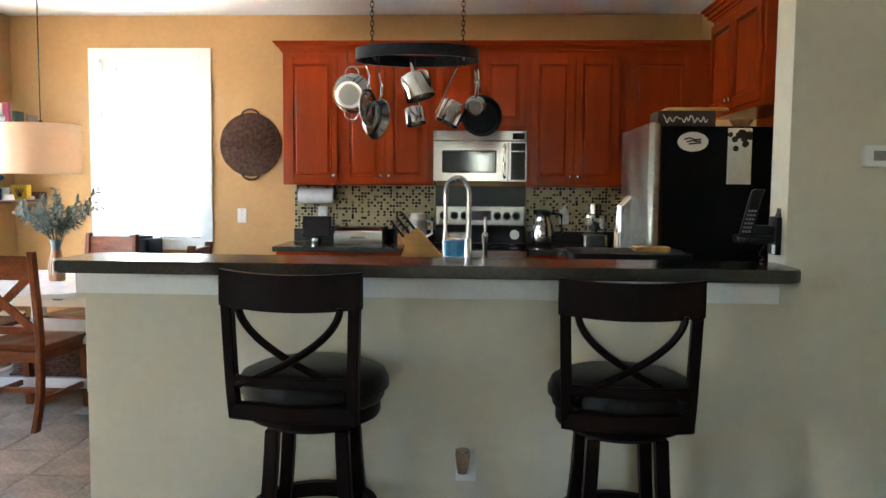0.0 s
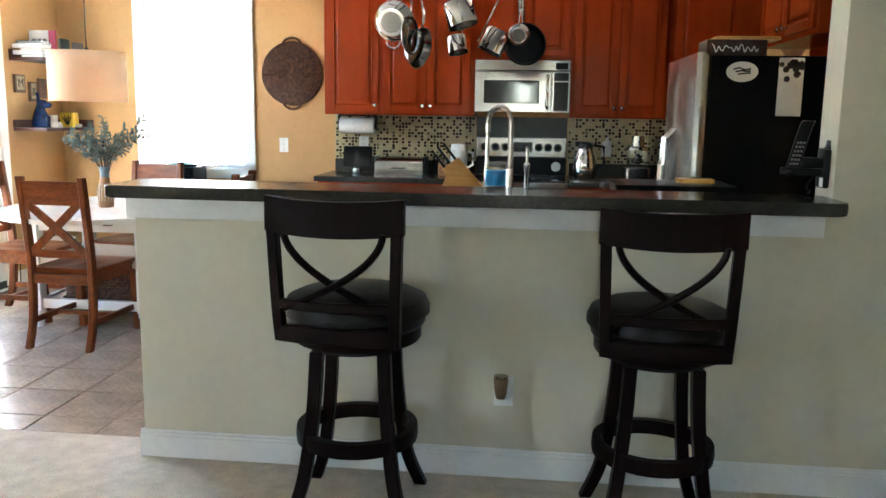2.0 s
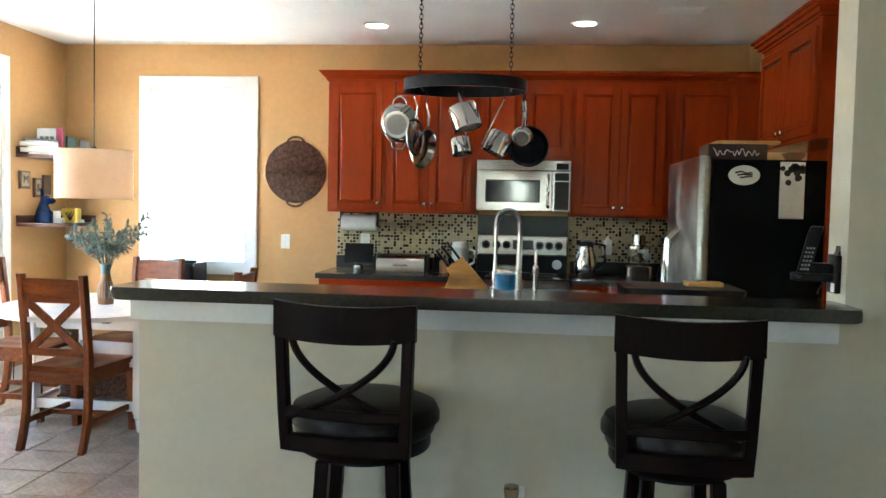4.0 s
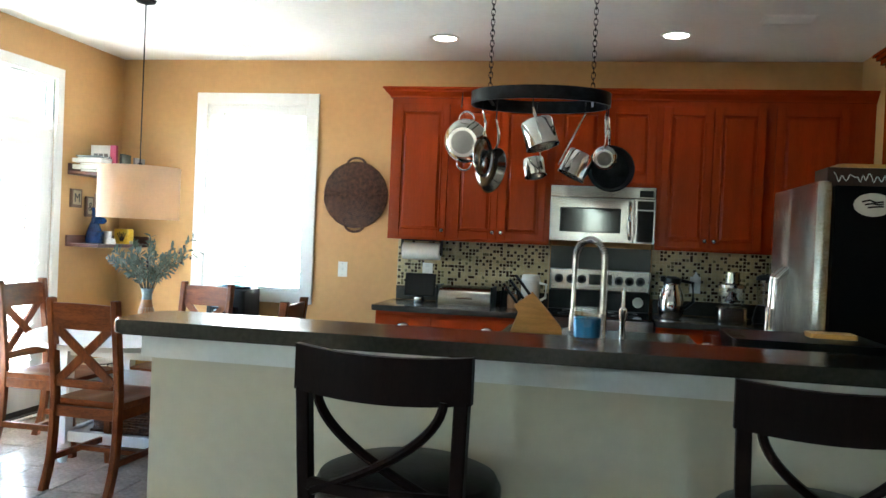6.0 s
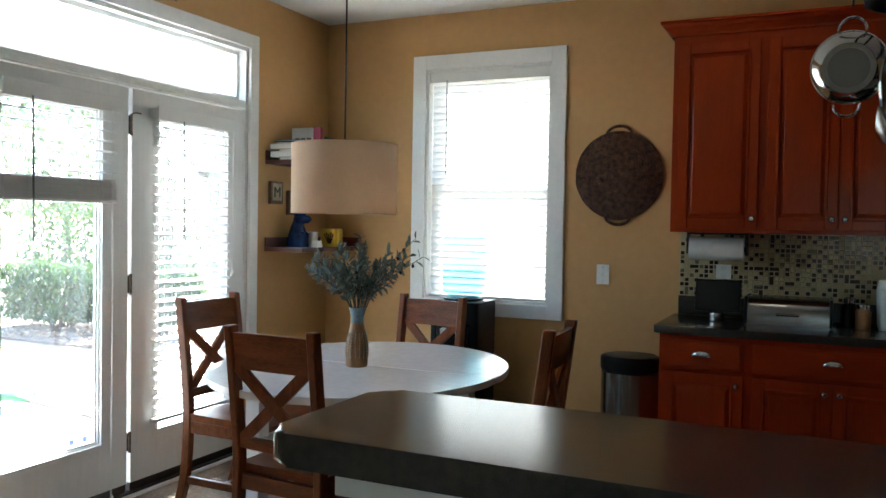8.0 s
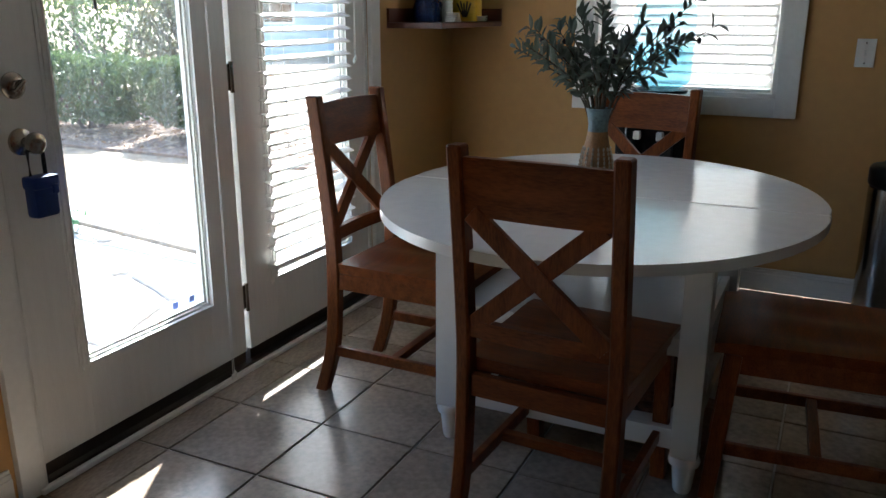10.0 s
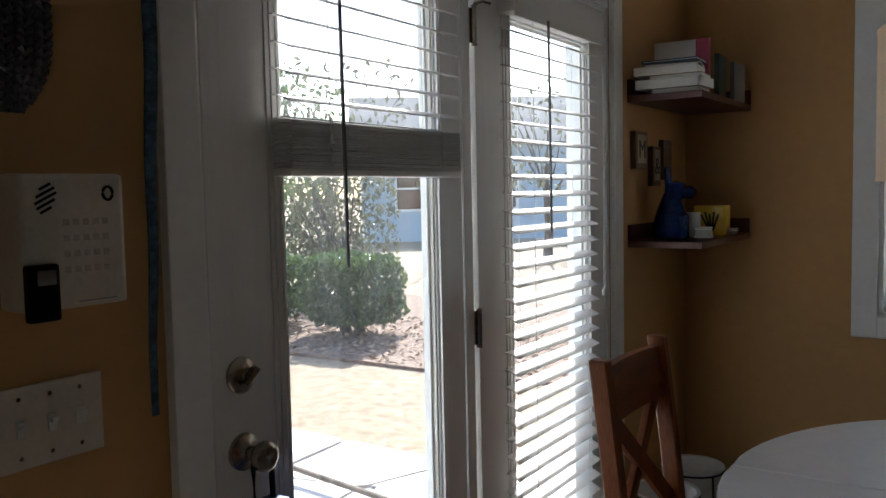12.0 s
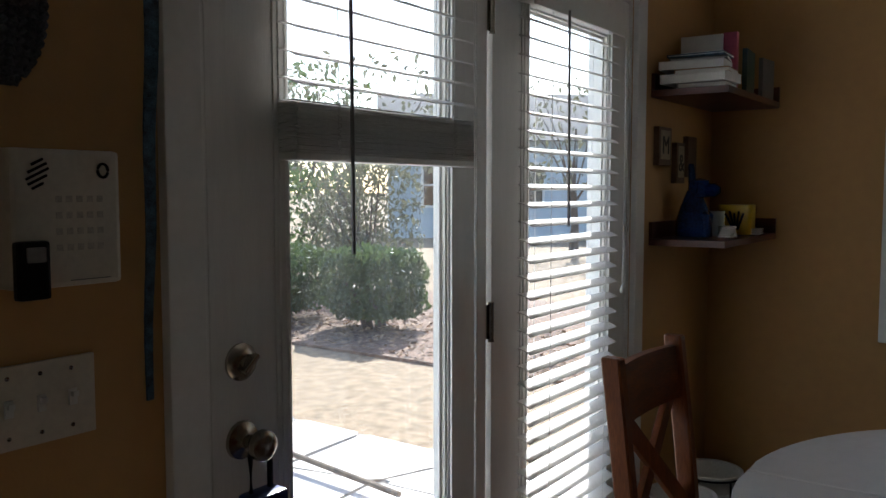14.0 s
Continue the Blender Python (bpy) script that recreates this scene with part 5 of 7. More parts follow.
for nm, lst, mt in (("tan_tile", bl, M_MOSAIC), ("dark_tile", bd, M_MOSAIC_D), ("olive_tile", bo, M_MOSAIC_O)):
    V, F = [], []
    for (a, b, c, d) in lst:
        k = len(V)
        yb_, yf_, e = YB - 0.0052, YB - 0.0090, 0.0012
        V += [(a, yb_, b), (c, yb_, b), (c, yb_, d), (a, yb_, d), (a + e, yf_, b + e), (c - e, yf_, b + e), (c - e, yf_, d - e), (a + e, yf_, d - e)]
        F += [(k + 4, k + 5, k + 6, k + 7), (k, k + 1, k + 5, k + 4), (k + 1, k + 2, k + 6, k + 5), (k + 2, k + 3, k + 7, k + 6), (k + 3, k, k + 4, k + 7)]
    me = bpy.data.meshes.new(nm)
    me.from_pydata(V, [], F)
    me.materials.append(mt)
    o = new(nm, me)
    o.parent = ms
    tagged(o, kind="stuff")
bm = B()
box(bm, 0.0, YB - 0.006, 0.95, 0.728, YB - 0.0005, 1.372)
tagged(part("trim_range_panel", bm, M_PANEL), "dark green-black panel behind the range", "trim", kind="structure")

# ---- range ----
rg = thing("range", "stainless and black electric range with knobs on the back panel", "stove", (0.004, 5.83, 0))
W = 0.722
bm = B()
box(bm, 0, 0.03, 0.08, W, 0.66, 0.90, 0.004)
part("body", bm, M_STEEL, rg)
bm = B()
box(bm, 0.0, 0.02, 0.901, W, 0.60, 0.914, 0.005)
part("cooktop", bm, M_BLACK_SHINY, rg, "black glass cooktop")
bm = B()
box(bm, 0.02, 0.0, 0.24, W - 0.02, 0.03, 0.80, 0.006)
od = part("oven_door", bm, M_STEEL, rg)
bm = B()
box(bm, 0.12, -0.003, 0.36, W - 0.12, 0.001, 0.66, 0.002)
part("oven_window", bm, M_BLACK_SHINY, od)
bm = B()
tube(bm, [(0.06, -0.045, 0.775), (W - 0.06, -0.045, 0.775)], 0.013, 10)
for x in (0.08, W - 0.08):
    tube(bm, [(x, 0.0, 0.775), (x, -0.045, 0.775)], 0.009, 8)
part("handle", bm, M_CHROME, od, smooth=True)
bm = B()
box(bm, 0.0, 0.575, 0.915, W, 0.655, 1.05, 0.004)
part("back_riser", bm, M_BLACK, rg)
bm = B()
box(bm, 0.0, 0.555, 1.05, W, 0.655, 1.215, 0.012)
bp_ = part("control_panel", bm, M_STEEL, rg)
for x in (0.07, 0.155, 0.235, 0.50, 0.575, 0.65):
    bm = B()
    lathe(bm, [(0.031, 0), (0.031, 0.003), (0.024, 0.004), (0.022, 0.022), (0.018, 0.027), (0, 0.027)], 22, m=Matrix.Translation((x, 0.5545, 1.135)) @ Matrix.Rotation(radians(90), 4, "X"))
    kb = part("knob", bm, M_BLACK, bp_, "black control knob", smooth=True)
bm = B()
box(bm, 0.285, 0.551, 1.10, 0.45, 0.556, 1.175, 0.002)
part("display", bm, M_BLACK_SHINY, bp_)
bm = B()
lathe(bm, [(0.038, 0), (0.038, 0.006), (0.03, 0.008), (0, 0.008)], 24, m=Matrix.Translation((0.64, 0.573, 0.985)) @ Matrix.Rotation(radians(90), 4, "X"))
part("timer_dial", bm, M_WHITEPLASTIC, rg, "round white timer dial")
for (x, y, r) in ((0.19, 0.17, 0.10), (0.53, 0.17, 0.08), (0.19, 0.42, 0.08), (0.53, 0.42, 0.10)):
    bm = B()
    lathe(bm, [(r - 0.004, 0.9145), (r, 0.9148), (r, 0.9142)], 32, (x, y, 0))
    part("burner_ring", bm, M_GREY, rg)

# microwave
mw = thing("microwave", "stainless over-the-range microwave with dark window", "microwave", (0.004, 6.10, 1.41))
W, HH = 0.716, 0.385
bm = B()
box(bm, 0, 0.022, 0, W, 0.395, HH, 0.004)
part("body", bm, M_STEEL, mw)
bm = B()
box(bm, 0.0, 0.0, 0.0, 0.575, 0.021, HH - 0.082, 0.005)
md = part("door", bm, M_STEEL, mw)
bm = B()
box(bm, 0.07, -0.003, 0.065, 0.485, 0.001, 0.235, 0.008)
part("window", bm, M_BLACK_SHINY, md)
bm = B()
pts = [(0.548, 0.0, 0.03), (0.545, -0.04, 0.05), (0.543, -0.05, 0.15), (0.545, -0.04, 0.25), (0.548, 0.0, 0.275)]
tube(bm, pts, 0.012, 10)
part("handle", bm, M_CHROME, md, smooth=True)
bm = B()
box(bm, 0.580, 0.004, 0.0, W, 0.021, HH - 0.082, 0.004)
cp = part("control_panel", bm, M_STEEL, mw)
bm = B()
box(bm, 0.594, 0.0, 0.012, W - 0.014, 0.005, 0.225, 0.002)
box(bm, 0.594, 0.0, 0.235, W - 0.014, 0.005, 0.292, 0.002)
part("keypad", bm, M_BLACK_SHINY, cp)
bm = B()
box(bm, 0.0, 0.0, HH - 0.079, W, 0.021, HH, 0.006)
vg = part("vent_grille", bm, M_STEEL, mw)
bm = B()
box(bm, 0.605, -0.002, HH - 0.066, W - 0.02, 0.002, HH - 0.02, 0.001)
part("badge_plate", bm, M_BLACK, vg)

# ---- refrigerator, front towards the kitchen ----
fr = thing("refrigerator", "side-by-side refrigerator with stainless doors and black sides", "refrigerator", (1.25, 4.975, 0), -90)
FW, FH = 0.875, 1.715
bm = B()
box(bm, 0, 0.075, 0.03, FW, 0.76, FH - 0.02, 0.006)
part("body", bm, M_FRIDGE_SIDE, fr, "matt black refrigerator body")
for (a, b, hx) in ((0.003, 0.37, 0.335), (0.378, FW - 0.003, 0.412)):
    bm = B()
    box(bm, a, 0, 0.09, b, 0.068, FH, 0.026)
    d = part("door", bm, M_STEEL_DULL, fr, smooth=True)
    bm = B()
    pts = [(hx, 0.0, 0.62), (hx, -0.045, 0.66), (hx, -0.066, 0.9), (hx, -0.066, 1.12), (hx, -0.05, 1.27), (hx, 0.0, 1.32)]
    tube(bm, pts, 0.016, 12)
    part("handle", bm, M_CHROME, d, smooth=True)
bm = B()
box(bm, 0.01, 0.06, 0.0, FW - 0.01, 0.72, 0.03)
part("plinth", bm, M_BLACK, fr)
# upper cabinet over the refrigerator and its end panel
cabinet("upper_cabinet", "cherry wood cabinet above the refrigerator with two doors", (1.80, 5.02, 0), -90, 0.99, XR - 1.80 - 0.003, 1.80, U1,
        [(0.03, 1.825, 0.485, U1 - 0.055, {"knob": (0.45, 1.865)}), (0.495, 1.825, 0.96, U1 - 0.055, {"knob": (0.53, 1.865)})], UG)
bm = B()
box(bm, 1.86, 4.032, 0, XR - 0.003, 4.055, 1.798)
tagged(part("end_panel", bm, M_CHERRY), "cherry wood panel beside the refrigerator", "cabinet panel")
bm = B()
for (o, z0, z1) in ((0.012, 2.395, 2.41), (0.03, 2.41, 2.435), (0.048, 2.435, 2.455), (0.062, 2.455, 2.47)):
    box(bm, 1.80 - o, 4.02 - o, z0, XR - 0.003, 5.03 + o, z1)
tagged(part("trim_crown_side", bm, M_CHERRY_H), "cherry wood crown moulding above the refrigerator", "trim", kind="structure")

# added dark sheet: stands in for the shade under the cabinet, over the refrigerator
bm = B()
box(bm, XR - 0.02, 4.057, 1.0, XR - 0.003, 5.02, 1.798)
tagged(part("back_panel", bm, M_CHERRY), "dark cherry-coloured sheet standing in for shade on the wall behind the refrigerator", "cabinet panel")

# magnets and things on top of the refrigerator
FY = 4.1
mg = thing("magnet", "white oval sticker with a dark wave mark", "magnet", (1.475, FY - 0.001, 1.615))
bm = B()
lathe(bm, [(0.0, 0.0), (0.5, 0.0), (0.5, 0.05), (0, 0.05)], 32, m=Matrix.Diagonal((0.155, 1, 0.10, 1)) @ Matrix.Rotation(radians(90), 4, "X") @ Matrix.Scale(0.05, 4, (0, 0, 1)))
part("disc", bm, M_WHITEPLASTIC, mg)
bm = B()
for k in range(3):
    tube(bm, [(-0.045 + 0.012 * k, -0.0035, 0.012 - 0.012 * k), (-0.015 + 0.012 * k, -0.0035, 0.02 - 0.014 * k), (0.01 + 0.01 * k, -0.0035, 0.0 - 0.008 * k + 0.01), (0.04, -0.0035, 0.014 - 0.01 * k)], 0.004, 5)
part("mark", bm, M_BLACK, mg)
nt_ = thing("notepad", "long notepad with dark printed leaves at the top", "notepad", (1.71, FY - 0.001, 1.40))
bm = B()
box(bm, -0.06, -0.006, 0, 0.06, 0.0, 0.285, 0.001)
part("sheet", bm, M_PAPER, nt_)
bm = B()
rr = random.Random(3)
for k in range(14):
    x, z = rr.uniform(-0.05, 0.05), 0.285 - abs(rr.gauss(0, 0.045)) - 0.015
    lathe(bm, [(0, 0), (0.012 + 0.008 * rr.random(), 0), (0.012, 0.0008), (0, 0.0008)], 7, m=Matrix.Translation((x, -0.0062, z)) @ Matrix.Rotation(radians(90), 4, "X"))
part("print", bm, M_INK, nt_)
bx = thing("wooden_sign_box", "brown wooden box with pale script lettering", "box", (1.47, 4.33, 1.695))
bm = B()
box(bm, -0.15, -0.11, 0, 0.15, 0.11, 0.088, 0.004)
part("body", bm, M_BOXBROWN, bx)
bm = B()
tube(bm, smooth_line([(-0.125 + 0.011 * k, -0.1125, 0.040 + 0.016 * math.sin(k * 2.4) + (0.026 if k in (0, 7, 13) else 0)) for k in range(22)], 3), 0.0022, 5)
part("script", bm, M_PAPER, bx)
tr = thing("serving_tray", "pale wooden serving board lying on the box", "tray", (1.53, 4.33, 1.784))
bm = B()
prism(bm, rounded_rect(-0.16, -0.11, 0.16, 0.11, 0.03), 0, 0.016, 0.004)
part("board", bm, M_BLOCK, tr)
bw = thing("small_dish", "small cream and brown dish on the refrigerator", "dish", (1.74, 4.19, 1.695))
bm = B()
lathe(bm, [(0, 0), (0.035, 0), (0.045, 0.014), (0.062, 0.038), (0.058, 0.038), (0.042, 0.016), (0, 0.01)], 24)
part("bowl", bm, M_TERRACOTTA, bw, smooth=True)
bm = B()
lathe(bm, [(0.0, 0.026), (0.05, 0.026), (0.04, 0.042), (0, 0.05)], 12)
part("contents", bm, M_BOXBROWN, bw)

# ---- things on the back counter ----
pt = thing("paper_towel_holder", "white paper towel roll under the cabinet", "paper towel", (-0.955, 6.36, 1.285))
bm = B()
lathe(bm, [(0.018, -0.14), (0.062, -0.14), (0.062, 0.14), (0.018, 0.14), (0.018, -0.14)], 32, m=RX)
part("roll", bm, M_PAPER, pt, smooth=True)
bm = B()
for s in (-1, 1):
    box(bm, s * 0.150 - 0.006, -0.03, -0.03, s * 0.150 + 0.006, 0.03, 0.087, 0.003)
tube(bm, [(-0.15, 0, 0), (0.15, 0, 0)], 0.014, 10)
box(bm, -0.156, -0.03, 0.075, 0.156, 0.03, 0.0865, 0.003)
part("bracket", bm, M_BLACK, pt)
tbt = thing("tablet_stand", "black tablet on a round silver speaker dock", "tablet", (-0.93, 6.22, 0.909))
bm = B()
lathe(bm, [(0, 0), (0.040, 0), (0.042, 0.006), (0.038, 0.042), (0.028, 0.048), (0, 0.048)], 28)
part("dock", bm, M_STEEL, tbt, smooth=True)
bm = B()
box(bm, -0.115, -0.006, 0.0, 0.115, 0.004, 0.172, 0.004, m=pose(0, 0.0, 0.047, -14, 0, 0))
scr = part("screen_frame", bm, M_BLACK, tbt)
bm = B()
box(bm, -0.108, -0.008, 0.008, 0.108, -0.0055, 0.164, 0.001, m=pose(0, 0.0, 0.047, -14, 0, 0))
part("screen", bm, M_BLACK_SHINY, scr)
bb = thing("bread_box", "roll-top stainless bread box with black ends", "bread box", (-0.585, 6.28, 0.909))
bm = B()
pr = [(-0.13, 0.0), (-0.13, 0.06)] + [(-0.13 + 0.1 - 0.1 * math.cos(radians(a)), 0.06 + 0.075 * math.sin(radians(a))) for a in (25, 50, 75, 90)] + [(0.10, 0.135), (0.10, 0)]
lo = [bm.verts.new((-0.19, y, z)) for y, z in pr]
hi = [bm.verts.new((0.19, y, z)) for y, z in pr]
bm.faces.new(lo)
bm.faces.new(hi[::-1])
for i in range(len(pr)):
    bm.faces.new((lo[i], hi[i], hi[(i + 1) % len(pr)], lo[(i + 1) % len(pr)]))
part("lid", bm, M_STEEL, bb, smooth=True)
for s in (-1, 1):
    bm = B()
    box(bm, s * 0.198 - 0.008, -0.135, 0, s * 0.198 + 0.008, 0.105, 0.142, 0.006)
    part("end_cap", bm, M_BLACK, bb)
bm = B()
box(bm, -0.055, -0.150, 0.052, 0.055, -0.128, 0.064, 0.004)
part("handle", bm, M_NICKEL, bb)


def jar(name, label, at, r, h, body, cap):
    t = thing(name, label, "jar", at)
    bm = B()
    lathe(bm, [(0, 0), (r * 0.95, 0), (r, 0.01), (r, h * 0.72), (r * 0.75, h * 0.82), (0, h * 0.82)], 24)
    part("body", bm, body, t, smooth=True)
    bm = B()
    lathe(bm, [(0, h * 0.82), (r * 0.8, h * 0.82), (r * 0.82, h * 0.97), (r * 0.6, h), (0, h)], 24)
    part("lid", bm, cap, t, smooth=True)
    return t


jar("spice_jar", "small glass jar of brown spice with silver lid", (-0.245, 6.22, 0.909), 0.036, 0.125, M_TERRACOTTA, M_CHROME)
jar("spice_jar", "small dark jar with silver lid", (-0.305, 6.30, 0.909), 0.034, 0.15, M_BLACK, M_CHROME)
wp = thing("water_pitcher", "white translucent water filter pitcher", "pitcher", (-0.12, 6.25, 0.909))
bm = B()
lathe(bm, [(0, 0), (0.055, 0), (0.062, 0.02), (0.07, 0.20), (0.066, 0.205), (0.058, 0.03), (0, 0.02)], 28)
part("body", bm, M_CERAMIC, wp, smooth=True)
bm = B()
lathe(bm, [(0, 0.205), (0.068, 0.205), (0.06, 0.245), (0, 0.25)], 28)
part("lid", bm, M_WHITEPLASTIC, wp, smooth=True)
bm = B()
tube(bm, [(0.066, -0.02, 0.19), (0.115, -0.035, 0.18), (0.112, -0.035, 0.09), (0.064, -0.02, 0.06)], 0.010, 8)
part("handle", bm, M_WHITEPLASTIC, wp, smooth=True)
cf = thing("thermal_carafe", "polished steel coffee carafe with black lid", "carafe", (0.86, 6.22, 0.909))
bm = B()
lathe(bm, [(0, 0), (0.052, 0), (0.062, 0.015), (0.068, 0.07), (0.058, 0.13), (0.042, 0.165), (0.045, 0.18), (0, 0.18)], 32)
part("body", bm, M_CHROME, cf, smooth=True)
bm = B()
lathe(bm, [(0, 0.18), (0.046, 0.18), (0.044, 0.205), (0.02, 0.215), (0, 0.215)], 24)
box(bm, -0.06, -0.02, 0.185, -0.035, 0.02, 0.215, 0.005)
part("lid", bm, M_BLACK, cf, smooth=True)
bm = B()
tube(bm, [(0.045, 0, 0.195), (0.105, 0, 0.185), (0.11, 0, 0.09), (0.065, 0, 0.05)], 0.010, 8)
part("handle", bm, M_BLACK, cf, smooth=True)
cf.matrix_world = pose(0.86, 6.22, 0.909) @ Matrix.Scale(1.33, 4)
fp = thing("food_processor", "steel food processor with clear bowl", "food processor", (1.255, 6.20, 0.909))
bm = B()
prism(bm, rounded_rect(-0.095, -0.09, 0.095, 0.09, 0.03), 0, 0.095, 0.012)
part("base", bm, M_STEEL, fp, smooth=True)
bm = B()
lathe(bm, [(0.02, 0.095), (0.07, 0.097), (0.085, 0.12), (0.09, 0.23), (0.086, 0.23), (0.08, 0.12), (0.02, 0.1)], 32)
b_ = part("bowl", bm, M_WAXGLASS, fp, "clear plastic bowl", smooth=True)
bm = B()
lathe(bm, [(0, 0.23), (0.092, 0.23), (0.092, 0.25), (0.05, 0.26), (0.048, 0.335), (0, 0.335)], 32)
part("lid", bm, M_STEEL, fp, smooth=True)
bm = B()
lathe(bm, [(0, 0.1), (0.02, 0.1), (0.016, 0.2), (0.05, 0.14), (0.04, 0.13), (0, 0.13)], 16)
part("blade", bm, M_STEEL, fp)
bl_ = thing("blender", "dark blender with glass jug beside the food processor", "blender", (1.475, 6.22, 0.909))
bm = B()
lathe(bm, [(0, 0), (0.075, 0), (0.078, 0.02), (0.06, 0.10), (0.05, 0.12), (0, 0.12)], 28)
part("base", bm, M_BLACK, bl_, smooth=True)
bm = B()
lathe(bm, [(0, 0.12), (0.046, 0.12), (0.065, 0.29), (0.061, 0.29), (0.043, 0.13), (0, 0.13)], 28)
part("jug", bm, M_WAXGLASS, bl_, smooth=True)
bm = B()
lathe(bm, [(0, 0.29), (0.066, 0.29), (0.06, 0.315), (0.03, 0.33), (0, 0.33)], 28)
part("lid", bm, M_BLACK, bl_, smooth=True)


def plate(name, label, at, rz, kind_, w=0.075, h=0.118, gang=1, mat=None):
    """A wall plate facing local -y, with one or more rockers or sockets."""
    t = thing(name, label, kind_, at, rz)
    bm = B()
    box(bm, -w / 2, -0.006, -h / 2, w / 2, 0, h / 2, 0.002)
    pl_ = part("plate", bm, mat or M_WHITEPLASTIC, t)
    for g in range(gang):
        x = (g - (gang - 1) / 2) * 0.046
        if kind_ == "switch":
            bm = B()
            box(bm, x - 0.006, -0.0105, -0.012, x + 0.006, -0.006, 0.012, 0.001)
            box(bm, x - 0.0045, -0.018, 0.001, x + 0.0045, -0.010, 0.009, 0.001)
            part("toggle", bm, M_CERAMIC, t)
            for z in (-0.042, 0.042):
                bm = B()
                lathe(bm, [(0, 0.0012), (0.003, 0.0008), (0.0035, 0)], 8, m=Matrix.Translation((x, -0.006, z)) @ Matrix.Rotation(radians(90), 4, "X"))
                part("screw", bm, M_STEEL, t)
        else:
            for z in (-0.02, 0.02):
                bm = B()
                box(bm, x - 0.016, -0.009, z - 0.014, x + 0.016, -0.006, z + 0.014, 0.003)
                part("socket", bm, M_CERAMIC, t)
    return t


plate("light_switch", "white single light switch on the tan wall", (-1.61, YB - 0.0005, 1.112), 0, "switch")
plate("wall_outlet", "white outlet plate on the mosaic", (-0.93, YB - 0.0092, 1.155), 0, "outlet", 0.08, 0.08)
oc = plate("wall_outlet", "white outlet on the mosaic beside the range", (1.045, YB - 0.0092, 1.13), 0, "outlet")
af = thing("air_freshener", "small white plug-in air freshener", "air freshener", (1.045, YB - 0.019, 1.15))
bm = B()
lathe(bm, [(0, 0), (0.022, 0), (0.024, 0.03), (0.016, 0.055), (0.008, 0.06), (0.008, 0.075), (0, 0.075)], 16, (0, -0.026, 0))
part("body", bm, M_WHITEPLASTIC, af, smooth=True)

# knife block on the island
isl = thing("kitchen_island", "small kitchen island with dark top and cherry drawer", "kitchen island", (-0.12, 4.36, 0))
bm = B()
prism(bm, rounded_rect(0, 0, 0.95, 0.50, 0.02), 0.90, 0.935, 0.006)
part("top", bm, M_COUNTER, isl, smooth=True)
bm = B()
box(bm, 0.03, 0.03, 0.80, 0.92, 0.47, 0.899)
part("apron", bm, M_CHERRY_H, isl)
bm = B()
box(bm, 0.02, 0.025, 0.08, 0.93, 0.475, 0.80, 0.004)
cb_ = part("body", bm, M_TRIM, isl, "white painted island body")
bm = B()
box(bm, 0.05, 0.008, 0.10, 0.47, 0.024, 0.785, 0.004)
dr_ = part("door", bm, M_TRIM, isl)
bm = B()
lathe(bm, [(0, 0), (0.008, 0), (0.007, 0.012), (0.016, 0.02), (0.014, 0.03), (0, 0.032)], 18, m=Matrix.Translation((0.09, 0.008, 0.74)) @ Matrix.Rotation(radians(90), 4, "X"))
part("knob", bm, M_NICKEL, dr_, smooth=True)
bm = B()
box(bm, 0.48, 0.008, 0.10, 0.90, 0.024, 0.785, 0.004)
part("door", bm, M_TRIM, isl)
bm = B()
box(bm, 0.04, 0.05, 0, 0.91, 0.45, 0.08)
part("plinth", bm, M_BLACK, isl)

kbk = thing("knife_block", "pale maple knife block full of black-handled knives", "knife block", (0.045, 4.52, 0.936), 5)
bm = B()
side = [(-0.125, 0.0), (0.135, 0.0), (0.13, 0.035), (-0.02, 0.205), (-0.112, 0.135), (-0.085, 0.098)]
lo = [bm.verts.new((x, -0.045, z)) for x, z in side]
hi = [bm.verts.new((x, 0.045, z)) for x, z in side]
bm.faces.new(lo)
bm.faces.new(hi[::-1])
for i in range(len(side)):
    bm.faces.new((lo[i], hi[i], hi[(i + 1) % 6], lo[(i + 1) % 6]))
bmesh.ops.bevel(bm, geom=list(bm.edges), offset=0.003, segments=2, affect="EDGES")
part("block", bm, M_BLOCK, kbk)
for i in range(3):
    for j in range(3):
        bm = B()
        u = (i + 0.5) / 3
        px, pz = -0.112 + 0.092 * u, 0.135 + 0.07 * u
        y = -0.028 + 0.028 * j
        L = 0.10 + 0.02 * ((i + j) % 2)
        beam(bm, (px + 0.006, y, pz - 0.008), (px - 0.62 * L, y, pz + 0.78 * L), 0.013, 0.020, 0.003, (0, 1, 0))
        part("knife_handle", bm, M_BLACK, kbk)

# ---- pot rack ----
prk = thing("pot_rack", "oval black iron pot rack hung from the ceiling by chains", "pot rack", (0.016, 4.57, 2.09))
bm = B()
NR = 48
rows = []
for k in range(NR):
    a = 2 * math.pi * k / NR
    c, s = math.cos(a), math.sin(a)
    rows.append([bm.verts.new((rx * c, ry * s, z)) for rx, ry, z in ((0.356, 0.246, 0), (0.356, 0.246, 0.066), (0.347, 0.237, 0.066), (0.347, 0.237, 0))])
for k in range(NR):
    a, b = rows[k], rows[(k + 1) % NR]
    for j in range(4):
        bm.faces.new((a[j], b[j], b[(j + 1) % 4], a[(j + 1) % 4]))
part("ring", bm, M_IRON, prk, smooth=True)
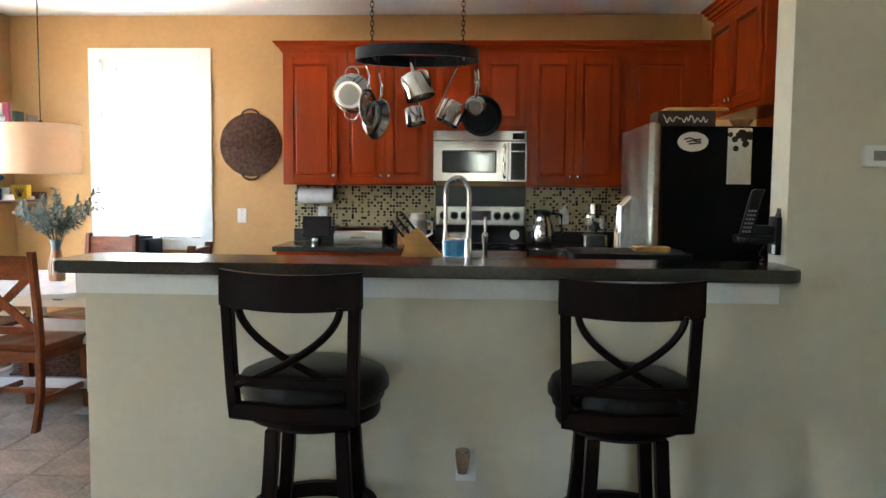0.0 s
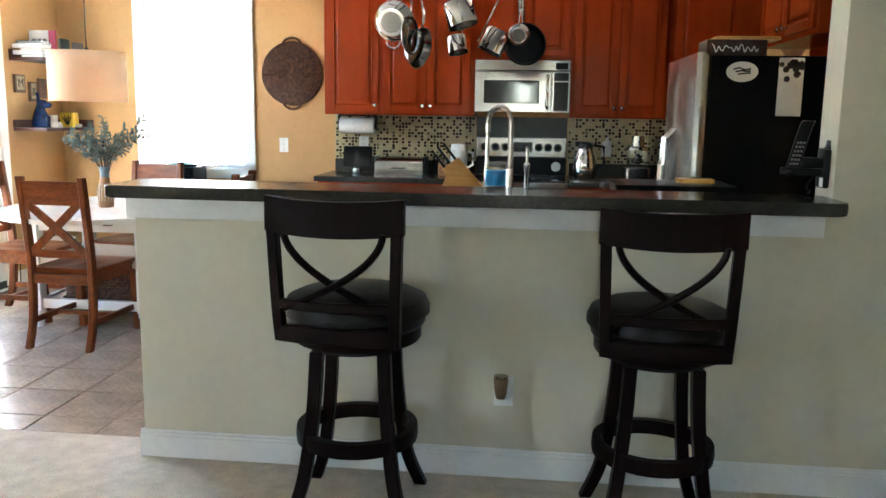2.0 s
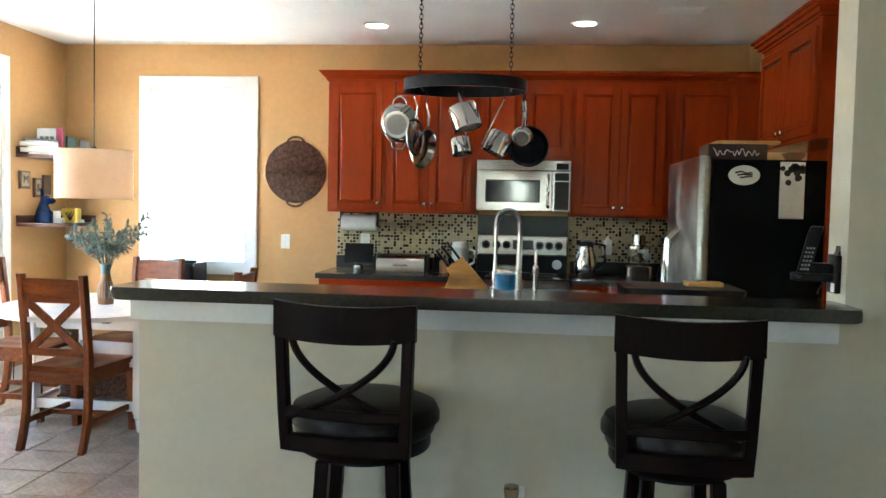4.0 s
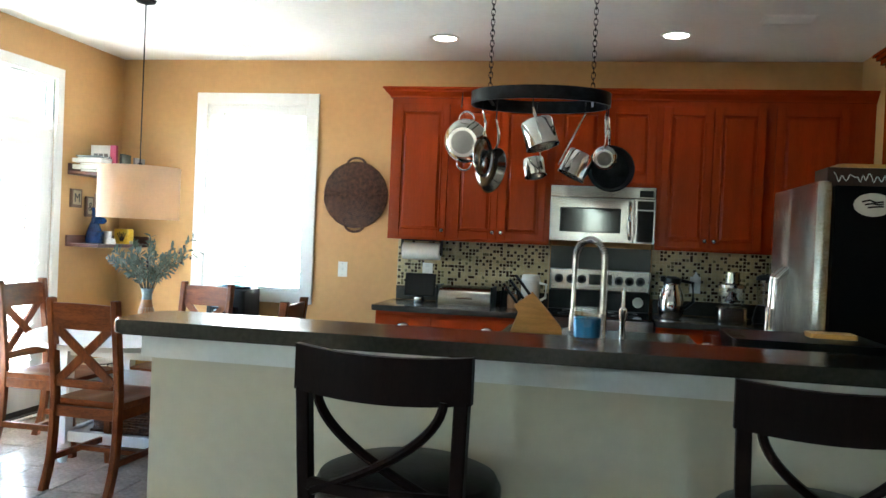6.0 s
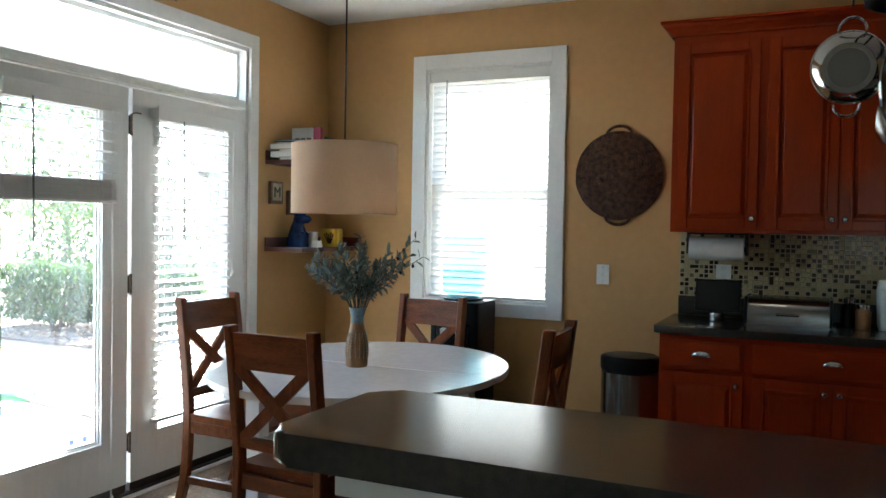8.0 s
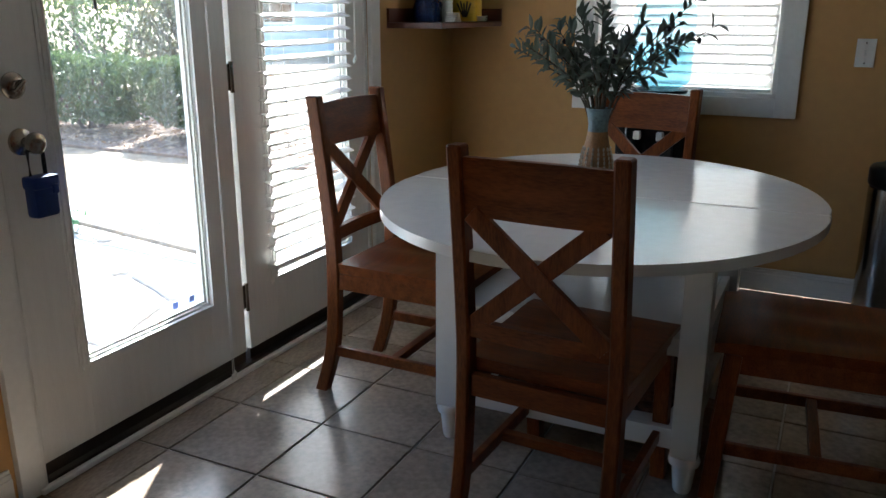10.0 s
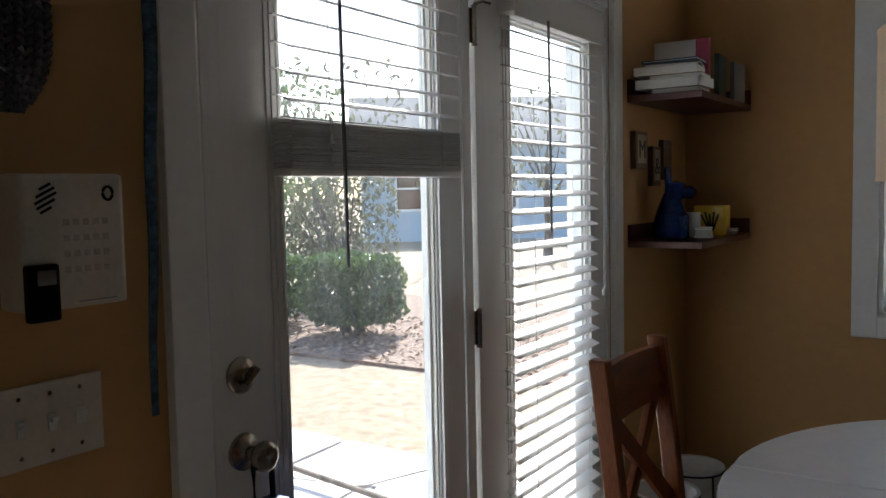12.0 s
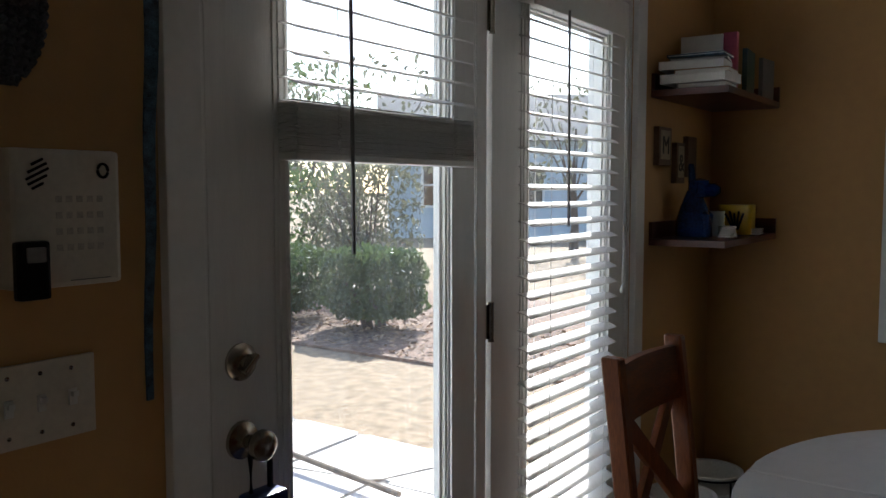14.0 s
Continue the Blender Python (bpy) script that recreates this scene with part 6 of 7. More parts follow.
for x in (-0.262, 0.262):
    yy = 0.24 * math.sqrt(1 - (x / 0.352) ** 2)
    bm = B()
    beam(bm, (x, -yy, 0.03), (x, yy, 0.03), 0.012, 0.012)
    part("cross_bar", bm, M_IRON, prk)
    bm = B()
    n = 22
    z0, z1 = 0.036, H - 2.09 - 0.02
    for k in range(n):
        zc = z0 + (z1 - z0) * (k + 0.5) / n
        hl = (z1 - z0) / n * 0.72
        rot = Matrix.Translation((x, 0, zc)) @ Matrix.Rotation(radians(90 * (k % 2)), 4, "Z")
        tube(bm, [rot @ Vector((0.010 * math.cos(q), 0, hl * math.sin(q))) for q in [2 * math.pi * i / 10 for i in range(10)]], 0.0026, 5, closed=True)
    part("chain", bm, M_IRON, prk)
    bm = B()
    lathe(bm, [(0, -0.02), (0.008, -0.018), (0.02, -0.004), (0.02, 0.0), (0, 0.0)], 14, (x, 0, H - 2.09))
    part("ceiling_hook", bm, M_IRON, prk)


def hook(parent, x, y, z_ring, z_to):
    bm = B()
    tube(bm, [(x, y, z_ring + 0.012), (x, y + 0.008, z_ring + 0.016), (x, y + 0.01, z_ring), (x, y, z_ring - 0.02), (x, y, z_to + 0.012), (x, y - 0.008, z_to), (x, y - 0.014, z_to + 0.008)], 0.0032, 6)
    part("hook", bm, M_IRON, parent)


def pan(label, category, hang, centre, axis, r, depth, mat, inner=None, flare=1.0, loops=False):
    """A pan hanging from a hook; axis points from its base to its open side."""
    t = thing(category.replace(" ", "_"), label, category, hang, 0, "pans on the pot rack")
    hang, centre, axis = Vector(hang), Vector(centre), Vector(axis).normalized()
    c = centre - hang - axis * depth / 2
    am = Matrix.Translation(c) @ axis.to_track_quat("Z", "Y").to_matrix().to_4x4()
    rb = r * flare
    bm = B()
    lathe(bm, [(0, 0), (rb * 0.92, 0), (rb, depth * 0.1), (r, depth), (r * 1.03, depth * 1.01), (r * 0.975, depth), (rb * 0.96, depth * 0.14), (rb * 0.88, 0.006), (0, 0.006)], 40, m=am)
    part("bowl", bm, mat, t, smooth=True)
    rim = c + axis * depth * 0.85
    up_ = -rim
    up_ = (up_ - axis * up_.dot(axis)).normalized()
    bm = B()
    if loops:
        side_ = axis.cross(up_)
        for sg in (1, -1):
            if sg < 0:
                part("handle", bm, M_CHROME, t, smooth=True)
                bm = B()
            base = rim + up_ * r * sg
            tube(bm, [base + side_ * 0.04 * math.cos(a) + up_ * sg * 0.042 * math.sin(a) for a in [math.pi * i / 8 for i in range(9)]], 0.0045, 8)
    else:
        p0 = rim + up_ * r * 0.97
        p1 = rim + up_ * (r + 0.025) + axis * 0.008
        L_ = (-p1).length
        tube(bm, [p0, p1, p1 * 0.6 + axis * 0.010, p1 * 0.2 + axis * 0.004, Vector((0, 0, 0))], [0.007, 0.008, 0.0095, 0.0095, 0.006], 8, flat=0.55)
    part("handle", bm, M_CHROME, t, smooth=True)
    if inner:
        bm = B()
        lathe(bm, [(0, -0.002), (rb * 0.72, -0.002), (rb * 0.72, 0.0), (0, 0.0)], 32, m=am)
        part("base_disc", bm, inner, t, "dull grey base")
    return t


RZ = 2.09
M_DULLSTEEL = material("worn_pan_base", (0.22, 0.20, 0.18), 0.45, 1.0, vary=0.15, scale=30)
pan("polished steel colander with two loop handles", "colander", (-0.372, 4.46, 2.06), (-0.375, 4.60, 1.905), (0.05, 0.95, 0.18), 0.113, 0.085, M_CHROME, M_STEEL, 0.74, True)
pan("steel frying pan seen edge-on with long handle", "frying pan", (-0.205, 4.56, 2.02), (-0.236, 4.62, 1.765), (0.88, -0.40, -0.24), 0.118, 0.045, M_STEEL, M_DULLSTEEL, 0.85)
pan("flat steel splatter screen hanging edge-on", "splatter screen", (-0.268, 4.50, 2.05), (-0.262, 4.52, 1.82), (0.94, -0.34, 0.0), 0.105, 0.010, M_STEEL, None, 0.96)
pan("steel saucepan hanging with its side turned", "saucepan", (-0.005, 4.38, 2.055), (0.030, 4.42, 1.930), (0.30, -0.12, -0.94), 0.083, 0.135, M_CHROME, M_DULLSTEEL)
pan("small steel saucepan with long handle", "saucepan", (-0.01, 4.70, 2.05), (-0.012, 4.74, 1.79), (0.20, -0.22, -0.94), 0.060, 0.095, M_CHROME, M_DULLSTEEL)
pan("steel saucepan hanging by a curved handle", "saucepan", (0.245, 4.60, 2.055), (0.212, 4.63, 1.80), (-0.42, -0.12, -0.88), 0.074, 0.125, M_CHROME, M_DULLSTEEL)
pan("black non-stick frying pan with steel handle", "frying pan", (0.362, 4.62, 2.05), (0.385, 4.66, 1.785), (0.08, -0.98, 0.12), 0.118, 0.045, M_IRON, None, 0.85)
pan("small round steel pan in front of the black pan", "frying pan", (0.352, 4.52, 2.05), (0.352, 4.545, 1.83), (0.05, 0.97, 0.2), 0.058, 0.05, M_CHROME, M_DULLSTEEL, 0.85)
for (x, y, zt) in ((-0.372, 4.46, 2.06), (-0.205, 4.56, 2.02), (-0.268, 4.50, 2.05), (-0.005, 4.38, 2.055), (-0.01, 4.70, 2.05), (0.245, 4.60, 2.055), (0.362, 4.62, 2.05), (0.352, 4.52, 2.05)):
    hook(prk, x - 0.016, y - 4.57 + 0.006, 0.03, zt - 2.09)

# ---- on and behind the bar ----
fc = thing("kitchen_faucet", "tall chrome spring-neck kitchen faucet", "faucet", (0.36, 3.02, 0.909), -42)
bm = B()
lathe(bm, [(0, 0), (0.028, 0), (0.028, 0.01), (0.0135, 0.018), (0.0135, 0.262), (0.011, 0.268), (0, 0.268)], 24)
part("column", bm, M_CHROME, fc, smooth=True)
pts = [(0, 0, 0.262), (0, 0, 0.32), (0, 0, 0.38)]
for i in range(21):
    a = math.pi * i / 20
    pts.append((-0.064 + 0.064 * math.cos(a), 0, 0.44 + 0.064 * math.sin(a)))
pts.append((-0.128, 0, 0.40))
bm = B()
tube(bm, pts, 0.0075, 8)
part("hose", bm, M_STEEL, fc, smooth=True)
bm = B()
dense = []
P = [Vector(p) for p in pts]
L = [0]
for a, b in zip(P, P[1:]):
    L.append(L[-1] + (b - a).length)
turns = 56
for i in range(turns * 10):
    s = L[-1] * i / (turns * 10 - 1)
    j = min(max(k for k in range(len(L)) if L[k] <= s + 1e-9), len(P) - 2)
    p = P[j].lerp(P[j + 1], (s - L[j]) / (L[j + 1] - L[j]))
    d = (P[j + 1] - P[j]).normalized()
    nrm = Vector((0, 1, 0))
    bin_ = d.cross(nrm)
    a = 2 * math.pi * i / 10
    dense.append(p + nrm * 0.0112 * math.cos(a) + bin_ * 0.0112 * math.sin(a))
tube(bm, dense, 0.0018, 4)
part("spring", bm, M_CHROME, fc, smooth=True)
bm = B()
lathe(bm, [(0, 0.20), (0.012, 0.20), (0.0125, 0.25), (0.008, 0.275), (0.0072, 0.40), (0, 0.405)], 20, (-0.128, 0, 0))
part("spray_head", bm, M_STEEL, fc, smooth=True)
bm = B()
beam(bm, (0, 0, 0.258), (-0.128, 0, 0.262), 0.008, 0.012)
part("support_arm", bm, M_CHROME, fc)
bm = B()
tube(bm, [(0.02, 0, 0.08), (0.05, 0.0, 0.09), (0.10, 0.0, 0.13)], [0.010, 0.008, 0.007], 8)
part("lever", bm, M_CHROME, fc, smooth=True)
sd = thing("soap_dispenser", "slim chrome soap pump beside the faucet", "soap dispenser", (0.425, 3.04, 0.909))
bm = B()
lathe(bm, [(0, 0), (0.02, 0), (0.02, 0.008), (0.009, 0.014), (0.009, 0.25), (0.013, 0.262), (0.013, 0.285), (0.006, 0.292), (0.006, 0.345), (0, 0.346)], 18)
part("body", bm, M_CHROME, sd, smooth=True)
bm = B()
tube(bm, smooth_line([(0, 0, 0.34), (0.0, 0.03, 0.348), (0.0, 0.065, 0.338)], 4), 0.006, 8)
part("spout", bm, M_CHROME, sd, smooth=True)
snk = thing("kitchen_sink", "dark undermount kitchen sink in the counter", "sink", (0.36, 3.30, 0.9085))
bm = B()
prism(bm, rounded_rect(-0.36, -0.19, 0.36, 0.19, 0.05), 0.0, 0.004, 0.001)
part("rim", bm, M_STEEL, snk)
bm = B()
prism(bm, rounded_rect(-0.33, -0.16, 0.33, 0.16, 0.05), 0.0045, 0.0055)
part("basin", bm, M_BLACK, snk)

cd = thing("candle", "blue wax candle in a clear glass tumbler", "candle", (0.315, 2.745, 1.112))
bm = B()
lathe(bm, [(0, 0), (0.036, 0), (0.040, 0.006), (0.043, 0.105), (0.0405, 0.105), (0.0375, 0.02), (0, 0.016)], 32)
p = part("glass", bm, M_WAXGLASS, cd, "clear tapered glass", smooth=True)
bm = B()
lathe(bm, [(0, 0.0175), (0.037, 0.021), (0.0393, 0.075), (0.02, 0.073), (0, 0.073)], 32)
wx = part("wax", bm, M_BLUEWAX, cd, "bright blue wax", smooth=True)
bm = B()
tube(bm, [(0, 0, 0.072), (0.002, 0, 0.082)], 0.001, 5)
part("wick", bm, M_BLACK, wx)

dk = thing("dish_rack", "black dish rack with a clear tray behind the bar", "dish rack", (1.02, 3.30, 0.909))
bm = B()
lo_, hi_ = rounded_rect(-0.20, -0.14, 0.20, 0.14, 0.03), rounded_rect(-0.24, -0.17, 0.24, 0.17, 0.03)
a = [bm.verts.new((x, y, 0.0)) for x, y in lo_]
b = [bm.verts.new((x, y, 0.205)) for x, y in hi_]
for i in range(len(a)):
    bm.faces.new((a[i], a[(i + 1) % len(a)], b[(i + 1) % len(a)], b[i]))
bm.faces.new(a[::-1])
bm.faces.new(b)
part("tub", bm, M_BLACK, dk)
bm = B()
prism(bm, rounded_rect(-0.30, -0.12, -0.19, 0.12, 0.03), 0.09, 0.205, 0.004)
part("clear_tray", bm, M_WAXGLASS, dk)
cbd = thing("cutting_board", "small wooden cutting board on the dish rack", "cutting board", (1.13, 3.34, 1.1145))
bm = B()
prism(bm, rounded_rect(-0.075, -0.05, 0.075, 0.05, 0.012), 0, 0.016, 0.003)
part("board", bm, M_BLOCK, cbd)

ph = thing("cordless_phone", "black cordless phone leaning in a wall-mounted cradle", "telephone", (1.4995, 2.885, 1.066))
bm = B()
box(bm, -0.022, -0.045, 0.075, 0, 0.045, 0.215, 0.008)
mount = part("wall_mount", bm, M_BLACK, ph, smooth=True)
bm = B()
post(bm, smooth_line([(-0.012, 0.0, 0.20), (0.004, 0.0, 0.225), (0.006, 0.0, 0.248)], 3), 0.012, 0.05)
part("mount_lip", bm, M_BLACK, mount)
bm = B()
box(bm, -0.0235, -0.040, 0.08, -0.0222, -0.008, 0.112, 0.0004)
part("tag", bm, M_PAPER, mount, "small white printed tag")
bm = B()
prism(bm, rounded_rect(-0.155, -0.05, -0.018, 0.05, 0.03), 0.118, 0.146, 0.008)
prism(bm, rounded_rect(-0.105, -0.035, -0.018, 0.035, 0.02), 0.14, 0.182, 0.012)
part("cradle", bm, M_BLACK, ph, smooth=True)
bm = B()
post(bm, smooth_line([(-0.125, -0.012, 0.135), (-0.108, -0.01, 0.20), (-0.088, -0.006, 0.28), (-0.074, -0.002, 0.315)], 4), 0.046, 0.024, c=0.007)
hd = part("handset", bm, M_BLACK, ph, smooth=True)
for k in range(6):
    for j in range(3):
        bm = B()
        c = Vector((-0.121, -0.0255, 0.16)).lerp(Vector((-0.097, -0.0205, 0.25)), k / 6)
        box(bm, c.x - 0.015 + 0.011 * j, c.y - 0.001, c.z - 0.004, c.x - 0.0075 + 0.011 * j, c.y + 0.004, c.z + 0.004, 0.001)
        part("key", bm, M_GREY, hd)
bm = B()
tube(bm, smooth_line([(-0.03, 0.02, 0.12), (-0.06, 0.015, 0.075), (-0.045, 0.01, 0.06), (-0.05, 0.03, 0.049)], 5), 0.003, 6)
part("cable", bm, M_BLACK, ph)

# outlets on the living room side
plate("wall_outlet", "white outlet low on the bar wall", (0.365, 2.7995, 0.345), 0, "outlet")
pgn = thing("scent_diffuser", "amber glass plug-in scent diffuser", "air freshener", (0.355, 2.789, 0.36))
bm = B()
lathe(bm, [(0, 0), (0.017, 0), (0.022, 0.02), (0.028, 0.075), (0.025, 0.08), (0, 0.08)], 20, (0, -0.035, -0.03))
part("shade", bm, material("amber_glass", (0.35, 0.22, 0.12), 0.15, vary=0.2, scale=20), pgn, smooth=True)
bm = B()
lathe(bm, [(0.024, 0), (0.027, 0.003), (0.027, 0.008), (0.02, 0.010), (0, 0.010)], 20, (0, -0.035, 0.05))
part("rim", bm, M_NICKEL, pgn, smooth=True)
th = thing("thermostat", "white wall thermostat with small grey display", "thermostat", (1.80, 2.7995, 1.50))
bm = B()
box(bm, -0.055, -0.024, -0.038, 0.055, 0, 0.038, 0.006)
part("case", bm, M_WHITEPLASTIC, th)
bm = B()
box(bm, -0.022, -0.0255, -0.016, 0.02, -0.0235, 0.018, 0.001)
part("display", bm, M_GREY, th)
fv = thing("floor_register", "dark slotted floor vent in the carpet", "vent", (1.80, 2.70, 0.0005))
bm = B()
box(bm, -0.16, -0.06, 0, 0.16, 0.06, 0.006, 0.002)
part("plate", bm, M_IRON, fv)
for k in range(14):
    bm = B()
    box(bm, -0.145 + 0.0215 * k, -0.045, 0.006, -0.135 + 0.0215 * k, 0.045, 0.009)
    part("slat", bm, M_BLACK, fv)

# ceiling fittings
for (x, y) in ((-0.733, 5.79), (0.77, 5.73)):
    rl_ = thing("recessed_light", "lit recessed ceiling light with white trim ring", "light", (x, y, H), group="recessed ceiling lights")
    bm = B()
    lathe(bm, [(0.075, -0.0005), (0.098, -0.0005), (0.096, -0.006), (0.078, -0.008), (0.075, -0.0005)], 36)
    part("trim_ring", bm, M_TRIM, rl_, smooth=True)
    bm = B()
    lathe(bm, [(0, -0.003), (0.074, -0.003), (0.074, -0.001), (0, -0.001)], 32)
    part("lens", bm, M_LED, rl_)
for (x, y, w) in ((-2.39, 5.95, 0.30), (1.36, 5.36, 0.30)):
    cv = thing("ceiling_vent", "white louvred ceiling air vent", "vent", (x, y, H), group="ceiling vents")
    bm = B()
    box(bm, -w / 2, -0.085, -0.006, w / 2, 0.085, -0.0005, 0.002)
    part("backing", bm, M_TRIM, cv)
    for k in range(8):
        bm = B()
        box(bm, -w / 2 + 0.02, -0.066 + 0.018 * k, -0.014, w / 2 - 0.02, -0.058 + 0.018 * k, -0.006)
        part("slat", bm, M_TRIM, cv)

# ---- dining corner: wall and floor things ----
# woven wall basket
wb = thing("wall_basket", "round dark brown woven basket hung on the wall", "basket", (-1.527, YB - 0.001, 1.695))
TW = Matrix.Rotation(radians(90), 4, "X")
for i in range(30):
    r = 0.250 - i * 0.0083
    y = -0.016 - 0.046 * math.sin(min(1, i / 18) * math.pi / 2) if i else -0.012
    bm = B()
    pts = []
    for j in range(72):
        a = 2 * math.pi * j / 72
        pts.append((r * math.cos(a), y - 0.0022 * (1 if (j // 2 + i) % 2 else -1), r * math.sin(a)))
    tube(bm, pts, 0.0056 if i else 0.010, 5, closed=True)
    part("weave_ring", bm, M_WICKER, wb)
bm = B()
lathe(bm, [(0, 0.056), (0.10, 0.056), (0.16, 0.045), (0.21, 0.026), (0.24, 0.010), (0.245, 0.0), (0, 0.0)], 40, m=TW)
part("backing", bm, M_WICKER, wb)
for sg in (1, -1):
    bm = B()
    pts = [(0.075 * math.cos(q), -0.02, sg * (0.232 + 0.055 * math.sin(q))) for q in [math.pi * i / 12 for i in range(13)]]
    tube(bm, pts, 0.009, 8)
    part("handle", bm, M_WICKER, wb, "bound cane loop handle", smooth=True)

# corner shelves
for z, lab in ((1.742, "dark wooden corner shelf holding books"), (1.207, "dark wooden corner shelf holding crockery and a figurine")):
    s = thing("corner_shelf", lab, "shelf", (XL + 0.0008, YB - 0.0008, z), group="corner shelves")
    bm = B()
    prism(bm, [(0, 0), (0, -0.69), (0.275, -0.69), (0.275, 0)], 0, 0.025, 0.002)
    part("board", bm, M_SHELF, s)
    bm = B()
    box(bm, 0.0, -0.69, 0.0255, 0.012, -0.0125, 0.085)
    part("wall_cleat", bm, M_SHELF, s)
    bm = B()
    box(bm, 0.0, -0.012, 0.0255, 0.275, 0.0, 0.085)
    part("wall_cleat", bm, M_SHELF, s)


def book(at, rz, w, d, h, cover, label, lie=True):
    t = thing("book", label, "book", at, rz, "books on the corner shelf")
    bm = B()
    if lie:
        box(bm, 0.004, 0.004, 0.003, w, d - 0.004, h - 0.003)
    else:
        box(bm, 0.003, 0.004, 0.004, w - 0.003, d - 0.004, h - 0.004)
    part("page_block", bm, M_PAPER, t)
    bm = B()
    if lie:
        box(bm, 0, 0, 0, w, d, 0.003)
        box(bm, 0, 0, h - 0.003, w, d, h)
        box(bm, 0, 0, 0.003, 0.003, d, h - 0.003)
    else:
        box(bm, 0, 0, 0, 0.003, d, h)
        box(bm, w - 0.003, 0, 0, w, d, h)
        box(bm, 0.003, 0, 0, w - 0.003, 0.003, h)
    part("cover", bm, cover, t)
    return t


SZ = 1.7675
bz_ = SZ
for (x, y, w, d, h, rz, mt, lab) in ((0.085, -0.665, 0.17, 0.15, 0.020, 2, M_GREY, "grey paperback book lying on the shelf"),
                                     (0.025, -0.672, 0.235, 0.165, 0.032, -3, M_PAPER, "white hardback book lying in a stack"),
                                     (0.070, -0.655, 0.19, 0.15, 0.018, 4, M_TERRACOTTA, "thin tan book lying in a stack"),
                                     (0.018, -0.668, 0.225, 0.165, 0.030, 6, M_PAPER, "thick white book lying askew in a stack"),
                                     (0.050, -0.650, 0.20, 0.15, 0.012, 11, M_GREY, "thin grey magazine on top of the stack"),
                                     (0.045, -0.660, 0.20, 0.14, 0.010, 3, M_LEASH, "thin blue magazine on top of the stack")):
    book((XL + x, YB + y, bz_), rz, w, d, h, mt, lab)
    bz_ += h + 0.0003
book((XL + 0.236, YB - 0.40, SZ), 5, 0.018, 0.15, 0.165, M_GREENCOVER, "dark green upright book", lie=False)
book((XL + 0.252, YB - 0.235, SZ), -4, 0.016, 0.13, 0.15, M_GREY, "thin grey book standing upright on the shelf", lie=False)
cvb = thing("book", "large white picture book with pink spine standing upright", "book", (XL + 0.016, YB - 0.44, SZ), 3, "books on the corner shelf")
bm = B()
box(bm, 0, 0, 0, 0.158, 0.03, 0.222, 0.002)
part("cover", bm, M_PAPER, cvb)
bm = B()
box(bm, 0.1585, -0.001, 0, 0.208, 0.031, 0.225, 0.003)
part("spine", bm, M_PINK, cvb, "pink cloth spine")
for k in range(3):
    bm = B()
    box(bm, 0.026 + 0.042 * k, -0.0015, 0.125, 0.058 + 0.042 * k, 0.0, 0.158)
    part("print", bm, M_GREY, cvb)

# figurine: one plain glazed shape
SZ2 = 1.2325
bm = B()
lathe(bm, [(0, 0), (0.062, 0), (0.068, 0.015), (0.066, 0.06), (0.052, 0.11), (0.036, 0.15), (0.026, 0.175), (0, 0.18)], 24, m=Matrix.Diagonal((1, 0.85, 1, 1)))
lathe(bm, [(0, -0.042), (0.03, -0.032), (0.042, 0), (0.035, 0.03), (0, 0.04)], 20, (0.020, -0.004, 0.182))
lathe(bm, [(0, 0), (0.026, 0.002), (0.025, 0.035), (0.012, 0.052), (0, 0.054)], 14, m=pose(0.046, -0.008, 0.176, 0, 90, 0))
for q in (-1, 1):
    lathe(bm, [(0, 0), (0.013, 0.0), (0.014, -0.03), (0.006, -0.05), (0, -0.051)], 10, m=pose(0.012, q * 0.038, 0.205, q * 14, 0, 0))
    lathe(bm, [(0, 0), (0.017, 0.0), (0.016, 0.05), (0.019, 0.085), (0, 0.10)], 12, (0.048, q * 0.024, 0))
tube(bm, smooth_line([(-0.006, 0, 0.19), (-0.010, 0, 0.235), (-0.014, 0, 0.275)], 4), [0.017, 0.016, 0.015, 0.014, 0.013, 0.012, 0.0115, 0.011, 0.009], 12)
fig = tagged(part("dog_figurine", bm, M_BLUEGLAZE, smooth=True), "glossy dark blue ceramic sitting dog figurine", "figurine")
fig.matrix_world = pose(XL + 0.090, YB - 0.47, SZ2, 0, 0, 4)
mgw = thing("mug", "square yellow ceramic mug with dark leaf print", "mug", (XL + 0.172, YB - 0.20, SZ2))
bm = B()
prism(bm, rounded_rect(-0.066, -0.04, 0.066, 0.04, 0.014), 0, 0.118, 0.004)
part("body", bm, M_YELLOW, mgw, smooth=True)
bm = B()
for k in range(5):
    beam(bm, (0.0 + 0.004 * k, -0.0405, 0.02), (-0.034 + 0.018 * k, -0.0405, 0.085 + 0.008 * (k % 2)), 0.008, 0.002, 0, (0, 1, 0))
part("print", bm, M_INK, mgw)
for j in range(5):
    bo_ = thing("bowl", "pale grey ceramic bowl in a stack", "bowl", (XL + 0.145, YB - 0.385, SZ2 + 0.0165 * j), group="stacked bowls")
    bm = B()
    lathe(bm, [(0, 0), (0.024, 0), (0.028, 0.004), (0.037, 0.03), (0.035, 0.03), (0.024, 0.007), (0, 0.006)], 24)
    part("shell", bm, M_CERAMIC, bo_, smooth=True)
for j in range(5):
    pl_ = thing("saucer", "small pale square saucer in a stack", "plate", (XL + 0.205, YB - 0.43, SZ2 + 0.0085 * j), 6 * j, group="stacked saucers")
    bm = B()
    prism(bm, rounded_rect(-0.03, -0.036, 0.03, 0.036, 0.012), 0, 0.007, 0.002)
    part("dish", bm, M_CERAMIC, pl_)
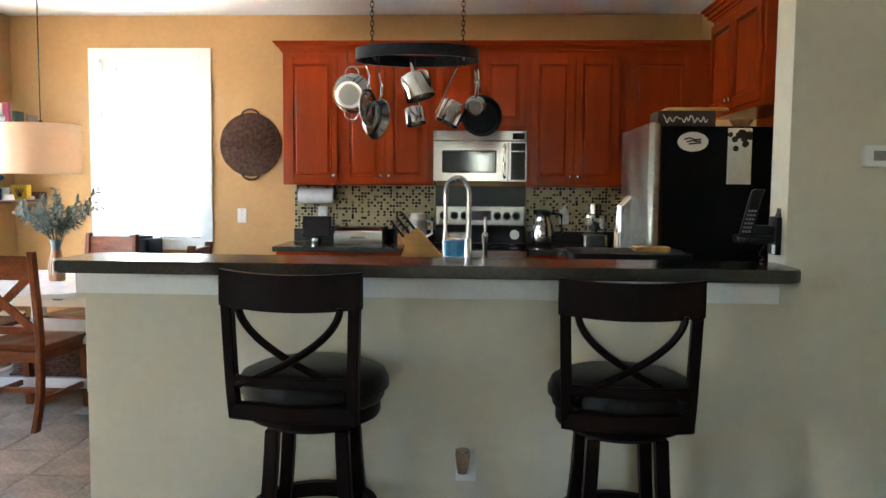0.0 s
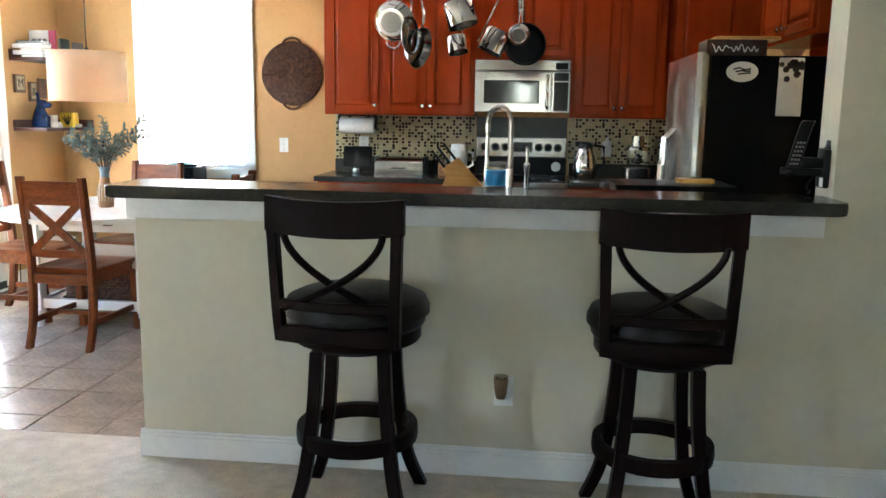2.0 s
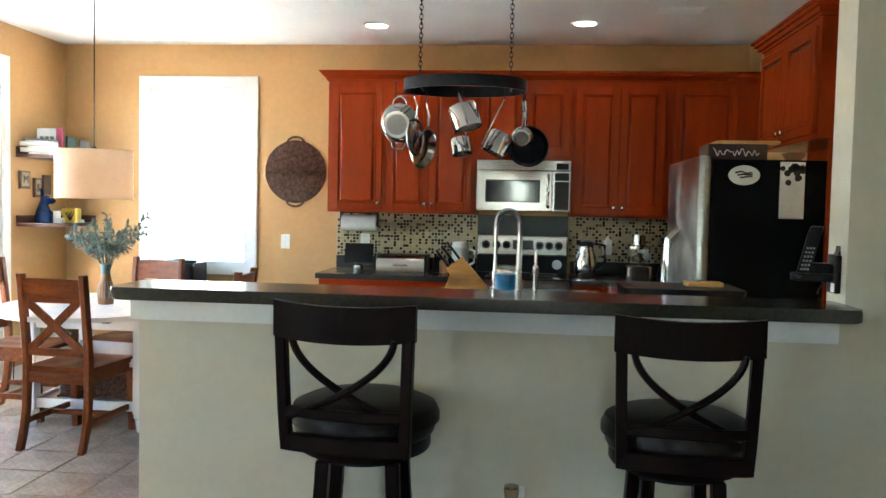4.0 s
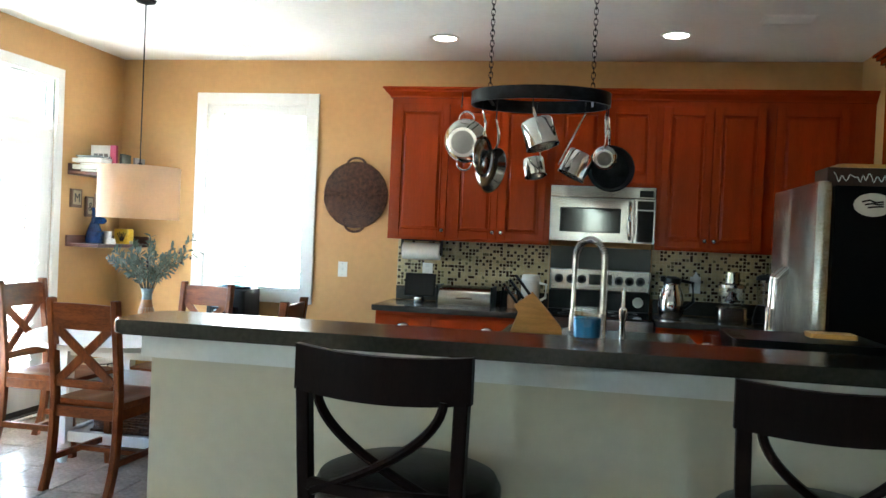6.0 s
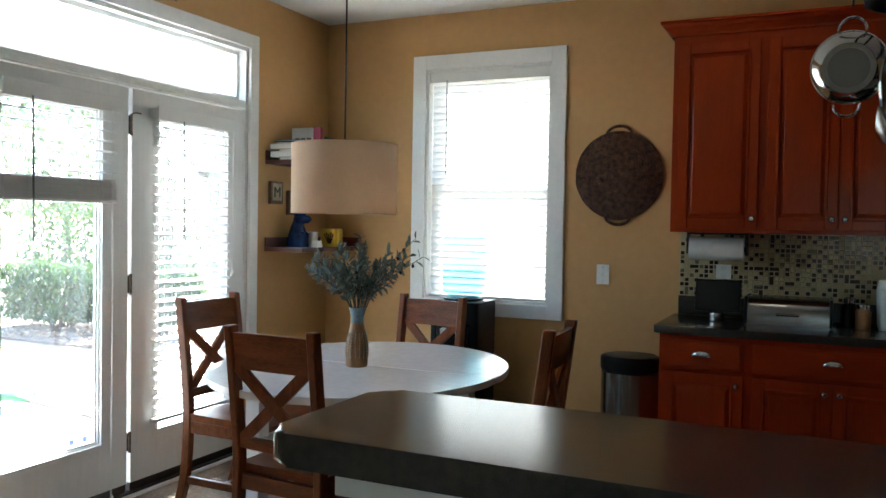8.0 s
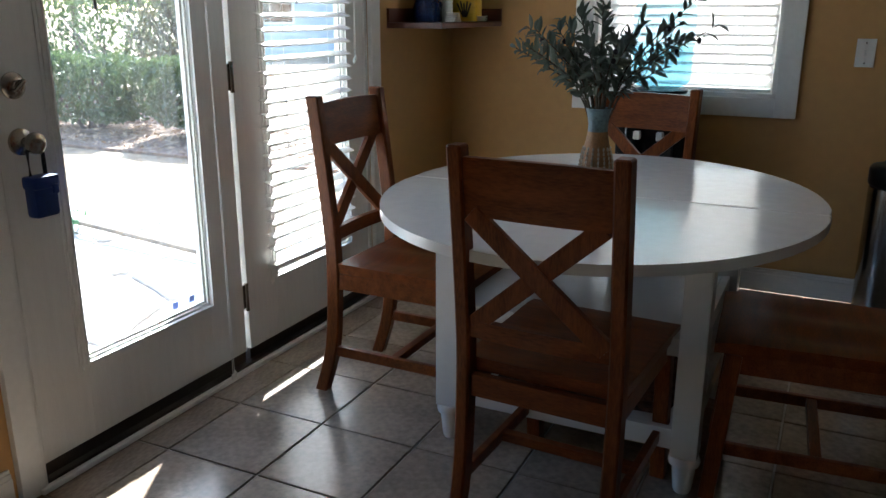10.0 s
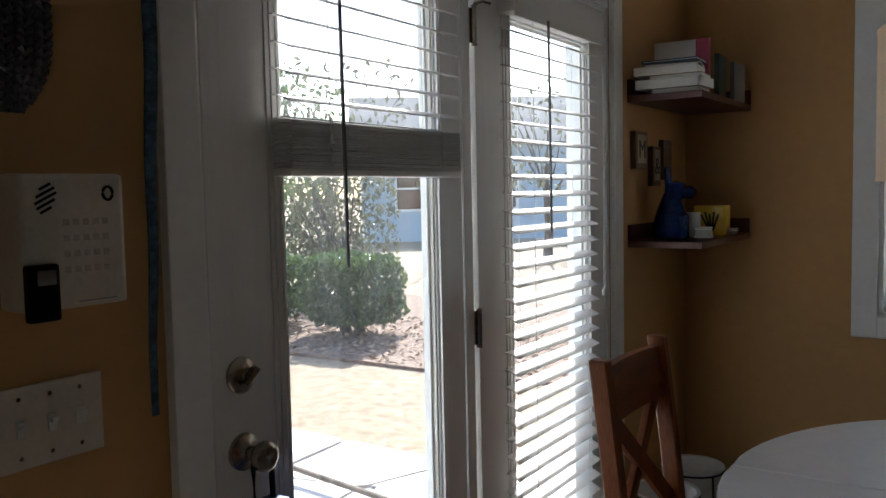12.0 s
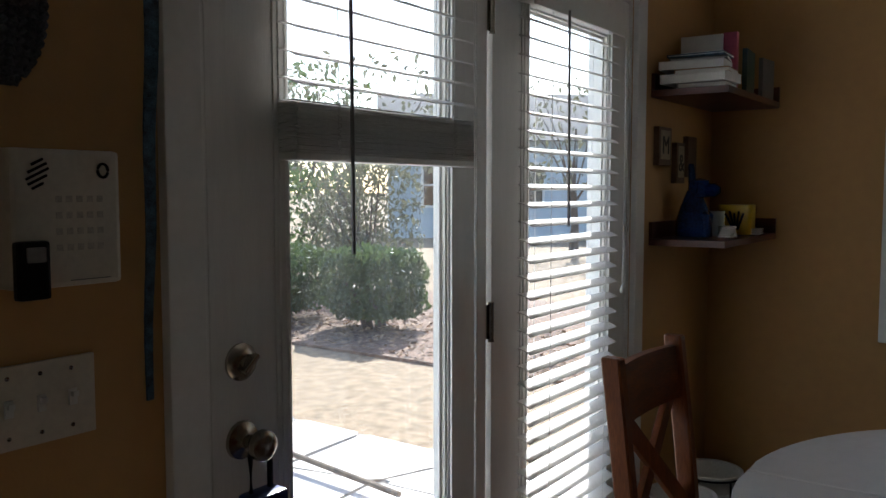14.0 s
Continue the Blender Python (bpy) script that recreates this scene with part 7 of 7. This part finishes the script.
for j in range(3):
    pl_ = thing("plate", "small flat pale plate in a low stack", "plate", (XL + 0.235, YB - 0.19, SZ2 + 0.0085 * j), group="stacked plates")
    bm = B()
    lathe(bm, [(0, 0), (0.026, 0), (0.04, 0.006), (0.039, 0.008), (0.025, 0.003), (0, 0.003)], 24)
    part("dish", bm, M_CERAMIC, pl_, smooth=True)
# initial plaques on the wall between the shelves
for (y, z, w, h, ch_, lab) in ((-0.66, 1.50, 0.125, 0.14, "M", "small wooden wall plaque with the letter M"), (-0.475, 1.435, 0.09, 0.155, "&", "small wooden wall plaque with an ampersand"),
                               (-0.35, 1.46, 0.10, 0.16, "", "small dark wooden wall plaque")):
    pq = thing("wall_plaque", lab, "plaque", (XL + 0.0005, YB + y, z), 90, "initial plaques")
    bm = B()
    box(bm, 0, -0.022, 0, w, 0, h, 0.002)
    part("block", bm, M_OLDWOOD, pq)
    if ch_:
        bm = B()
        box(bm, 0.016, -0.0235, 0.022, w - 0.016, -0.0215, h - 0.012)
        fpn = part("face", bm, M_PLAQUE, pq)
        fc_ = bpy.data.curves.new("letter", "FONT")
        fc_.body, fc_.size, fc_.extrude = ch_, 0.095, 0.0008
        fc_.align_x = "CENTER"
        fc_.materials.append(M_INK)
        lt = new("letter", fc_)
        lt.parent = pq
        lt.matrix_basis = pose(w / 2, -0.0245, h * 0.30, 90, 0, 0)

# water cooler
wc = thing("water_cooler", "black water cooler with a clear blue bottle", "water cooler", (-2.42, 6.30, 0))
bm = B()
prism(bm, rounded_rect(-0.155, -0.16, 0.155, 0.16, 0.03), 0, 0.93, 0.015)
cb2 = part("cabinet", bm, M_BLACK, wc, smooth=True)
bm = B()
box(bm, -0.11, -0.166, 0.55, 0.11, -0.158, 0.80, 0.01)
part("tap_recess", bm, M_BLACK_SHINY, cb2)
for x in (-0.05, 0.05):
    bm = B()
    box(bm, x - 0.014, -0.20, 0.74, x + 0.014, -0.16, 0.775, 0.004)
    part("tap", bm, M_WHITEPLASTIC, cb2)
bm = B()
lathe(bm, [(0.03, 0.92), (0.035, 0.935), (0.11, 0.965), (0.132, 0.99), (0.134, 1.06), (0.126, 1.075), (0.134, 1.09), (0.134, 1.15), (0.126, 1.165), (0.134, 1.18), (0.134, 1.29), (0.12, 1.318), (0, 1.325)], 40)
jg = part("bottle", bm, M_JUG, wc, "clear blue plastic five-gallon bottle", smooth=True)
bm = B()
lathe(bm, [(0.034, 0.935), (0.107, 0.967), (0.129, 0.99), (0.129, 1.13), (0, 1.131)], 40)
part("water", bm, M_JUG, jg)
bm = B()
lathe(bm, [(0, 0.93), (0.12, 0.93), (0.125, 0.945), (0.06, 0.955), (0, 0.955)], 32)
part("collar", bm, M_BLACK, wc, smooth=True)

# trash can
tc_ = thing("trash_can", "stainless step trash can with black lid beside the cabinets", "trash can", (-1.375, 6.22, 0))
bm = B()
prism(bm, [(0.16 * math.cos(a), 0.13 * math.sin(a)) for a in [2 * math.pi * k / 36 for k in range(36)]], 0.03, 0.60, 0.003)
part("body", bm, M_STEEL, tc_, smooth=True)
bm = B()
prism(bm, [(0.166 * math.cos(a), 0.136 * math.sin(a)) for a in [2 * math.pi * k / 36 for k in range(36)]], 0.60, 0.69, 0.02)
part("lid", bm, M_BLACK, tc_, smooth=True)
bm = B()
prism(bm, [(0.163 * math.cos(a), 0.133 * math.sin(a)) for a in [2 * math.pi * k / 36 for k in range(36)]], 0.0, 0.03, 0.005)
box(bm, -0.05, -0.17, 0.008, 0.05, -0.12, 0.022, 0.004)
part("base", bm, M_BLACK, tc_)

# pet bowls in a wire stand by the fixed door
pb = thing("pet_feeder", "two white bowls in a tall black wire stand", "pet bowl", (-3.39, 5.92, 0))
for y in (-0.16, 0.16):
    bm = B()
    lathe(bm, [(0, 0.25), (0.080, 0.25), (0.095, 0.26), (0.115, 0.324), (0.122, 0.327), (0.122, 0.331), (0.108, 0.329), (0.088, 0.265), (0, 0.258)], 32, (0, y, 0))
    part("bowl", bm, M_CERAMIC, pb, smooth=True)
    bm = B()
    tube(bm, [(0.119 * math.cos(q), y + 0.119 * math.sin(q), 0.317) for q in [2 * math.pi * i / 32 for i in range(32)]], 0.004, 6, closed=True)
    part("wire_ring", bm, M_IRON, pb)
    for q in (0.6, 2.54, 3.74, 5.68):
        bm = B()
        tube(bm, [(0.119 * math.cos(q), y + 0.119 * math.sin(q), 0.317), (0.13 * math.cos(q), y + 0.13 * math.sin(q), 0.003)], 0.004, 6)
        part("leg", bm, M_IRON, pb)
bm = B()
tube(bm, [(0, -0.041, 0.317), (0, 0.041, 0.317)], 0.004, 6)
part("crossbar", bm, M_IRON, pb)

# ---- beside the patio door ----
WXX = XL + 0.0006
al = thing("alarm_panel", "white alarm keypad with speaker slots and faded printing", "alarm panel", (WXX, 3.566, 1.367), 90)
bm = B()
box(bm, -0.079, -0.062, -0.092, 0.079, 0, 0.096, 0.007)
ab = part("case", bm, M_IVORY, al)
bm = B()
for k in range(5):
    hl = (0.008, 0.013, 0.0155, 0.013, 0.008)[k]
    c = Vector((-0.042, -0.0625, 0.062 + (k - 2) * -0.008))
    beam(bm, c + Vector((-hl, 0, -hl * 0.5)), c + Vector((hl, 0, hl * 0.5)), 0.0035, 0.002, 0, (0, 1, 0))
part("speaker_slots", bm, M_BLACK, ab)
bm = B()
tube(bm, [(0.052 + 0.0078 * math.cos(a), -0.063, 0.068 + 0.0095 * math.sin(a)) for a in [2 * math.pi * i / 20 for i in range(20)]], 0.0022, 6, closed=True)
part("round_button", bm, M_BLACK, ab)
M_FADED = material("faded_print", (0.50, 0.45, 0.38), 0.6, vary=0.15, scale=60)
for r_ in range(4):
    for c_ in range(5):
        bm = B()
        box(bm, -0.018 + 0.015 * c_, -0.0624, 0.024 - 0.022 * r_, -0.009 + 0.015 * c_, -0.0619, 0.033 - 0.022 * r_)
        part("faded_key", bm, M_FADED, ab)
bm = B()
box(bm, 0.0, -0.0626, -0.084, 0.06, -0.0619, -0.0825)
part("seam", bm, M_GREY, ab)
rmt = thing("garage_remote", "small black remote with a grey button clipped to the panel", "remote", (WXX + 0.0622, 3.508, 1.263), 90)
bm = B()
box(bm, -0.022, -0.018, 0.0, 0.022, 0, 0.078, 0.005)
rb_ = part("case", bm, M_BLACK, rmt)
bm = B()
box(bm, -0.011, -0.0195, 0.050, 0.015, -0.0175, 0.070, 0.002)
part("button", bm, M_GREY, rb_)
plate("light_switch", "white three-gang light switch plate by the door", (WXX, 3.548, 1.108), 90, "switch", 0.165, 0.118, 3, M_IVORY)

# hook rail with leash and scarf
hr = thing("hook_rail", "black wrought-iron coat hook rail on the wall", "hook rail", (WXX, 3.56, 1.86), 90)
bm = B()
tube(bm, [(-0.22 + 0.04 * k, -0.012 - 0.004 * math.sin(k * 2.1), 0.0 + 0.010 * math.sin(k * 1.7)) for k in range(11)], 0.008, 8)
part("rail", bm, M_IRON, hr, smooth=True)
for x in (-0.12, 0.02, 0.16):
    bm = B()
    tube(bm, [(x, -0.012, 0.01), (x + 0.004, -0.02, -0.03), (x, -0.05, -0.045), (x - 0.003, -0.065, -0.02)], 0.006, 8)
    part("hook", bm, M_IRON, hr, smooth=True)
ls = thing("dog_leash", "dark blue patterned dog leash with steel clip hung on a hook", "leash", (WXX, 3.715, 1.80), 90)
bm = B()
tube(bm, [(0.012 * math.cos(q), -0.052, 0.0 + 0.024 * math.sin(q)) for q in [2 * math.pi * i / 16 for i in range(16)]], 0.0028, 6, closed=True)
tube(bm, [(0.0, -0.052, -0.022), (0.002, -0.05, -0.045)], 0.003, 6)
tube(bm, [(-0.015, -0.05, -0.05), (-0.014, -0.05, -0.045), (0.014, -0.05, -0.045), (0.015, -0.05, -0.062), (-0.015, -0.05, -0.062)], 0.0025, 6)
part("clip", bm, M_CHROME, ls, smooth=True)
bm = B()
for k in range(16):
    z0, z1 = -0.05 - 0.042 * k, -0.05 - 0.042 * (k + 1)
    wv = 0.002 * math.sin(k * 0.9)
    ww = 0.0125 * (1 - 0.035 * k)
    beam(bm, (wv, -0.046 + 0.002 * k, z1), (0.002 * math.sin((k - 1) * 0.9), -0.046 + 0.002 * (k - 1), z0 + 0.001), 2 * ww, 0.004, 0, (0, 1, 0))
part("strap", bm, M_LEASH, ls)
sc = thing("knit_scarf", "dark grey chunky knit scarf hung on the wall hook", "scarf", (WXX, 3.47, 1.86), 90)
bm = B()
for c in range(6):
    for k in range(24):
        z = -0.02 - 0.0125 * k
        x0 = -0.068 + 0.027 * c
        taper = 1.0 if k < 16 else math.sqrt(max(0.05, 1 - ((k - 15) / 9) ** 2))
        for s in (-1, 1):
            a = Vector((x0 * taper + s * 0.001, -0.056, z - 0.010))
            b = Vector((x0 * taper + s * 0.013 * taper, -0.046, z + 0.007))
            tube(bm, [a, (a + b) / 2 + Vector((0, -0.006, 0)), b], [0.0045, 0.0072, 0.0045], 6)
tagged(part("knit_stitches", bm, M_KNIT, sc, smooth=True), kind="stuff")
bm = B()
lathe(bm, [(0, -0.30), (0.03, -0.285), (0.06, -0.24), (0.074, -0.18), (0.074, 0.0), (0.05, 0.03), (0, 0.035)], 20, m=Matrix.Translation((0, -0.028, 0)) @ Matrix.Diagonal((1, 0.33, 1, 1)))
part("backing", bm, M_KNIT, sc, smooth=True)
# lock box on the knob
lb = thing("key_lock_box", "blue rubber-covered key lock box hanging on the knob", "lock box", (DX + 0.045, 3.915, 0.955), 90)
bm = B()
tube(bm, [(-0.022, -0.005, -0.09), (-0.022, -0.004, -0.01), (-0.015, -0.004, 0.008), (0.015, -0.004, 0.008), (0.022, -0.004, -0.01), (0.022, -0.005, -0.09)], 0.0055, 8)
part("shackle", bm, M_BLACK, lb, smooth=True)
bm = B()
box(bm, -0.036, -0.03, -0.185, 0.036, 0.012, -0.078, 0.012)
lbb = part("cover", bm, M_LOCKBLUE, lb, smooth=True)
bm = B()
box(bm, -0.039, -0.036, -0.110, 0.039, 0.013, -0.076, 0.009)
part("flap", bm, M_LOCKBLUE, lbb, smooth=True)
bm = B()
box(bm, 0.012, -0.041, -0.125, 0.030, -0.034, -0.10, 0.004)
part("pull_tab", bm, M_LOCKBLUE, lbb, smooth=True)
# driftwood above the casing
dw = thing("driftwood_decor", "weathered driftwood piece above the door casing", "decoration", (XL + 0.03, 4.74, 2.56))
bm = B()
tube(bm, [(0.0, 0.0 - 0.30, 0.03), (0.008, -0.18, 0.0), (0.0, -0.05, 0.012), (0.01, 0.08, -0.012), (0.0, 0.20, 0.002), (0.0, 0.27, -0.03)], [0.012, 0.024, 0.02, 0.026, 0.018, 0.006], 9)
tube(bm, [(0.0, 0.02, 0.0), (0.012, 0.12, 0.035), (0.0, 0.24, 0.03)], [0.016, 0.012, 0.004], 8)
part("branch", bm, M_DRIFT, dw, smooth=True)

# ---- floor tiles and flagstones ----
tm = B()
S = 0.335
box(tm, -S / 2 + 0.0035, -S / 2 + 0.0035, -0.0055, S / 2 - 0.0035, S / 2 - 0.0035, 0.0)
bmesh.ops.bevel(tm, geom=[e for e in tm.edges if all(v.co.z > -0.001 for v in e.verts)], offset=0.002, segments=1, affect="EDGES")
tile_me = bpy.data.meshes.new("tile")
tm.to_mesh(tile_me)
tm.free()
tile_me.materials.append(M_TILE)
rt = random.Random(2)
x = -3.06 - 2 * S + S / 2 + 0.0
while x - S / 2 < XR:
    y = 4.48 - 5 * S + S / 2
    while y - S / 2 < YB:
        x0, x1, y0, y1 = max(x - S / 2, XL), min(x + S / 2, XR), max(y - S / 2, 2.965), min(y + S / 2, YB)
        if x1 - x0 > 0.02 and y1 - y0 > 0.02:
            m = Matrix.Translation(((x0 + x1) / 2, (y0 + y1) / 2, rt.uniform(-0.0006, 0.0006))) @ Matrix.Diagonal(((x1 - x0) / S, (y1 - y0) / S, 1, 1))
            shared("tile", tile_me, tile_floor, m)
        y += S
    x += S
rf = random.Random(17)
CX = [[(-8.6 + 0.70 * i + (rf.uniform(-0.2, 0.2) if 0 < i < 7 else 0), -1.0 + 0.648 * j + (rf.uniform(-0.18, 0.18) if 0 < j < 12 else 0)) for j in range(13)] for i in range(8)]
for i in range(7):
    for j in range(12):
        q = [CX[i][j], CX[i + 1][j], CX[i + 1][j + 1], CX[i][j + 1]]
        pieces = [q]
        v = rf.random()
        if v < 0.3:
            pieces = [[q[0], q[1], q[2]], [q[0], q[2], q[3]]]
        elif v < 0.5:
            u = rf.uniform(0.35, 0.65)
            a = (q[0][0] * (1 - u) + q[1][0] * u, q[0][1] * (1 - u) + q[1][1] * u)
            b = (q[3][0] * u + q[2][0] * (1 - u), q[3][1] * u + q[2][1] * (1 - u))
            pieces = [[q[0], a, b, q[3]], [a, q[1], q[2], b]]
        for pc in pieces:
            cx, cy = sum(p[0] for p in pc) / len(pc), sum(p[1] for p in pc) / len(pc)
            out = []
            n = len(pc)
            for k in range(n):
                p0, p1 = pc[k], pc[(k + 1) % n]
                for u in (0.06, 0.5, 0.94):
                    px, py = p0[0] * (1 - u) + p1[0] * u, p0[1] * (1 - u) + p1[1] * u
                    jx = rf.uniform(-0.012, 0.012) if u == 0.5 else 0
                    out.append(((px - cx) * 0.955 + cx + jx, (py - cy) * 0.955 + cy + jx))
            bm = B()
            z = -0.120 + rf.uniform(-0.003, 0.003)
            top = [bm.verts.new((*p, z)) for p in out]
            low = [bm.verts.new((*p, -0.136)) for p in out]
            bm.faces.new(top)
            for k in range(len(out)):
                bm.faces.new((low[k], low[(k + 1) % len(out)], top[(k + 1) % len(out)], top[k]))
            part("flagstone", bm, M_STONE, patio)
